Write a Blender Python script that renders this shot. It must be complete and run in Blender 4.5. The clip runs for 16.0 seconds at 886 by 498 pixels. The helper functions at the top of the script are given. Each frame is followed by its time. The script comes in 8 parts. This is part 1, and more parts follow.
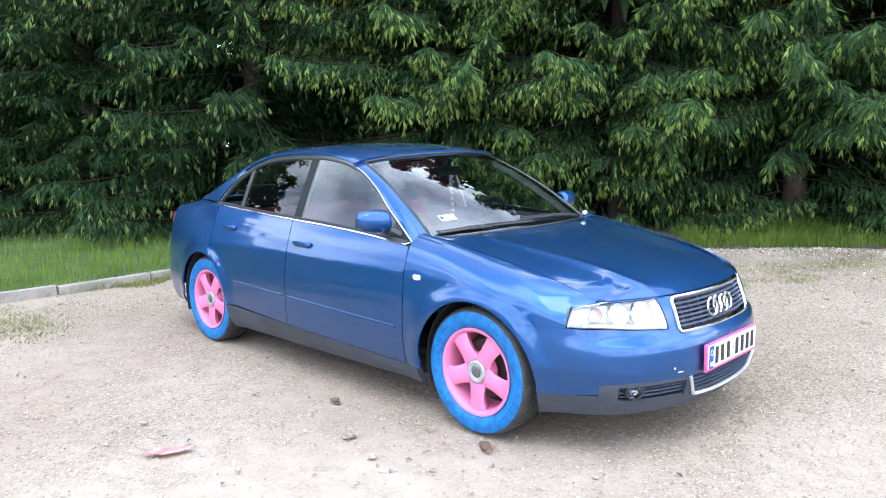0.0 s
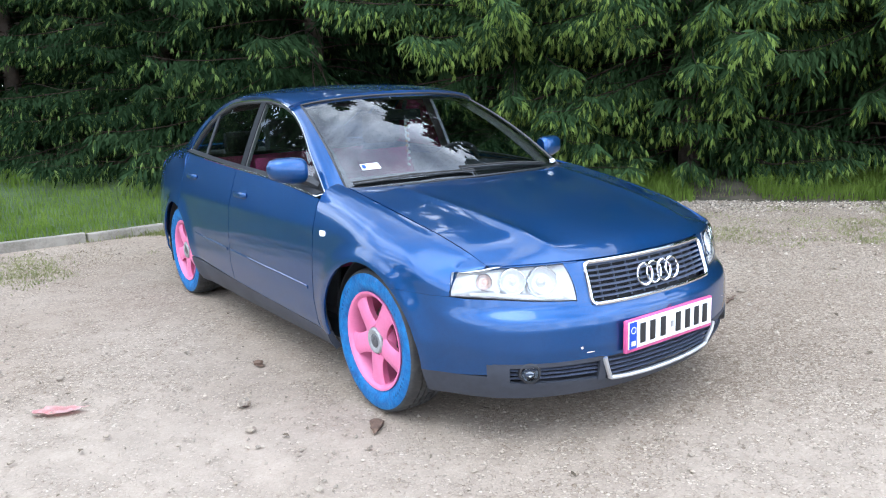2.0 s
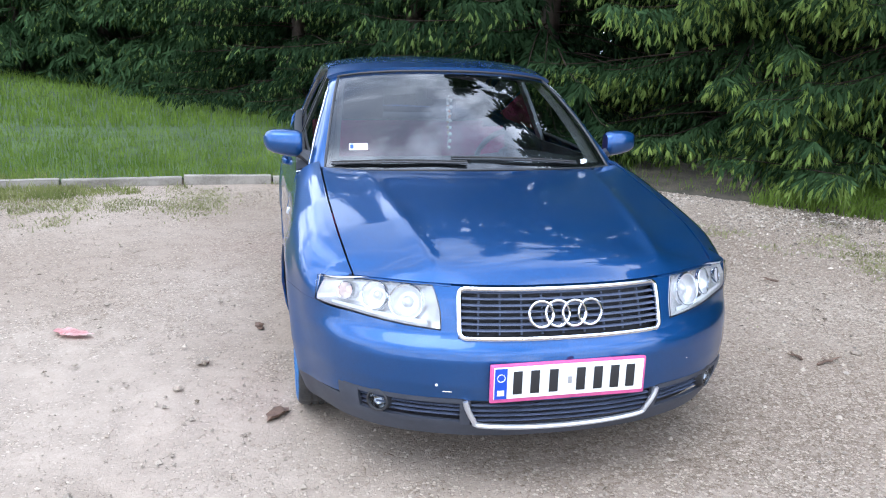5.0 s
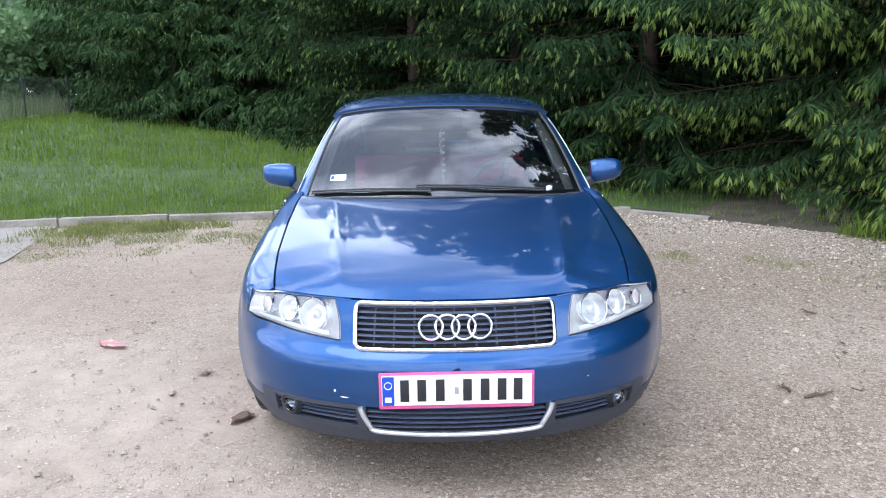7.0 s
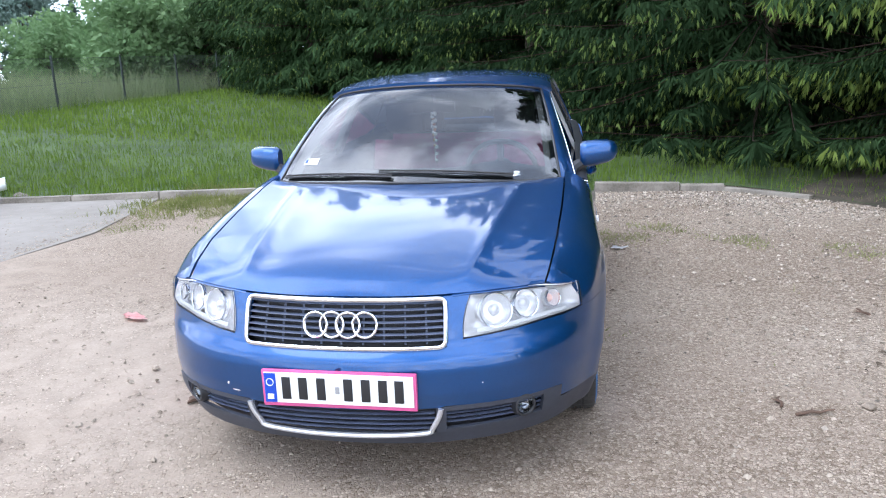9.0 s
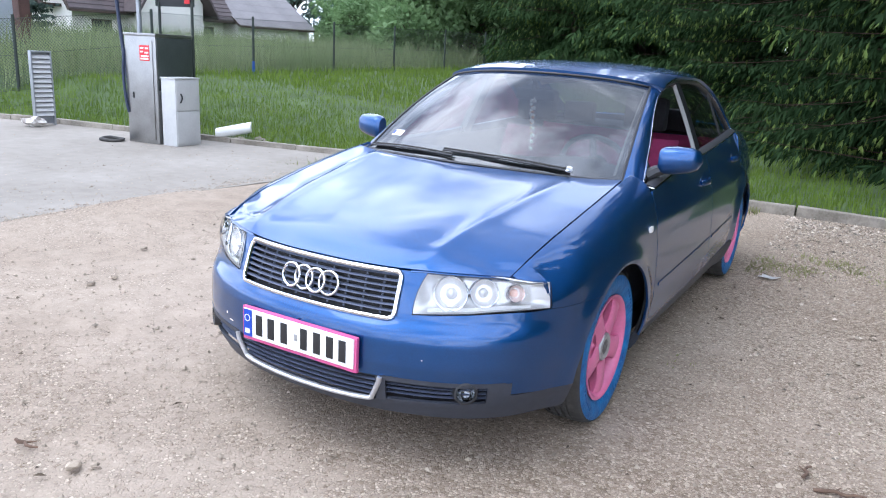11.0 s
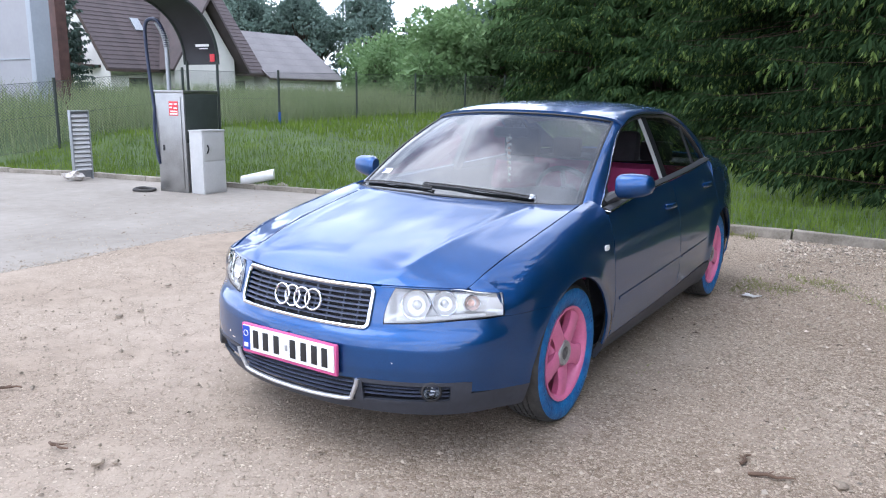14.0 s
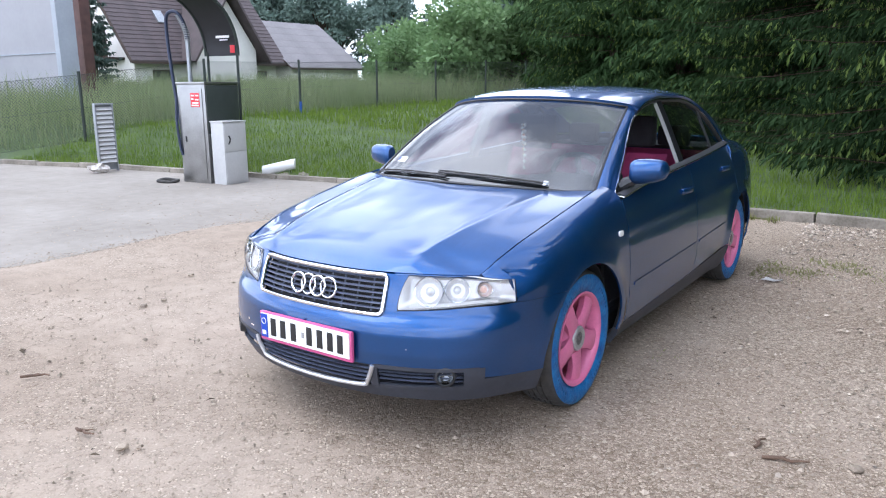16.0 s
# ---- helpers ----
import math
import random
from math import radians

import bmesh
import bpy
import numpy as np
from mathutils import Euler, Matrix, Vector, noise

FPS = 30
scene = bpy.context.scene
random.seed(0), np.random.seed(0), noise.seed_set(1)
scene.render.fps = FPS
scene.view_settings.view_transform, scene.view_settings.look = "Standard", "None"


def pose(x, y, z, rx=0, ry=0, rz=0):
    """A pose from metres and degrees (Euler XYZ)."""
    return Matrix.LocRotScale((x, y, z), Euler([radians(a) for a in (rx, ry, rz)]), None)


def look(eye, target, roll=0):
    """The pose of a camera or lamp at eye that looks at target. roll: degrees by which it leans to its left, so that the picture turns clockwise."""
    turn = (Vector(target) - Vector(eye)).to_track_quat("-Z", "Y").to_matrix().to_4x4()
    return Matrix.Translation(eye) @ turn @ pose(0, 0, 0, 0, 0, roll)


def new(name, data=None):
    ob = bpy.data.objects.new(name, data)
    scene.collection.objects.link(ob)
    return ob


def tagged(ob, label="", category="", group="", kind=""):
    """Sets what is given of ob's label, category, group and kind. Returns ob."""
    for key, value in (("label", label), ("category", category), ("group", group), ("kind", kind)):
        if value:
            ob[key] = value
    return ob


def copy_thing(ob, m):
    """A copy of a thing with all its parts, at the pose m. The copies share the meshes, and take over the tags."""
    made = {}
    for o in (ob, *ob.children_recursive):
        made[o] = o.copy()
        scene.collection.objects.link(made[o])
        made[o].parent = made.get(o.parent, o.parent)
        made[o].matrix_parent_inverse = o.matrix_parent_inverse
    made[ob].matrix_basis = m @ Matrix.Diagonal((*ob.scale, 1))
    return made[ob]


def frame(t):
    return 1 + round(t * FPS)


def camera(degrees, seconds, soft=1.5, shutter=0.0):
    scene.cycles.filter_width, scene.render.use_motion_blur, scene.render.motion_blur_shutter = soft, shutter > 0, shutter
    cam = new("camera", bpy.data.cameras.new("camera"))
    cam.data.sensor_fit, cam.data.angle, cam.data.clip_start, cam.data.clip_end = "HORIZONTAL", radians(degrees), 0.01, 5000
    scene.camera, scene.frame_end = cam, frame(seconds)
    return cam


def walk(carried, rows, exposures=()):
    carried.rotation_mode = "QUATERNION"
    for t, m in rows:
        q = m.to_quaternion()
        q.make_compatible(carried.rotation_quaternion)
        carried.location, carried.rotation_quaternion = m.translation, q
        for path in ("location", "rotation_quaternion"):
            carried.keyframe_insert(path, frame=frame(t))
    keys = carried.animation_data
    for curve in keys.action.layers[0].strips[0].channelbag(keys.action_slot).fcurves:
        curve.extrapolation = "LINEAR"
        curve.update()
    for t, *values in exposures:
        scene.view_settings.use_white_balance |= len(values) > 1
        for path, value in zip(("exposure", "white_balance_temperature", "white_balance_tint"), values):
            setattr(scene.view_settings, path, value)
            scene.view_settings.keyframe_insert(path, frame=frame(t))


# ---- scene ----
cam = camera(61.5, 16.0, soft=1.1)
PATH = [
    (0, (-3.4, -1.424, 1.412), (-1.996, -0.028, 1.13), -1.2),
    (0.5, (-3.35, -1.438, 1.399), (-1.925, -0.066, 1.104), -2.6),
    (1, (-3.075, -1.589, 1.328), (-1.591, -0.274, 1.067), 0.3),
    (1.5, (-2.725, -1.723, 1.325), (-1.305, -0.352, 1.005), -1.6),
    (1.7, (-2.586, -1.73, 1.293), (-1.202, -0.321, 0.984), 1.1),
    (1.8, (-2.456, -1.677, 1.317), (-1.22, -0.167, 0.88), -2.5),
    (2, (-2.363, -1.736, 1.342), (-1.221, -0.145, 0.934), -2.1),
    (2.5, (-2.001, -1.913, 1.373), (-0.997, -0.231, 0.969), 3.6),
    (3, (-1.635, -1.891, 1.375), (-0.741, -0.153, 0.954), 3.3),
    (3.5, (-1.315, -1.849, 1.386), (-0.51, -0.088, 0.884), 2.6),
    (3.6, (-1.233, -1.841, 1.378), (-0.462, -0.055, 0.911), 4.2),
    (4, (-0.994, -1.914, 1.415), (-0.532, -0.039, 0.895), 4.0),
    (4.2, (-0.963, -1.961, 1.424), (-0.484, -0.094, 0.891), 2.8),
    (6.3, (-0.482, -2.304, 1.41), (-0.221, -0.366, 0.989), 1.4),
    (6.5, (-0.346, -2.367, 1.401), (-0.102, -0.43, 0.966), 3.5),
    (7, (-0.092, -2.362, 1.409), (-0.05, -0.403, 1.005), -0.8),
    (7.5, (0.112, -2.283, 1.422), (0.085, -0.337, 0.963), -2.8),
    (8, (0.395, -2.307, 1.429), (0.17, -0.352, 1.075), 2.2),
    (8.1, (0.465, -2.292, 1.428), (0.302, -0.344, 1.006), 2.7),
    (8.5, (0.654, -2.271, 1.432), (0.38, -0.345, 0.971), -1.1),
    (9, (0.783, -2.142, 1.445), (0.421, -0.233, 0.97), -2.3),
    (9.2, (0.838, -2.154, 1.469), (0.268, -0.289, 1.026), -2.4),
    (11.3, (1.786, -1.815, 1.422), (0.793, -0.154, 0.917), 3.1),
    (11.5, (1.829, -1.842, 1.43), (0.886, -0.135, 0.985), 1.8),
    (12, (1.947, -1.994, 1.44), (0.978, -0.302, 0.997), 1.9),
    (12.5, (2.067, -2.028, 1.438), (1.02, -0.366, 1.061), 1.9),
    (13, (2.116, -2.053, 1.441), (1.038, -0.415, 1.046), 1.2),
    (13.5, (2.121, -2.053, 1.441), (1.039, -0.419, 1.04), 1.0),
    (14, (2.127, -2.041, 1.441), (1.047, -0.407, 1.038), 0.7),
    (14.5, (2.144, -2.026, 1.441), (1.065, -0.391, 1.035), 0.9),
    (15, (2.22, -2.036, 1.45), (1.112, -0.415, 1.068), 0.8),
    (15.5, (2.246, -2.021, 1.45), (1.164, -0.379, 1.086), 0.0),
    (16, (2.18, -2.042, 1.449), (1.052, -0.449, 1.012), -0.3),
]
walk(cam, [(t, look(eye, target, roll)) for t, eye, target, roll in PATH], exposures=[(0, 0.55, 5600, 9), (1.3, 0.43, 5650, 9), (2, 0.20, 5650, 8), (2.5, 0.46, 5550, 8), (3, 0.07, 5600, 8), (3.5, 0.15, 5600, 9), (4, 0.21, 5530, 10), (6.5, 0.08, 5730, 11), (9, 0.09, 5750, 12), (12, 0.02, 5780, 13), (12.5, -0.06, 5830, 14), (16, 0.0, 5880, 14)])

# ---- world, sun, exposure ----
SUN_ELEV, SUN_AZ = 62.0, 225.0     # degrees; azimuth counted from +y over +x


def build_world():
    w = bpy.data.worlds.new("sky")
    scene.world = w
    w.use_nodes = True
    nt = w.node_tree
    nt.nodes.clear()
    N, L = nt.nodes.new, nt.links.new
    out, bg = N("ShaderNodeOutputWorld"), N("ShaderNodeBackground")
    sky = N("ShaderNodeTexSky")
    sky.sky_type, sky.sun_disc = "NISHITA", False
    sky.sun_elevation, sky.sun_rotation = radians(SUN_ELEV), radians(SUN_AZ)
    sky.air_density, sky.dust_density, sky.ozone_density = 1.0, 1.5, 1.0
    # broken cloud layer: direction flattened onto a plane overhead
    tc, sep = N("ShaderNodeTexCoord"), N("ShaderNodeSeparateXYZ")
    L(tc.outputs["Generated"], sep.inputs[0])
    zz = N("ShaderNodeMath"); zz.operation = "MAXIMUM"; zz.inputs[1].default_value = 0.0
    L(sep.outputs["Z"], zz.inputs[0])
    za = N("ShaderNodeMath"); za.operation = "ADD"; za.inputs[1].default_value = 0.22
    L(zz.outputs[0], za.inputs[0])
    dx = N("ShaderNodeMath"); dx.operation = "DIVIDE"
    dy = N("ShaderNodeMath"); dy.operation = "DIVIDE"
    L(sep.outputs["X"], dx.inputs[0]); L(za.outputs[0], dx.inputs[1])
    L(sep.outputs["Y"], dy.inputs[0]); L(za.outputs[0], dy.inputs[1])
    com = N("ShaderNodeCombineXYZ")
    L(dx.outputs[0], com.inputs[0]); L(dy.outputs[0], com.inputs[1])
    drift = N("ShaderNodeVectorMath"); drift.operation = "ADD"; drift.inputs[1].default_value = (1.6, 1.6, 0.0)
    L(com.outputs[0], drift.inputs[0])
    nz = N("ShaderNodeTexNoise")
    nz.inputs["Scale"].default_value, nz.inputs["Detail"].default_value = 1.7, 11.0
    nz.inputs["Roughness"].default_value, nz.inputs["Distortion"].default_value = 0.58, 0.5
    L(drift.outputs[0], nz.inputs["Vector"])
    ramp = N("ShaderNodeValToRGB")
    ramp.color_ramp.elements[0].position, ramp.color_ramp.elements[0].color = 0.40, (0.28, 0.28, 0.28, 1)
    ramp.color_ramp.elements[1].position, ramp.color_ramp.elements[1].color = 0.55, (1, 1, 1, 1)
    L(nz.outputs["Fac"], ramp.inputs[0])
    nz2 = N("ShaderNodeTexNoise")
    nz2.inputs["Scale"].default_value, nz2.inputs["Detail"].default_value = 2.6, 8.0
    L(drift.outputs[0], nz2.inputs["Vector"])
    cloud = N("ShaderNodeMix"); cloud.data_type = "RGBA"
    cloud.inputs[6].default_value, cloud.inputs[7].default_value = (18.0, 19.6, 22.8, 1), (30.0, 30.8, 32.2, 1)
    cr = N("ShaderNodeMapRange")
    cr.inputs["From Min"].default_value, cr.inputs["From Max"].default_value = 0.40, 0.60
    L(nz2.outputs["Fac"], cr.inputs["Value"])
    L(cr.outputs["Result"], cloud.inputs[0])
    mix = N("ShaderNodeMix"); mix.data_type = "RGBA"
    L(ramp.outputs["Color"], mix.inputs[0])
    L(sky.outputs[0], mix.inputs[6]); L(cloud.outputs[2], mix.inputs[7])
    L(mix.outputs[2], bg.inputs["Color"])
    bg.inputs["Strength"].default_value = 0.138
    L(bg.outputs[0], out.inputs["Surface"])


build_world()
sun = new("sun", bpy.data.lights.new("sun", "SUN"))
sun.data.energy, sun.data.angle, sun.data.color = 1.2, radians(36), (1.0, 0.96, 0.88)
_a, _e = radians(SUN_AZ), radians(SUN_ELEV)
sun.matrix_world = look((math.sin(_a) * math.cos(_e) * 30, math.cos(_a) * math.cos(_e) * 30, math.sin(_e) * 30), (0, 0, 0))

# ---- materials ----
def mat(name, color, rough=0.6, metal=0.0, var=0.0, scale=8.0, bump=0.0, bscale=60.0, coat=0.0, color2=None, spec=0.5, emit=0.0, rvar=0.0, obj=0.0):
    """Principled surface with coarse and fine colour variation, grain bump and uneven gloss, in object metres."""
    m = bpy.data.materials.new(name)
    m.use_nodes = True
    nt = m.node_tree
    N, L = nt.nodes.new, nt.links.new
    p = nt.nodes["Principled BSDF"]
    p.inputs["Base Color"].default_value = (*color, 1)
    p.inputs["Roughness"].default_value, p.inputs["Metallic"].default_value = rough, metal
    p.inputs["Specular IOR Level"].default_value = spec
    p.inputs["Coat Weight"].default_value, p.inputs["Coat Roughness"].default_value = coat, 0.03
    tc = N("ShaderNodeTexCoord")
    if var or color2 or rvar:
        n1, n2 = N("ShaderNodeTexNoise"), N("ShaderNodeTexNoise")
        n1.inputs["Scale"].default_value, n1.inputs["Detail"].default_value = scale, 4
        n2.inputs["Scale"].default_value, n2.inputs["Detail"].default_value = scale * 9, 3
        L(tc.outputs["Object"], n1.inputs["Vector"]); L(tc.outputs["Object"], n2.inputs["Vector"])
        add = N("ShaderNodeMath"); add.operation = "MULTIPLY_ADD"; add.inputs[1].default_value = 0.45
        L(n2.outputs["Fac"], add.inputs[0]); L(n1.outputs["Fac"], add.inputs[2])
        rng = N("ShaderNodeMapRange")
        rng.inputs["From Min"].default_value, rng.inputs["From Max"].default_value = 0.48, 0.97
        L(add.outputs[0], rng.inputs["Value"])
        fac = rng.outputs["Result"]
        if obj:
            oi = N("ShaderNodeObjectInfo")
            ma = N("ShaderNodeMath"); ma.operation = "MULTIPLY_ADD"; ma.inputs[1].default_value = obj
            L(oi.outputs["Random"], ma.inputs[0]); L(fac, ma.inputs[2])
            fac = ma.outputs[0]
        mx = N("ShaderNodeMix"); mx.data_type = "RGBA"
        c2 = color2 or tuple(min(1, c * (1 + var)) for c in color)
        c1 = color if color2 else tuple(c * (1 - var) for c in color)
        mx.inputs[6].default_value, mx.inputs[7].default_value = (*c1, 1), (*c2, 1)
        L(fac, mx.inputs[0]); L(mx.outputs[2], p.inputs["Base Color"])
        if rvar:
            rr = N("ShaderNodeMapRange")
            rr.inputs["To Min"].default_value, rr.inputs["To Max"].default_value = rough - rvar, rough + rvar
            L(rng.outputs["Result"], rr.inputs["Value"]); L(rr.outputs["Result"], p.inputs["Roughness"])
    if bump:
        nb, bp = N("ShaderNodeTexNoise"), N("ShaderNodeBump")
        nb.inputs["Scale"].default_value, nb.inputs["Detail"].default_value = bscale, 4
        L(tc.outputs["Object"], nb.inputs["Vector"])
        bp.inputs["Strength"].default_value, bp.inputs["Distance"].default_value = bump, 0.4 / bscale
        L(nb.outputs["Fac"], bp.inputs["Height"]); L(bp.outputs[0], p.inputs["Normal"])
    if emit:
        p.inputs["Emission Color"].default_value, p.inputs["Emission Strength"].default_value = (*color, 1), emit
    return m


def leafy_mat(name, color, color2, rough=0.75, scale=1.2, through_part=0.35, spec=0.25):
    """Leaf or needle: matt surface that also lets some light through."""
    m = mat(name, color, rough, color2=color2, scale=scale, spec=spec)
    nt = m.node_tree
    N, L = nt.nodes.new, nt.links.new
    p = nt.nodes["Principled BSDF"]
    out = nt.nodes["Material Output"]
    tr, mx = N("ShaderNodeBsdfTranslucent"), N("ShaderNodeMixShader")
    src = p.inputs["Base Color"].links[0].from_socket
    L(src, tr.inputs["Color"])
    mx.inputs[0].default_value = through_part
    L(p.outputs[0], mx.inputs[1]); L(tr.outputs[0], mx.inputs[2]); L(mx.outputs[0], out.inputs["Surface"])
    return m


def glass_mat(name, tint, gloss_rough=0.0, ior=1.5):
    """Thin pane: sees straight through with a tint, mirrors by Fresnel."""
    m = bpy.data.materials.new(name)
    m.use_nodes = True
    nt = m.node_tree
    nt.nodes.clear()
    N, L = nt.nodes.new, nt.links.new
    out, tr, gl, mx, fr = N("ShaderNodeOutputMaterial"), N("ShaderNodeBsdfTransparent"), N("ShaderNodeBsdfGlossy"), N("ShaderNodeMixShader"), N("ShaderNodeFresnel")
    tr.inputs["Color"].default_value = (*tint, 1)
    gl.inputs["Roughness"].default_value, fr.inputs["IOR"].default_value = gloss_rough, ior
    L(fr.outputs[0], mx.inputs[0]); L(tr.outputs[0], mx.inputs[1]); L(gl.outputs[0], mx.inputs[2])
    L(mx.outputs[0], out.inputs["Surface"])
    return m


def paint_mat():
    """Metallic blue car paint: flake layer under clear coat, with dust film."""
    m = bpy.data.materials.new("blue_metallic_paint")
    m.use_nodes = True
    nt = m.node_tree
    N, L = nt.nodes.new, nt.links.new
    p = nt.nodes["Principled BSDF"]
    tc = N("ShaderNodeTexCoord")
    fl = N("ShaderNodeTexVoronoi"); fl.inputs["Scale"].default_value = 900
    L(tc.outputs["Object"], fl.inputs["Vector"])
    mx = N("ShaderNodeMix"); mx.data_type = "RGBA"
    mx.inputs[6].default_value, mx.inputs[7].default_value = (0.0038, 0.043, 0.150, 1), (0.009, 0.085, 0.276, 1)
    sp = N("ShaderNodeSeparateColor")
    L(fl.outputs["Color"], sp.inputs[0]); L(sp.outputs[0], mx.inputs[0])
    du = N("ShaderNodeTexNoise"); du.inputs["Scale"].default_value, du.inputs["Detail"].default_value = 3.0, 6
    L(tc.outputs["Object"], du.inputs["Vector"])
    dr = N("ShaderNodeMapRange")
    dr.inputs["From Min"].default_value, dr.inputs["From Max"].default_value = 0.4, 0.8
    dr.inputs["To Min"].default_value, dr.inputs["To Max"].default_value = 0.0, 0.05
    L(du.outputs["Fac"], dr.inputs["Value"])
    m2 = N("ShaderNodeMix"); m2.data_type = "RGBA"; m2.inputs[7].default_value = (0.30, 0.32, 0.36, 1)
    L(dr.outputs["Result"], m2.inputs[0]); L(mx.outputs[2], m2.inputs[6])
    L(m2.outputs[2], p.inputs["Base Color"])
    p.inputs["Metallic"].default_value, p.inputs["Roughness"].default_value = 0.82, 0.40
    p.inputs["Coat Weight"].default_value = 1.0
    cr = N("ShaderNodeMapRange")
    cr.inputs["To Min"].default_value, cr.inputs["To Max"].default_value = 0.02, 0.075
    L(du.outputs["Fac"], cr.inputs["Value"]); L(cr.outputs["Result"], p.inputs["Coat Roughness"])
    return m


def gravel_mat(name, c_lo, c_hi, fines):
    """Crushed stone trodden into dusty fines: stones of two sizes with dark joints, and smooth beige patches that thin out towards +x."""
    m = bpy.data.materials.new(name)
    m.use_nodes = True
    nt = m.node_tree
    N, L = nt.nodes.new, nt.links.new
    p = nt.nodes["Principled BSDF"]
    p.inputs["Roughness"].default_value = 0.93
    p.inputs["Specular IOR Level"].default_value = 0.15
    tc = N("ShaderNodeTexCoord")

    def math_node(op, a, b, c=None):
        n = N("ShaderNodeMath")
        n.operation = op
        for i, v in enumerate((a, b, c)):
            if v is None:
                continue
            if isinstance(v, (int, float)):
                n.inputs[i].default_value = v
            else:
                L(v, n.inputs[i])
        return n.outputs[0]

    def noise_node(scale, detail, rough=0.55):
        n = N("ShaderNodeTexNoise")
        n.inputs["Scale"].default_value, n.inputs["Detail"].default_value, n.inputs["Roughness"].default_value = scale, detail, rough
        L(tc.outputs["Object"], n.inputs["Vector"])
        return n.outputs["Fac"]

    def ramp(v, lo, hi, to_lo=0.0, to_hi=1.0):
        n = N("ShaderNodeMapRange")
        n.interpolation_type = "SMOOTHSTEP"
        n.inputs["From Min"].default_value, n.inputs["From Max"].default_value = lo, hi
        n.inputs["To Min"].default_value, n.inputs["To Max"].default_value = to_lo, to_hi
        L(v, n.inputs["Value"])
        return n.outputs["Result"]

    def blend(f, a, b, kind="MIX"):
        n = N("ShaderNodeMix")
        n.data_type, n.blend_type = "RGBA", kind
        for i, v in ((0, f), (6, a), (7, b)):
            if isinstance(v, tuple):
                n.inputs[i].default_value = (*v, 1)
            elif isinstance(v, float):
                n.inputs[i].default_value = v
            else:
                L(v, n.inputs[i])
        return n.outputs[2]

    def stones(scale):
        v, e, c = N("ShaderNodeTexVoronoi"), N("ShaderNodeTexVoronoi"), N("ShaderNodeSeparateColor")
        e.feature = "DISTANCE_TO_EDGE"
        for n in (v, e):
            n.inputs["Scale"].default_value = scale
            L(tc.outputs["Object"], n.inputs["Vector"])
        L(v.outputs["Color"], c.inputs[0])
        return c.outputs[0], c.outputs[1], ramp(e.outputs["Distance"], 0.0, 0.16)

    tone, pick, joint = stones(80.0)
    tone2, pick2, joint2 = stones(190.0)
    big, mid, fine = noise_node(0.6, 6), noise_node(6.0, 6, 0.62), noise_node(85.0, 5)
    stone_col = blend(tone, c_lo, c_hi)
    stone_col = blend(math_node("MULTIPLY", 0.55, pick2), stone_col, blend(tone2, c_lo, c_hi))
    stone_col = blend(math_node("MULTIPLY", math_node("SUBTRACT", 1.0, joint), 0.55), stone_col, tuple(c * 0.45 for c in c_lo))
    dust_col = blend(ramp(mid, 0.30, 0.72), tuple(c * 0.84 for c in fines), tuple(c * 1.08 for c in fines))
    dust_col = blend(math_node("MULTIPLY", ramp(fine, 0.35, 0.75), 0.35), dust_col, tuple(c * 0.66 for c in fines))
    xyz = N("ShaderNodeSeparateXYZ")
    L(tc.outputs["Object"], xyz.inputs[0])
    where = math_node("ADD", ramp(xyz.outputs["X"], -2.0, 3.0, 0.13, -0.12), ramp(xyz.outputs["Y"], 2.0, 5.0, 0.0, -0.10))
    cover = math_node("ADD", math_node("MULTIPLY_ADD", mid, 0.55, math_node("MULTIPLY", big, 0.75)), where)
    cover = ramp(math_node("ADD", cover, math_node("MULTIPLY", math_node("SUBTRACT", pick, 0.5), 0.34)), 0.50, 0.84)
    col = blend(math_node("MULTIPLY", cover, 0.92), stone_col, dust_col)
    tint = blend(ramp(noise_node(0.45, 5), 0.36, 0.66), (0.86, 0.82, 0.79), (1.05, 1.03, 1.02))
    L(blend(1.0, col, tint, "MULTIPLY"), p.inputs["Base Color"])
    height = math_node("MULTIPLY_ADD", math_node("MULTIPLY", joint, math_node("SUBTRACT", 1.15, cover)), 0.8, math_node("MULTIPLY", fine, 0.5))
    height = math_node("MULTIPLY_ADD", mid, 1.2, height)
    bp = N("ShaderNodeBump")
    bp.inputs["Strength"].default_value, bp.inputs["Distance"].default_value = 0.8, 0.007
    L(height, bp.inputs["Height"]); L(bp.outputs[0], p.inputs["Normal"])
    return m


def pebble_mat(name, dark, pale, lo=0.60, hi=1.16):
    """Loose stones, each of its own tone."""
    m = mat(name, dark, 0.92, color2=pale, scale=12, bump=0.4, bscale=120, spec=0.2)
    nt = m.node_tree
    N, L = nt.nodes.new, nt.links.new
    g, r, hs = N("ShaderNodeNewGeometry"), N("ShaderNodeMapRange"), N("ShaderNodeHueSaturation")
    r.inputs["To Min"].default_value, r.inputs["To Max"].default_value = lo, hi
    L(g.outputs["Random Per Island"], r.inputs["Value"]); L(r.outputs["Result"], hs.inputs["Value"])
    base = nt.nodes["Principled BSDF"].inputs["Base Color"]
    L(base.links[0].from_socket, hs.inputs["Color"]); L(hs.outputs[0], base)
    return m


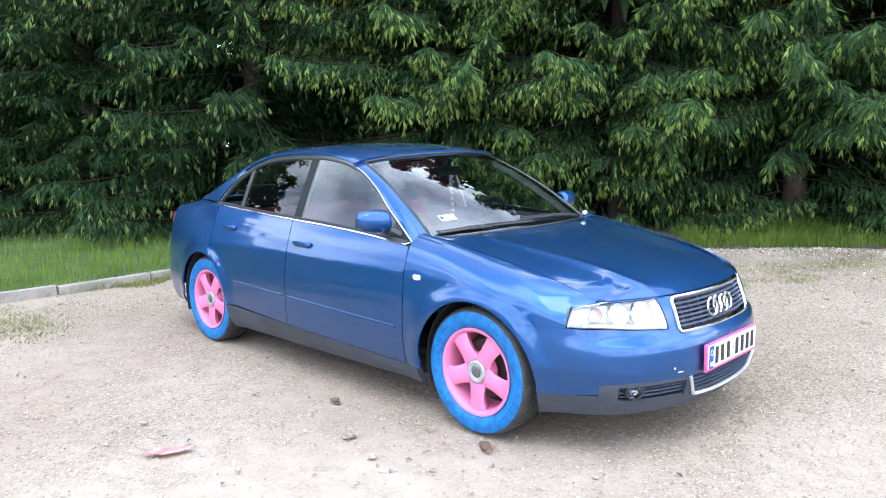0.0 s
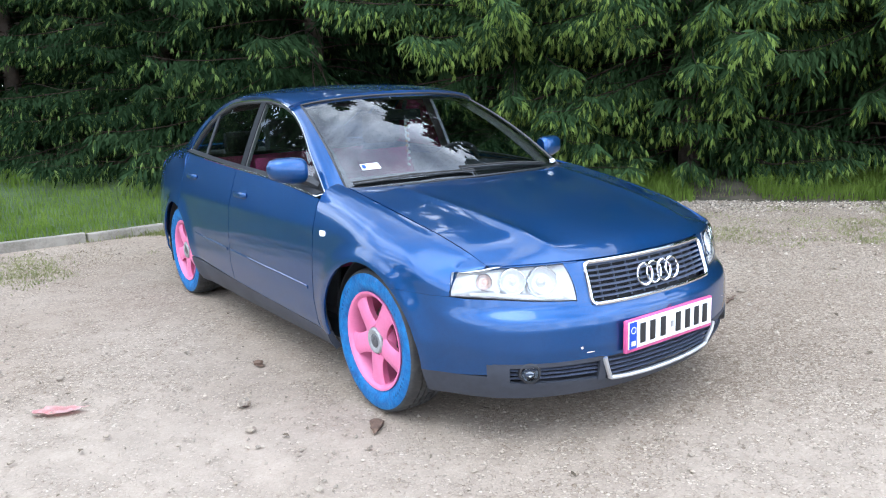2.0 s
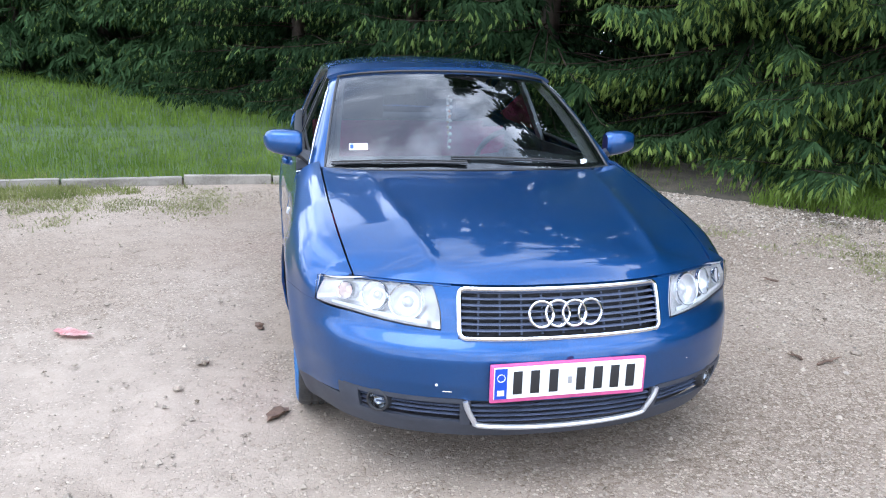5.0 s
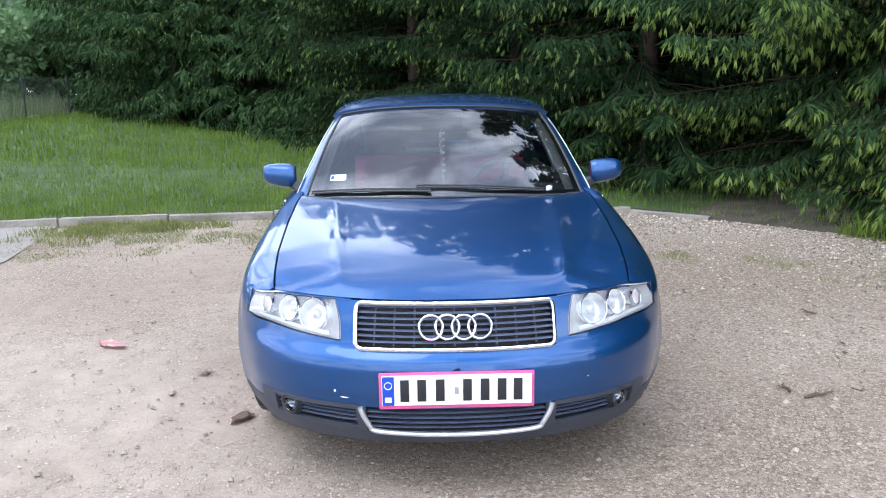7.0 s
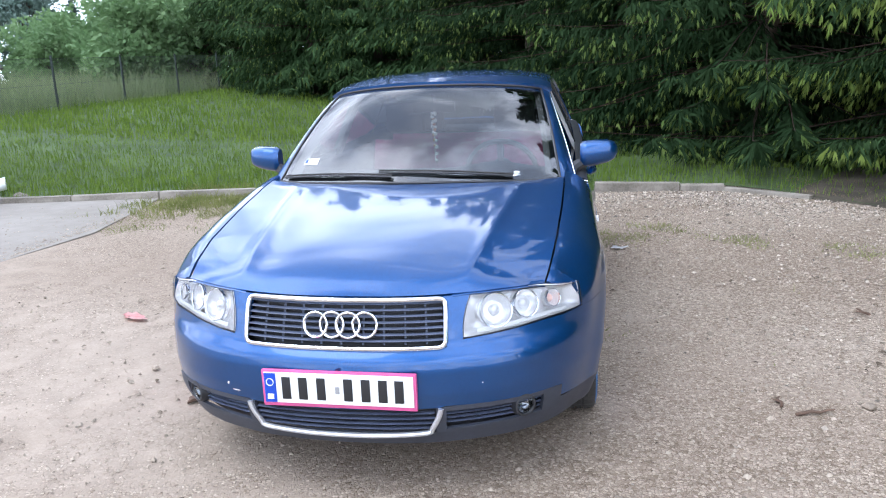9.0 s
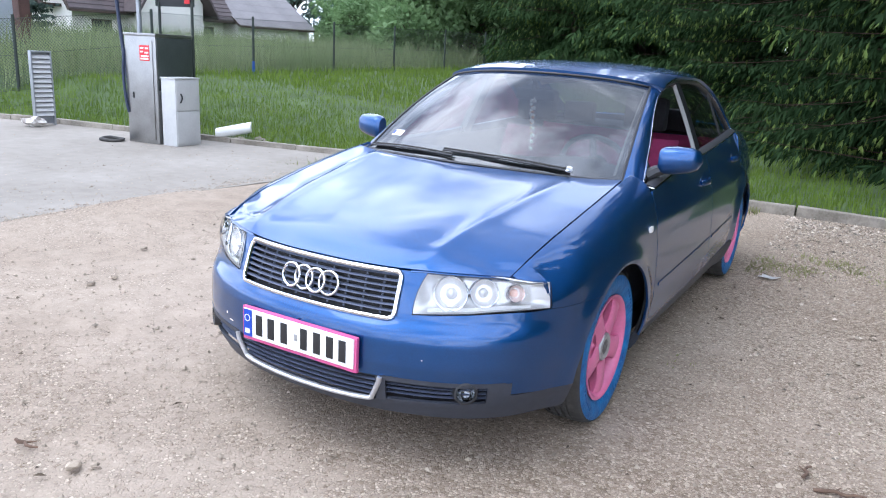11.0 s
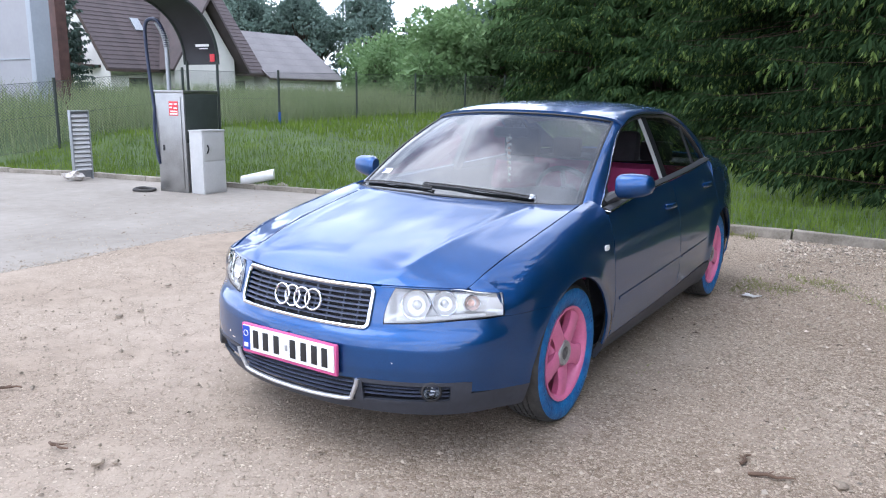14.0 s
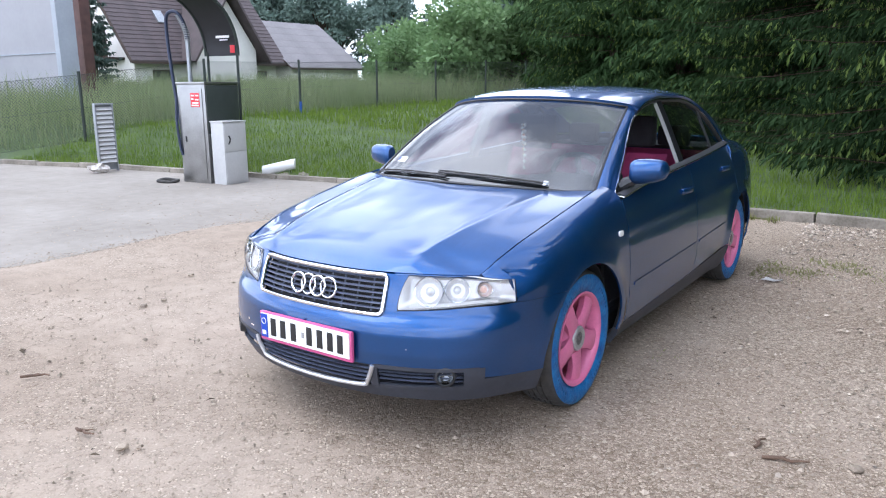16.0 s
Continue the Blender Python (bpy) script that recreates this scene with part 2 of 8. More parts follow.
M = {}
M["clear"] = bpy.data.materials.new("pane_inner_face")
M["clear"].use_nodes = True
_n = M["clear"].node_tree
_n.nodes.clear()
_o, _b = _n.nodes.new("ShaderNodeOutputMaterial"), _n.nodes.new("ShaderNodeBsdfTransparent")
_n.links.new(_b.outputs[0], _o.inputs["Surface"])
M["paint"] = paint_mat()
M["chrome"] = mat("chrome", (0.82, 0.83, 0.85), 0.12, 1.0, rvar=0.06, var=0.05, scale=20)
M["black_plastic"] = mat("black_plastic", (0.024, 0.025, 0.028), 0.42, var=0.25, scale=6, bump=0.1, bscale=400)
M["grey_plastic"] = mat("dark_grey_plastic", (0.036, 0.041, 0.055), 0.52, var=0.25, scale=5, bump=0.2, bscale=300)
M["grille_plastic"] = mat("blue_black_grille_plastic", (0.080, 0.095, 0.140), 0.34, var=0.2, scale=6, bump=0.1, bscale=300)
M["pillar_black"] = mat("black_pillar_film", (0.010, 0.011, 0.013), 0.55, var=0.2, scale=6, spec=0.2)
M["rubber"] = mat("tyre_rubber", (0.020, 0.020, 0.021), 0.8, color2=(0.060, 0.056, 0.050), scale=9, bump=0.3, bscale=120)
M["tyre_blue"] = mat("brushed_blue_tyre_paint", (0.004, 0.060, 0.21), 0.5, color2=(0.008, 0.175, 0.44), scale=22, bump=0.8, bscale=70)
M["tyre_worn"] = mat("scuffed_tyre_paint", (0.004, 0.040, 0.130), 0.6, color2=(0.006, 0.110, 0.300), scale=30, bump=0.6, bscale=90)
M["rim_pink"] = mat("pink_sprayed_rim_paint", (0.62, 0.165, 0.30), 0.45, var=0.12, scale=10, bump=0.06, bscale=200)
M["hub_grey"] = mat("hub_cap_grey", (0.36, 0.36, 0.36), 0.4, 0.4, var=0.3, scale=40)
M["emblem"] = mat("dull_emblem_grey", (0.15, 0.15, 0.16), 0.4, 0.6, var=0.5, scale=60)
M["dark"] = mat("shadowed_metal", (0.02, 0.02, 0.022), 0.7, var=0.3, scale=10)
M["brake"] = mat("brake_iron", (0.12, 0.10, 0.09), 0.5, 0.8, var=0.4, scale=20)
M["glass"] = glass_mat("windscreen_glass", (0.46, 0.53, 0.57), 0.0, 2.2)
M["glass_side"] = glass_mat("side_glass", (0.52, 0.62, 0.64), 0.0, 1.85)
M["glass_rear"] = glass_mat("dark_side_glass", (0.40, 0.45, 0.44), 0.0, 1.42)
M["lens"] = glass_mat("headlight_lens", (0.95, 0.96, 0.97), 0.02, 1.28)
M["reflector"] = mat("lamp_reflector", (0.90, 0.89, 0.88), 0.28, 0.70, var=0.04, scale=30)
M["lamp_grey"] = mat("lamp_housing", (0.66, 0.65, 0.64), 0.28, 0.42, var=0.1, scale=30)
M["fog_mirror"] = mat("dull_fog_lamp_mirror", (0.22, 0.23, 0.24), 0.14, 0.9, var=0.1, scale=30)
M["satin_silver"] = mat("satin_silver_trim", (0.62, 0.63, 0.65), 0.34, 0.75, var=0.08, scale=20, rvar=0.06)
M["amber"] = mat("amber_bulb", (0.84, 0.56, 0.46), 0.3, var=0.1, scale=30)
M["pink_cloth"] = mat("pink_seat_cover", (0.40, 0.05, 0.15), 0.9, var=0.2, scale=14, bump=0.4, bscale=300)
M["dark_cloth"] = mat("dark_seat_cloth", (0.030, 0.030, 0.034), 0.92, var=0.3, scale=10, bump=0.3, bscale=300)
M["liner"] = mat("grey_lining", (0.34, 0.34, 0.33), 0.9, var=0.1, scale=6, bump=0.2, bscale=200)
M["dash"] = mat("dashboard_plastic", (0.075, 0.077, 0.084), 0.75, var=0.2, scale=8, bump=0.2, bscale=350)
M["plate_white"] = mat("plate_white", (0.80, 0.80, 0.78), 0.35, var=0.05, scale=12)
M["plate_pink"] = mat("pink_plate_frame", (0.55, 0.09, 0.24), 0.5, var=0.15, scale=14)
M["plate_blue"] = mat("plate_blue", (0.01, 0.06, 0.42), 0.4, var=0.1, scale=30)
M["ink"] = mat("black_print", (0.015, 0.015, 0.016), 0.5, var=0.1, scale=30)
M["white"] = mat("white_print", (0.78, 0.78, 0.76), 0.5, var=0.05, scale=30)
M["bead_white"] = mat("white_beads", (0.75, 0.73, 0.66), 0.4, var=0.1, scale=60)
M["bead_red"] = mat("red_beads", (0.55, 0.10, 0.06), 0.5, color2=(0.60, 0.42, 0.05), scale=40)
M["gravel"] = gravel_mat("crushed_stone", (0.200, 0.153, 0.108), (0.620, 0.530, 0.425), (0.352, 0.294, 0.233))
M["pebble"] = pebble_mat("pebble_stone", (0.262, 0.210, 0.158), (0.450, 0.383, 0.300))
M["rubble"] = pebble_mat("kerb_rubble_stone", (0.250, 0.205, 0.160), (0.470, 0.410, 0.335), 0.30, 1.60)
M["litter"] = pebble_mat("dark_leaf_litter", (0.080, 0.060, 0.042), (0.190, 0.148, 0.104))
M["concrete"] = mat("pad_concrete", (0.205, 0.182, 0.152), 0.95, color2=(0.300, 0.270, 0.232), scale=0.8, bump=0.3, bscale=70)
M["kerb"] = mat("kerb_concrete", (0.120, 0.104, 0.080), 0.95, color2=(0.300, 0.268, 0.222), scale=6, bump=0.5, bscale=80, obj=0.25)
M["soil"] = mat("lawn_soil", (0.030, 0.052, 0.014), 0.95, color2=(0.066, 0.104, 0.027), scale=1.6, bump=0.6, bscale=40)
M["blade"] = leafy_mat("grass_blade", (0.086, 0.142, 0.020), (0.178, 0.248, 0.046), 0.85, 1.3, 0.25, 0.05)
M["needle_soil"] = mat("brown_needle_soil", (0.034, 0.029, 0.019), 0.95, color2=(0.105, 0.086, 0.060), scale=4.5, bump=1.0, bscale=70)
M["straw"] = leafy_mat("dead_grass_and_needles", (0.115, 0.080, 0.045), (0.270, 0.215, 0.120), 0.8, 3.0, 0.1)
M["weed"] = leafy_mat("dry_yellow_green_weed", (0.150, 0.165, 0.060), (0.310, 0.305, 0.140), 0.7, 2.0)
M["verge"] = leafy_mat("yellow_green_verge_weed", (0.120, 0.148, 0.040), (0.270, 0.275, 0.105), 0.85, 2.0, 0.25, 0.06)
M["hay"] = leafy_mat("tall_meadow_grass", (0.150, 0.205, 0.090), (0.290, 0.320, 0.180), 0.7, 0.7)
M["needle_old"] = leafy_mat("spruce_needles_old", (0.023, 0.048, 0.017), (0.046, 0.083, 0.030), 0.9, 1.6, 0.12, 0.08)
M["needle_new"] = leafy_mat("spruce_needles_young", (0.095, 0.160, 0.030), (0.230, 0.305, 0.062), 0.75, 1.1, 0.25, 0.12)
# one brighter and two darker spruce copies: sun and shade put into the colour
M["needle_sunlit"] = leafy_mat("spruce_shoots_sunlit", (0.108, 0.175, 0.034), (0.245, 0.318, 0.072), 0.7, 1.1, 0.28, 0.13)
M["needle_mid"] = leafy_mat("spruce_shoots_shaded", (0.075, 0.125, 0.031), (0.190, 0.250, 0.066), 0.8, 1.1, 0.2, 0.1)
M["needle_shade"] = leafy_mat("spruce_needles_shaded", (0.012, 0.027, 0.010), (0.027, 0.050, 0.019), 0.9, 1.6, 0.12, 0.05)
# distance haze painted into the conifer colour: paler and bluer than near needles
M["needle_hazy"] = leafy_mat("hazy_conifer_needles", (0.055, 0.082, 0.070), (0.085, 0.120, 0.098), 0.9, 0.8, 0.1, 0.1)
M["needle_dead"] = mat("spruce_twigs_dry", (0.045, 0.030, 0.021), 0.9, var=0.3, scale=3, spec=0.2)
M["bark"] = mat("spruce_bark", (0.075, 0.055, 0.042), 0.95, var=0.4, scale=12, bump=0.8, bscale=45)
M["leaf"] = leafy_mat("broad_leaves", (0.110, 0.190, 0.075), (0.215, 0.320, 0.140), 0.6, 0.35)
# far foliage, lightened and blued in its colour to stand for haze
M["leaf_hazy"] = leafy_mat("far_hazy_leaves", (0.120, 0.175, 0.150), (0.200, 0.275, 0.225), 0.65, 0.3)
M["steel"] = mat("brushed_steel", (0.33, 0.33, 0.325), 0.36, 0.9, var=0.14, scale=5, rvar=0.08, bump=0.05, bscale=250)
M["dark_panel"] = mat("dark_green_grey_panel", (0.045, 0.055, 0.050), 0.35, var=0.2, scale=4)
M["cabinet_white"] = mat("pale_grey_cabinet", (0.47, 0.47, 0.46), 0.5, var=0.08, scale=4, bump=0.05, bscale=200)
M["red_sign"] = mat("red_sticker", (0.62, 0.03, 0.04), 0.4, var=0.1, scale=20)
M["canopy"] = mat("dark_canopy_sheet", (0.013, 0.014, 0.017), 0.55, var=0.25, scale=2)
M["hose"] = mat("dark_blue_hose", (0.020, 0.030, 0.065), 0.5, var=0.2, scale=20)
M["galv"] = mat("galvanised_steel", (0.34, 0.36, 0.38), 0.45, 0.7, var=0.15, scale=10)
M["white_plastic"] = mat("white_plastic_sheet", (0.76, 0.76, 0.74), 0.5, var=0.06, scale=6, bump=0.1, bscale=30)
M["post"] = mat("dark_green_post", (0.025, 0.035, 0.030), 0.6, var=0.3, scale=12)
M["wire"] = mat("fence_wire", (0.10, 0.11, 0.11), 0.5, 0.6, var=0.2, scale=8)
M["blue_paint"] = mat("blue_post_paint", (0.02, 0.09, 0.38), 0.6, var=0.2, scale=12)
M["render_wall"] = mat("white_render", (0.70, 0.68, 0.64), 0.9, var=0.08, scale=0.7, bump=0.25, bscale=50)
M["roof_tile"] = mat("brown_roof_tile", (0.040, 0.029, 0.030), 0.65, color2=(0.072, 0.053, 0.053), scale=1.5, obj=0.2)
M["roof_sheet"] = mat("grey_sheet_roof", (0.135, 0.125, 0.128), 0.7, color2=(0.195, 0.183, 0.183), scale=0.6, bump=0.1, bscale=12)
M["timber"] = mat("dark_stained_timber", (0.045, 0.028, 0.020), 0.7, var=0.3, scale=6)
M["pane"] = mat("dark_window_pane", (0.03, 0.035, 0.04), 0.08, var=0.1, scale=2)
M["wall_white"] = mat("whitewashed_panel", (0.33, 0.33, 0.345), 0.8, var=0.06, scale=0.8, bump=0.15, bscale=25)
M["wall_grey"] = mat("blue_grey_cladding", (0.33, 0.36, 0.40), 0.6, var=0.08, scale=1.5)
M["rust"] = mat("red_brown_paint", (0.075, 0.036, 0.030), 0.7, var=0.3, scale=5)
M["rag"] = mat("pink_torn_plastic", (0.62, 0.23, 0.22), 0.8, color2=(0.74, 0.56, 0.52), scale=16)
M["wood_bit"] = mat("brown_bark_piece", (0.12, 0.075, 0.050), 0.9, var=0.4, scale=30, bump=0.6, bscale=90)
M["paper"] = mat("crumpled_paper", (0.72, 0.72, 0.70), 0.8, var=0.08, scale=30)
M["rag_bag"] = mat("dirty_plastic_bag", (0.16, 0.11, 0.08), 0.6, color2=(0.70, 0.68, 0.64), scale=14)

# ---- building helpers ----
def part(name, bm, material, parent=None, label="", sharp=38.0):
    """Links a bmesh as one mesh object, smooth with hard edges where it bends sharply."""
    bm.normal_update()
    lim = radians(sharp)
    for f in bm.faces:
        f.smooth = True
    for e in bm.edges:
        if len(e.link_faces) == 2 and e.calc_face_angle(0) > lim:
            e.smooth = False
    me = bpy.data.meshes.new(name)
    bm.to_mesh(me)
    bm.free()
    for m in (material if isinstance(material, (list, tuple)) else [material]):
        me.materials.append(m)
    ob = new(name, me)
    if parent is not None:
        ob.parent = parent
    if label:
        ob["label"] = label
    return ob


def thing(name, label, category, group="", kind="", at=(0, 0, 0), turn=0.0):
    e = new(name)
    e.matrix_basis = pose(*at, 0, 0, turn)
    e.empty_display_size = 0.1
    return tagged(e, label, category, group, kind)


def raw(name, verts, faces, material, parent=None, mats=None, smooth=False):
    """A large joined mesh straight from numpy arrays: verts (n, 3), faces (m, 3 or 4)."""
    verts, faces = np.asarray(verts, dtype=np.float32), np.asarray(faces, dtype=np.int32)
    me = bpy.data.meshes.new(name)
    n, k = faces.shape
    me.vertices.add(len(verts)); me.vertices.foreach_set("co", verts.ravel())
    me.loops.add(n * k); me.loops.foreach_set("vertex_index", faces.ravel())
    me.polygons.add(n)
    me.polygons.foreach_set("loop_start", np.arange(0, n * k, k, dtype=np.int32))
    me.polygons.foreach_set("loop_total", np.full(n, k, dtype=np.int32))
    for m in (material if isinstance(material, (list, tuple)) else [material]):
        me.materials.append(m)
    if mats is not None:
        me.polygons.foreach_set("material_index", np.asarray(mats, dtype=np.int32))
    me.polygons.foreach_set("use_smooth", np.full(n, smooth, dtype=bool))
    me.update(calc_edges=True)
    ob = new(name, me)
    if parent is not None:
        ob.parent = parent
    return ob


def box(bm, x0, x1, y0, y1, z0, z1, bevel=0.0, m=None):
    vs = [bm.verts.new((x, y, z)) for x in (x0, x1) for y in (y0, y1) for z in (z0, z1)]
    fs = [bm.faces.new([vs[i] for i in q]) for q in ((0, 1, 3, 2), (4, 6, 7, 5), (0, 4, 5, 1), (2, 3, 7, 6), (0, 2, 6, 4), (1, 5, 7, 3))]
    if bevel:
        es = list({e for f in fs for e in f.edges})
        r = bmesh.ops.bevel(bm, geom=es, offset=bevel, segments=2, affect="EDGES", profile=0.6)
        vs = list({v for v in r["verts"]} | {v for v in vs if v.is_valid})
    if m is not None:
        bmesh.ops.transform(bm, matrix=m, verts=[v for v in vs if v.is_valid])
    return vs


def sheet(bm, P, th=0.012, flip=False, material_index=0, back=True, back_index=None):
    """A curved panel with thickness from a grid of points P (nu, nv, 3); th goes against the grid's normal."""
    P = np.asarray(P, dtype=float)
    nu, nv = P.shape[:2]
    du, dv = np.gradient(P, axis=0), np.gradient(P, axis=1)
    n = np.cross(du, dv)
    n /= np.linalg.norm(n, axis=2, keepdims=True) + 1e-9
    if flip:
        n = -n
    Q = P - n * th
    A = [[bm.verts.new(P[i, j]) for j in range(nv)] for i in range(nu)]
    made = []

    def quad(a, b, c, d):
        q = (a, b, c, d) if not flip else (d, c, b, a)
        try:
            made.append(bm.faces.new(q))
        except ValueError:
            pass
    for i in range(nu - 1):
        for j in range(nv - 1):
            quad(A[i][j], A[i + 1][j], A[i + 1][j + 1], A[i][j + 1])
    if th:
        B = [[bm.verts.new(Q[i, j]) for j in range(nv)] for i in range(nu)]
        if back:
            for i in range(nu - 1):
                for j in range(nv - 1):
                    quad(B[i][j], B[i][j + 1], B[i + 1][j + 1], B[i + 1][j])
        for i in range(nu - 1):
            quad(A[i + 1][0], A[i][0], B[i][0], B[i + 1][0])
            quad(A[i][nv - 1], A[i + 1][nv - 1], B[i + 1][nv - 1], B[i][nv - 1])
        for j in range(nv - 1):
            quad(A[0][j], A[0][j + 1], B[0][j + 1], B[0][j])
            quad(A[nu - 1][j + 1], A[nu - 1][j], B[nu - 1][j], B[nu - 1][j + 1])
    front = (nu - 1) * (nv - 1)
    for i, f in enumerate(made):
        f.material_index = material_index if i < front or back_index is None else back_index
    return made


def spline(pts, n):
    """n points along a Catmull-Rom curve through pts, evenly spaced."""
    p = np.asarray(pts, dtype=float)
    p = np.vstack([2 * p[0] - p[1], p, 2 * p[-1] - p[-2]])
    out = []
    for i in range(1, len(p) - 2):
        for t in np.linspace(0, 1, 24, endpoint=False):
            a, b, c, d = p[i - 1:i + 3]
            out.append(0.5 * (2 * b + (c - a) * t + (2 * a - 5 * b + 4 * c - d) * t * t + (3 * b - a - 3 * c + d) * t ** 3))
    out.append(p[-2])
    out = np.array(out)
    s = np.concatenate([[0], np.cumsum(np.linalg.norm(np.diff(out, axis=0), axis=1))])
    t = np.linspace(0, s[-1], n)
    return np.stack([np.interp(t, s, out[:, k]) for k in range(out.shape[1])], axis=1)


def tube(bm, pts, r, sides=8, closed=False, flat=None):
    """A round rod along pts; r one radius or one for each point. flat: (a, b) stretches of the section."""
    pts = [Vector(p) for p in pts]
    n = len(pts)
    rs = r if hasattr(r, "__len__") else [r] * n
    rings = []
    up = None
    for i, p in enumerate(pts):
        a, b = (pts[(i - 1) % n], pts[(i + 1) % n]) if closed else (pts[max(i - 1, 0)], pts[min(i + 1, n - 1)])
        t = (b - a).normalized()
        if up is None:
            up = t.orthogonal().normalized() if abs(t.z) > 0.95 else Vector((0, 0, 1)).cross(t).normalized()
        up = (up - t * up.dot(t)).normalized()
        w = t.cross(up)
        fa, fb = flat or (1, 1)
        rings.append([bm.verts.new(p + up * (math.cos(2 * math.pi * k / sides) * rs[i] * fa) + w * (math.sin(2 * math.pi * k / sides) * rs[i] * fb)) for k in range(sides)])
    for i in range(n if closed else n - 1):
        a, b = rings[i], rings[(i + 1) % n]
        for k in range(sides):
            bm.faces.new((a[k], a[(k + 1) % sides], b[(k + 1) % sides], b[k]))
    if not closed:
        bm.faces.new(rings[0][::-1]); bm.faces.new(rings[-1])
    return rings


def lathe(bm, prof, axis="x", n=48, centre=(0, 0, 0), sx=1):
    """Turns a profile of (along, radius) round an axis through centre."""
    rings = []
    for a, r in prof:
        ring = []
        for k in range(n):
            c, s = math.cos(2 * math.pi * k / n) * r, math.sin(2 * math.pi * k / n) * r
            v = {"x": (a * sx, c, s), "y": (c, a * sx, s), "z": (c, s, a)}[axis]
            ring.append(bm.verts.new(Vector(v) + Vector(centre)))
        rings.append(ring)
    for a, b in zip(rings, rings[1:]):
        for k in range(n):
            bm.faces.new((a[k], a[(k + 1) % n], b[(k + 1) % n], b[k]))
    return rings


def fix(bm):
    bmesh.ops.recalc_face_normals(bm, faces=bm.faces)
    return bm


def smoothstep(a, b, x):
    t = np.clip((np.asarray(x, dtype=float) - a) / (b - a), 0, 1)
    return t * t * (3 - 2 * t)

# ---- ground: gravel lot, concrete pad, kerb line, lawn ----
KERB = [(-32, 0.2), (-20, 3.0), (-11.6, 4.75), (-9.7, 5.25), (-4.3, 6.15), (-1.9, 6.42), (1.88, 6.46), (2.35, 6.42), (3.1, 5.85), (3.75, 5.2), (4.6, 4.2), (5.8, 2.9), (7.5, 0.9), (10.9, -3.1), (18, -12)]


def kerb_dist(x, y):
    """Distance behind the kerb line (positive on the lawn's side), for arrays."""
    x, y = np.asarray(x, float), np.asarray(y, float)
    best = np.full(x.shape, 1e9)
    sign = np.ones(x.shape)
    for (ax, ay), (bx, by) in zip(KERB, KERB[1:]):
        ux, uy = bx - ax, by - ay
        L = math.hypot(ux, uy)
        ux, uy = ux / L, uy / L
        t = np.clip((x - ax) * ux + (y - ay) * uy, 0, L)
        d = np.hypot(x - ax - ux * t, y - ay - uy * t)
        side = np.where(-(x - ax) * uy + (y - ay) * ux >= 0, 1.0, -1.0)
        sign = np.where(d < best - 1e-6, side, sign)
        best = np.minimum(best, d)
    return best * sign


def lawn_z(x, y):
    x, y = np.asarray(x, float), np.asarray(y, float)
    d = np.maximum(kerb_dist(x, y), 0)
    bank = 0.50 * (1 - smoothstep(-12.0, -4.0, x)) * smoothstep(0.2, 2.6, d)
    low = 0.055 - 0.045 * smoothstep(2.4, 3.6, x) * (1 - smoothstep(0.0, 0.8, d))
    return low + bank + np.minimum(0.018 * d, 0.35) + 0.02 * np.sin(x * 1.7 + y) * np.minimum(d, 1) * 0.6


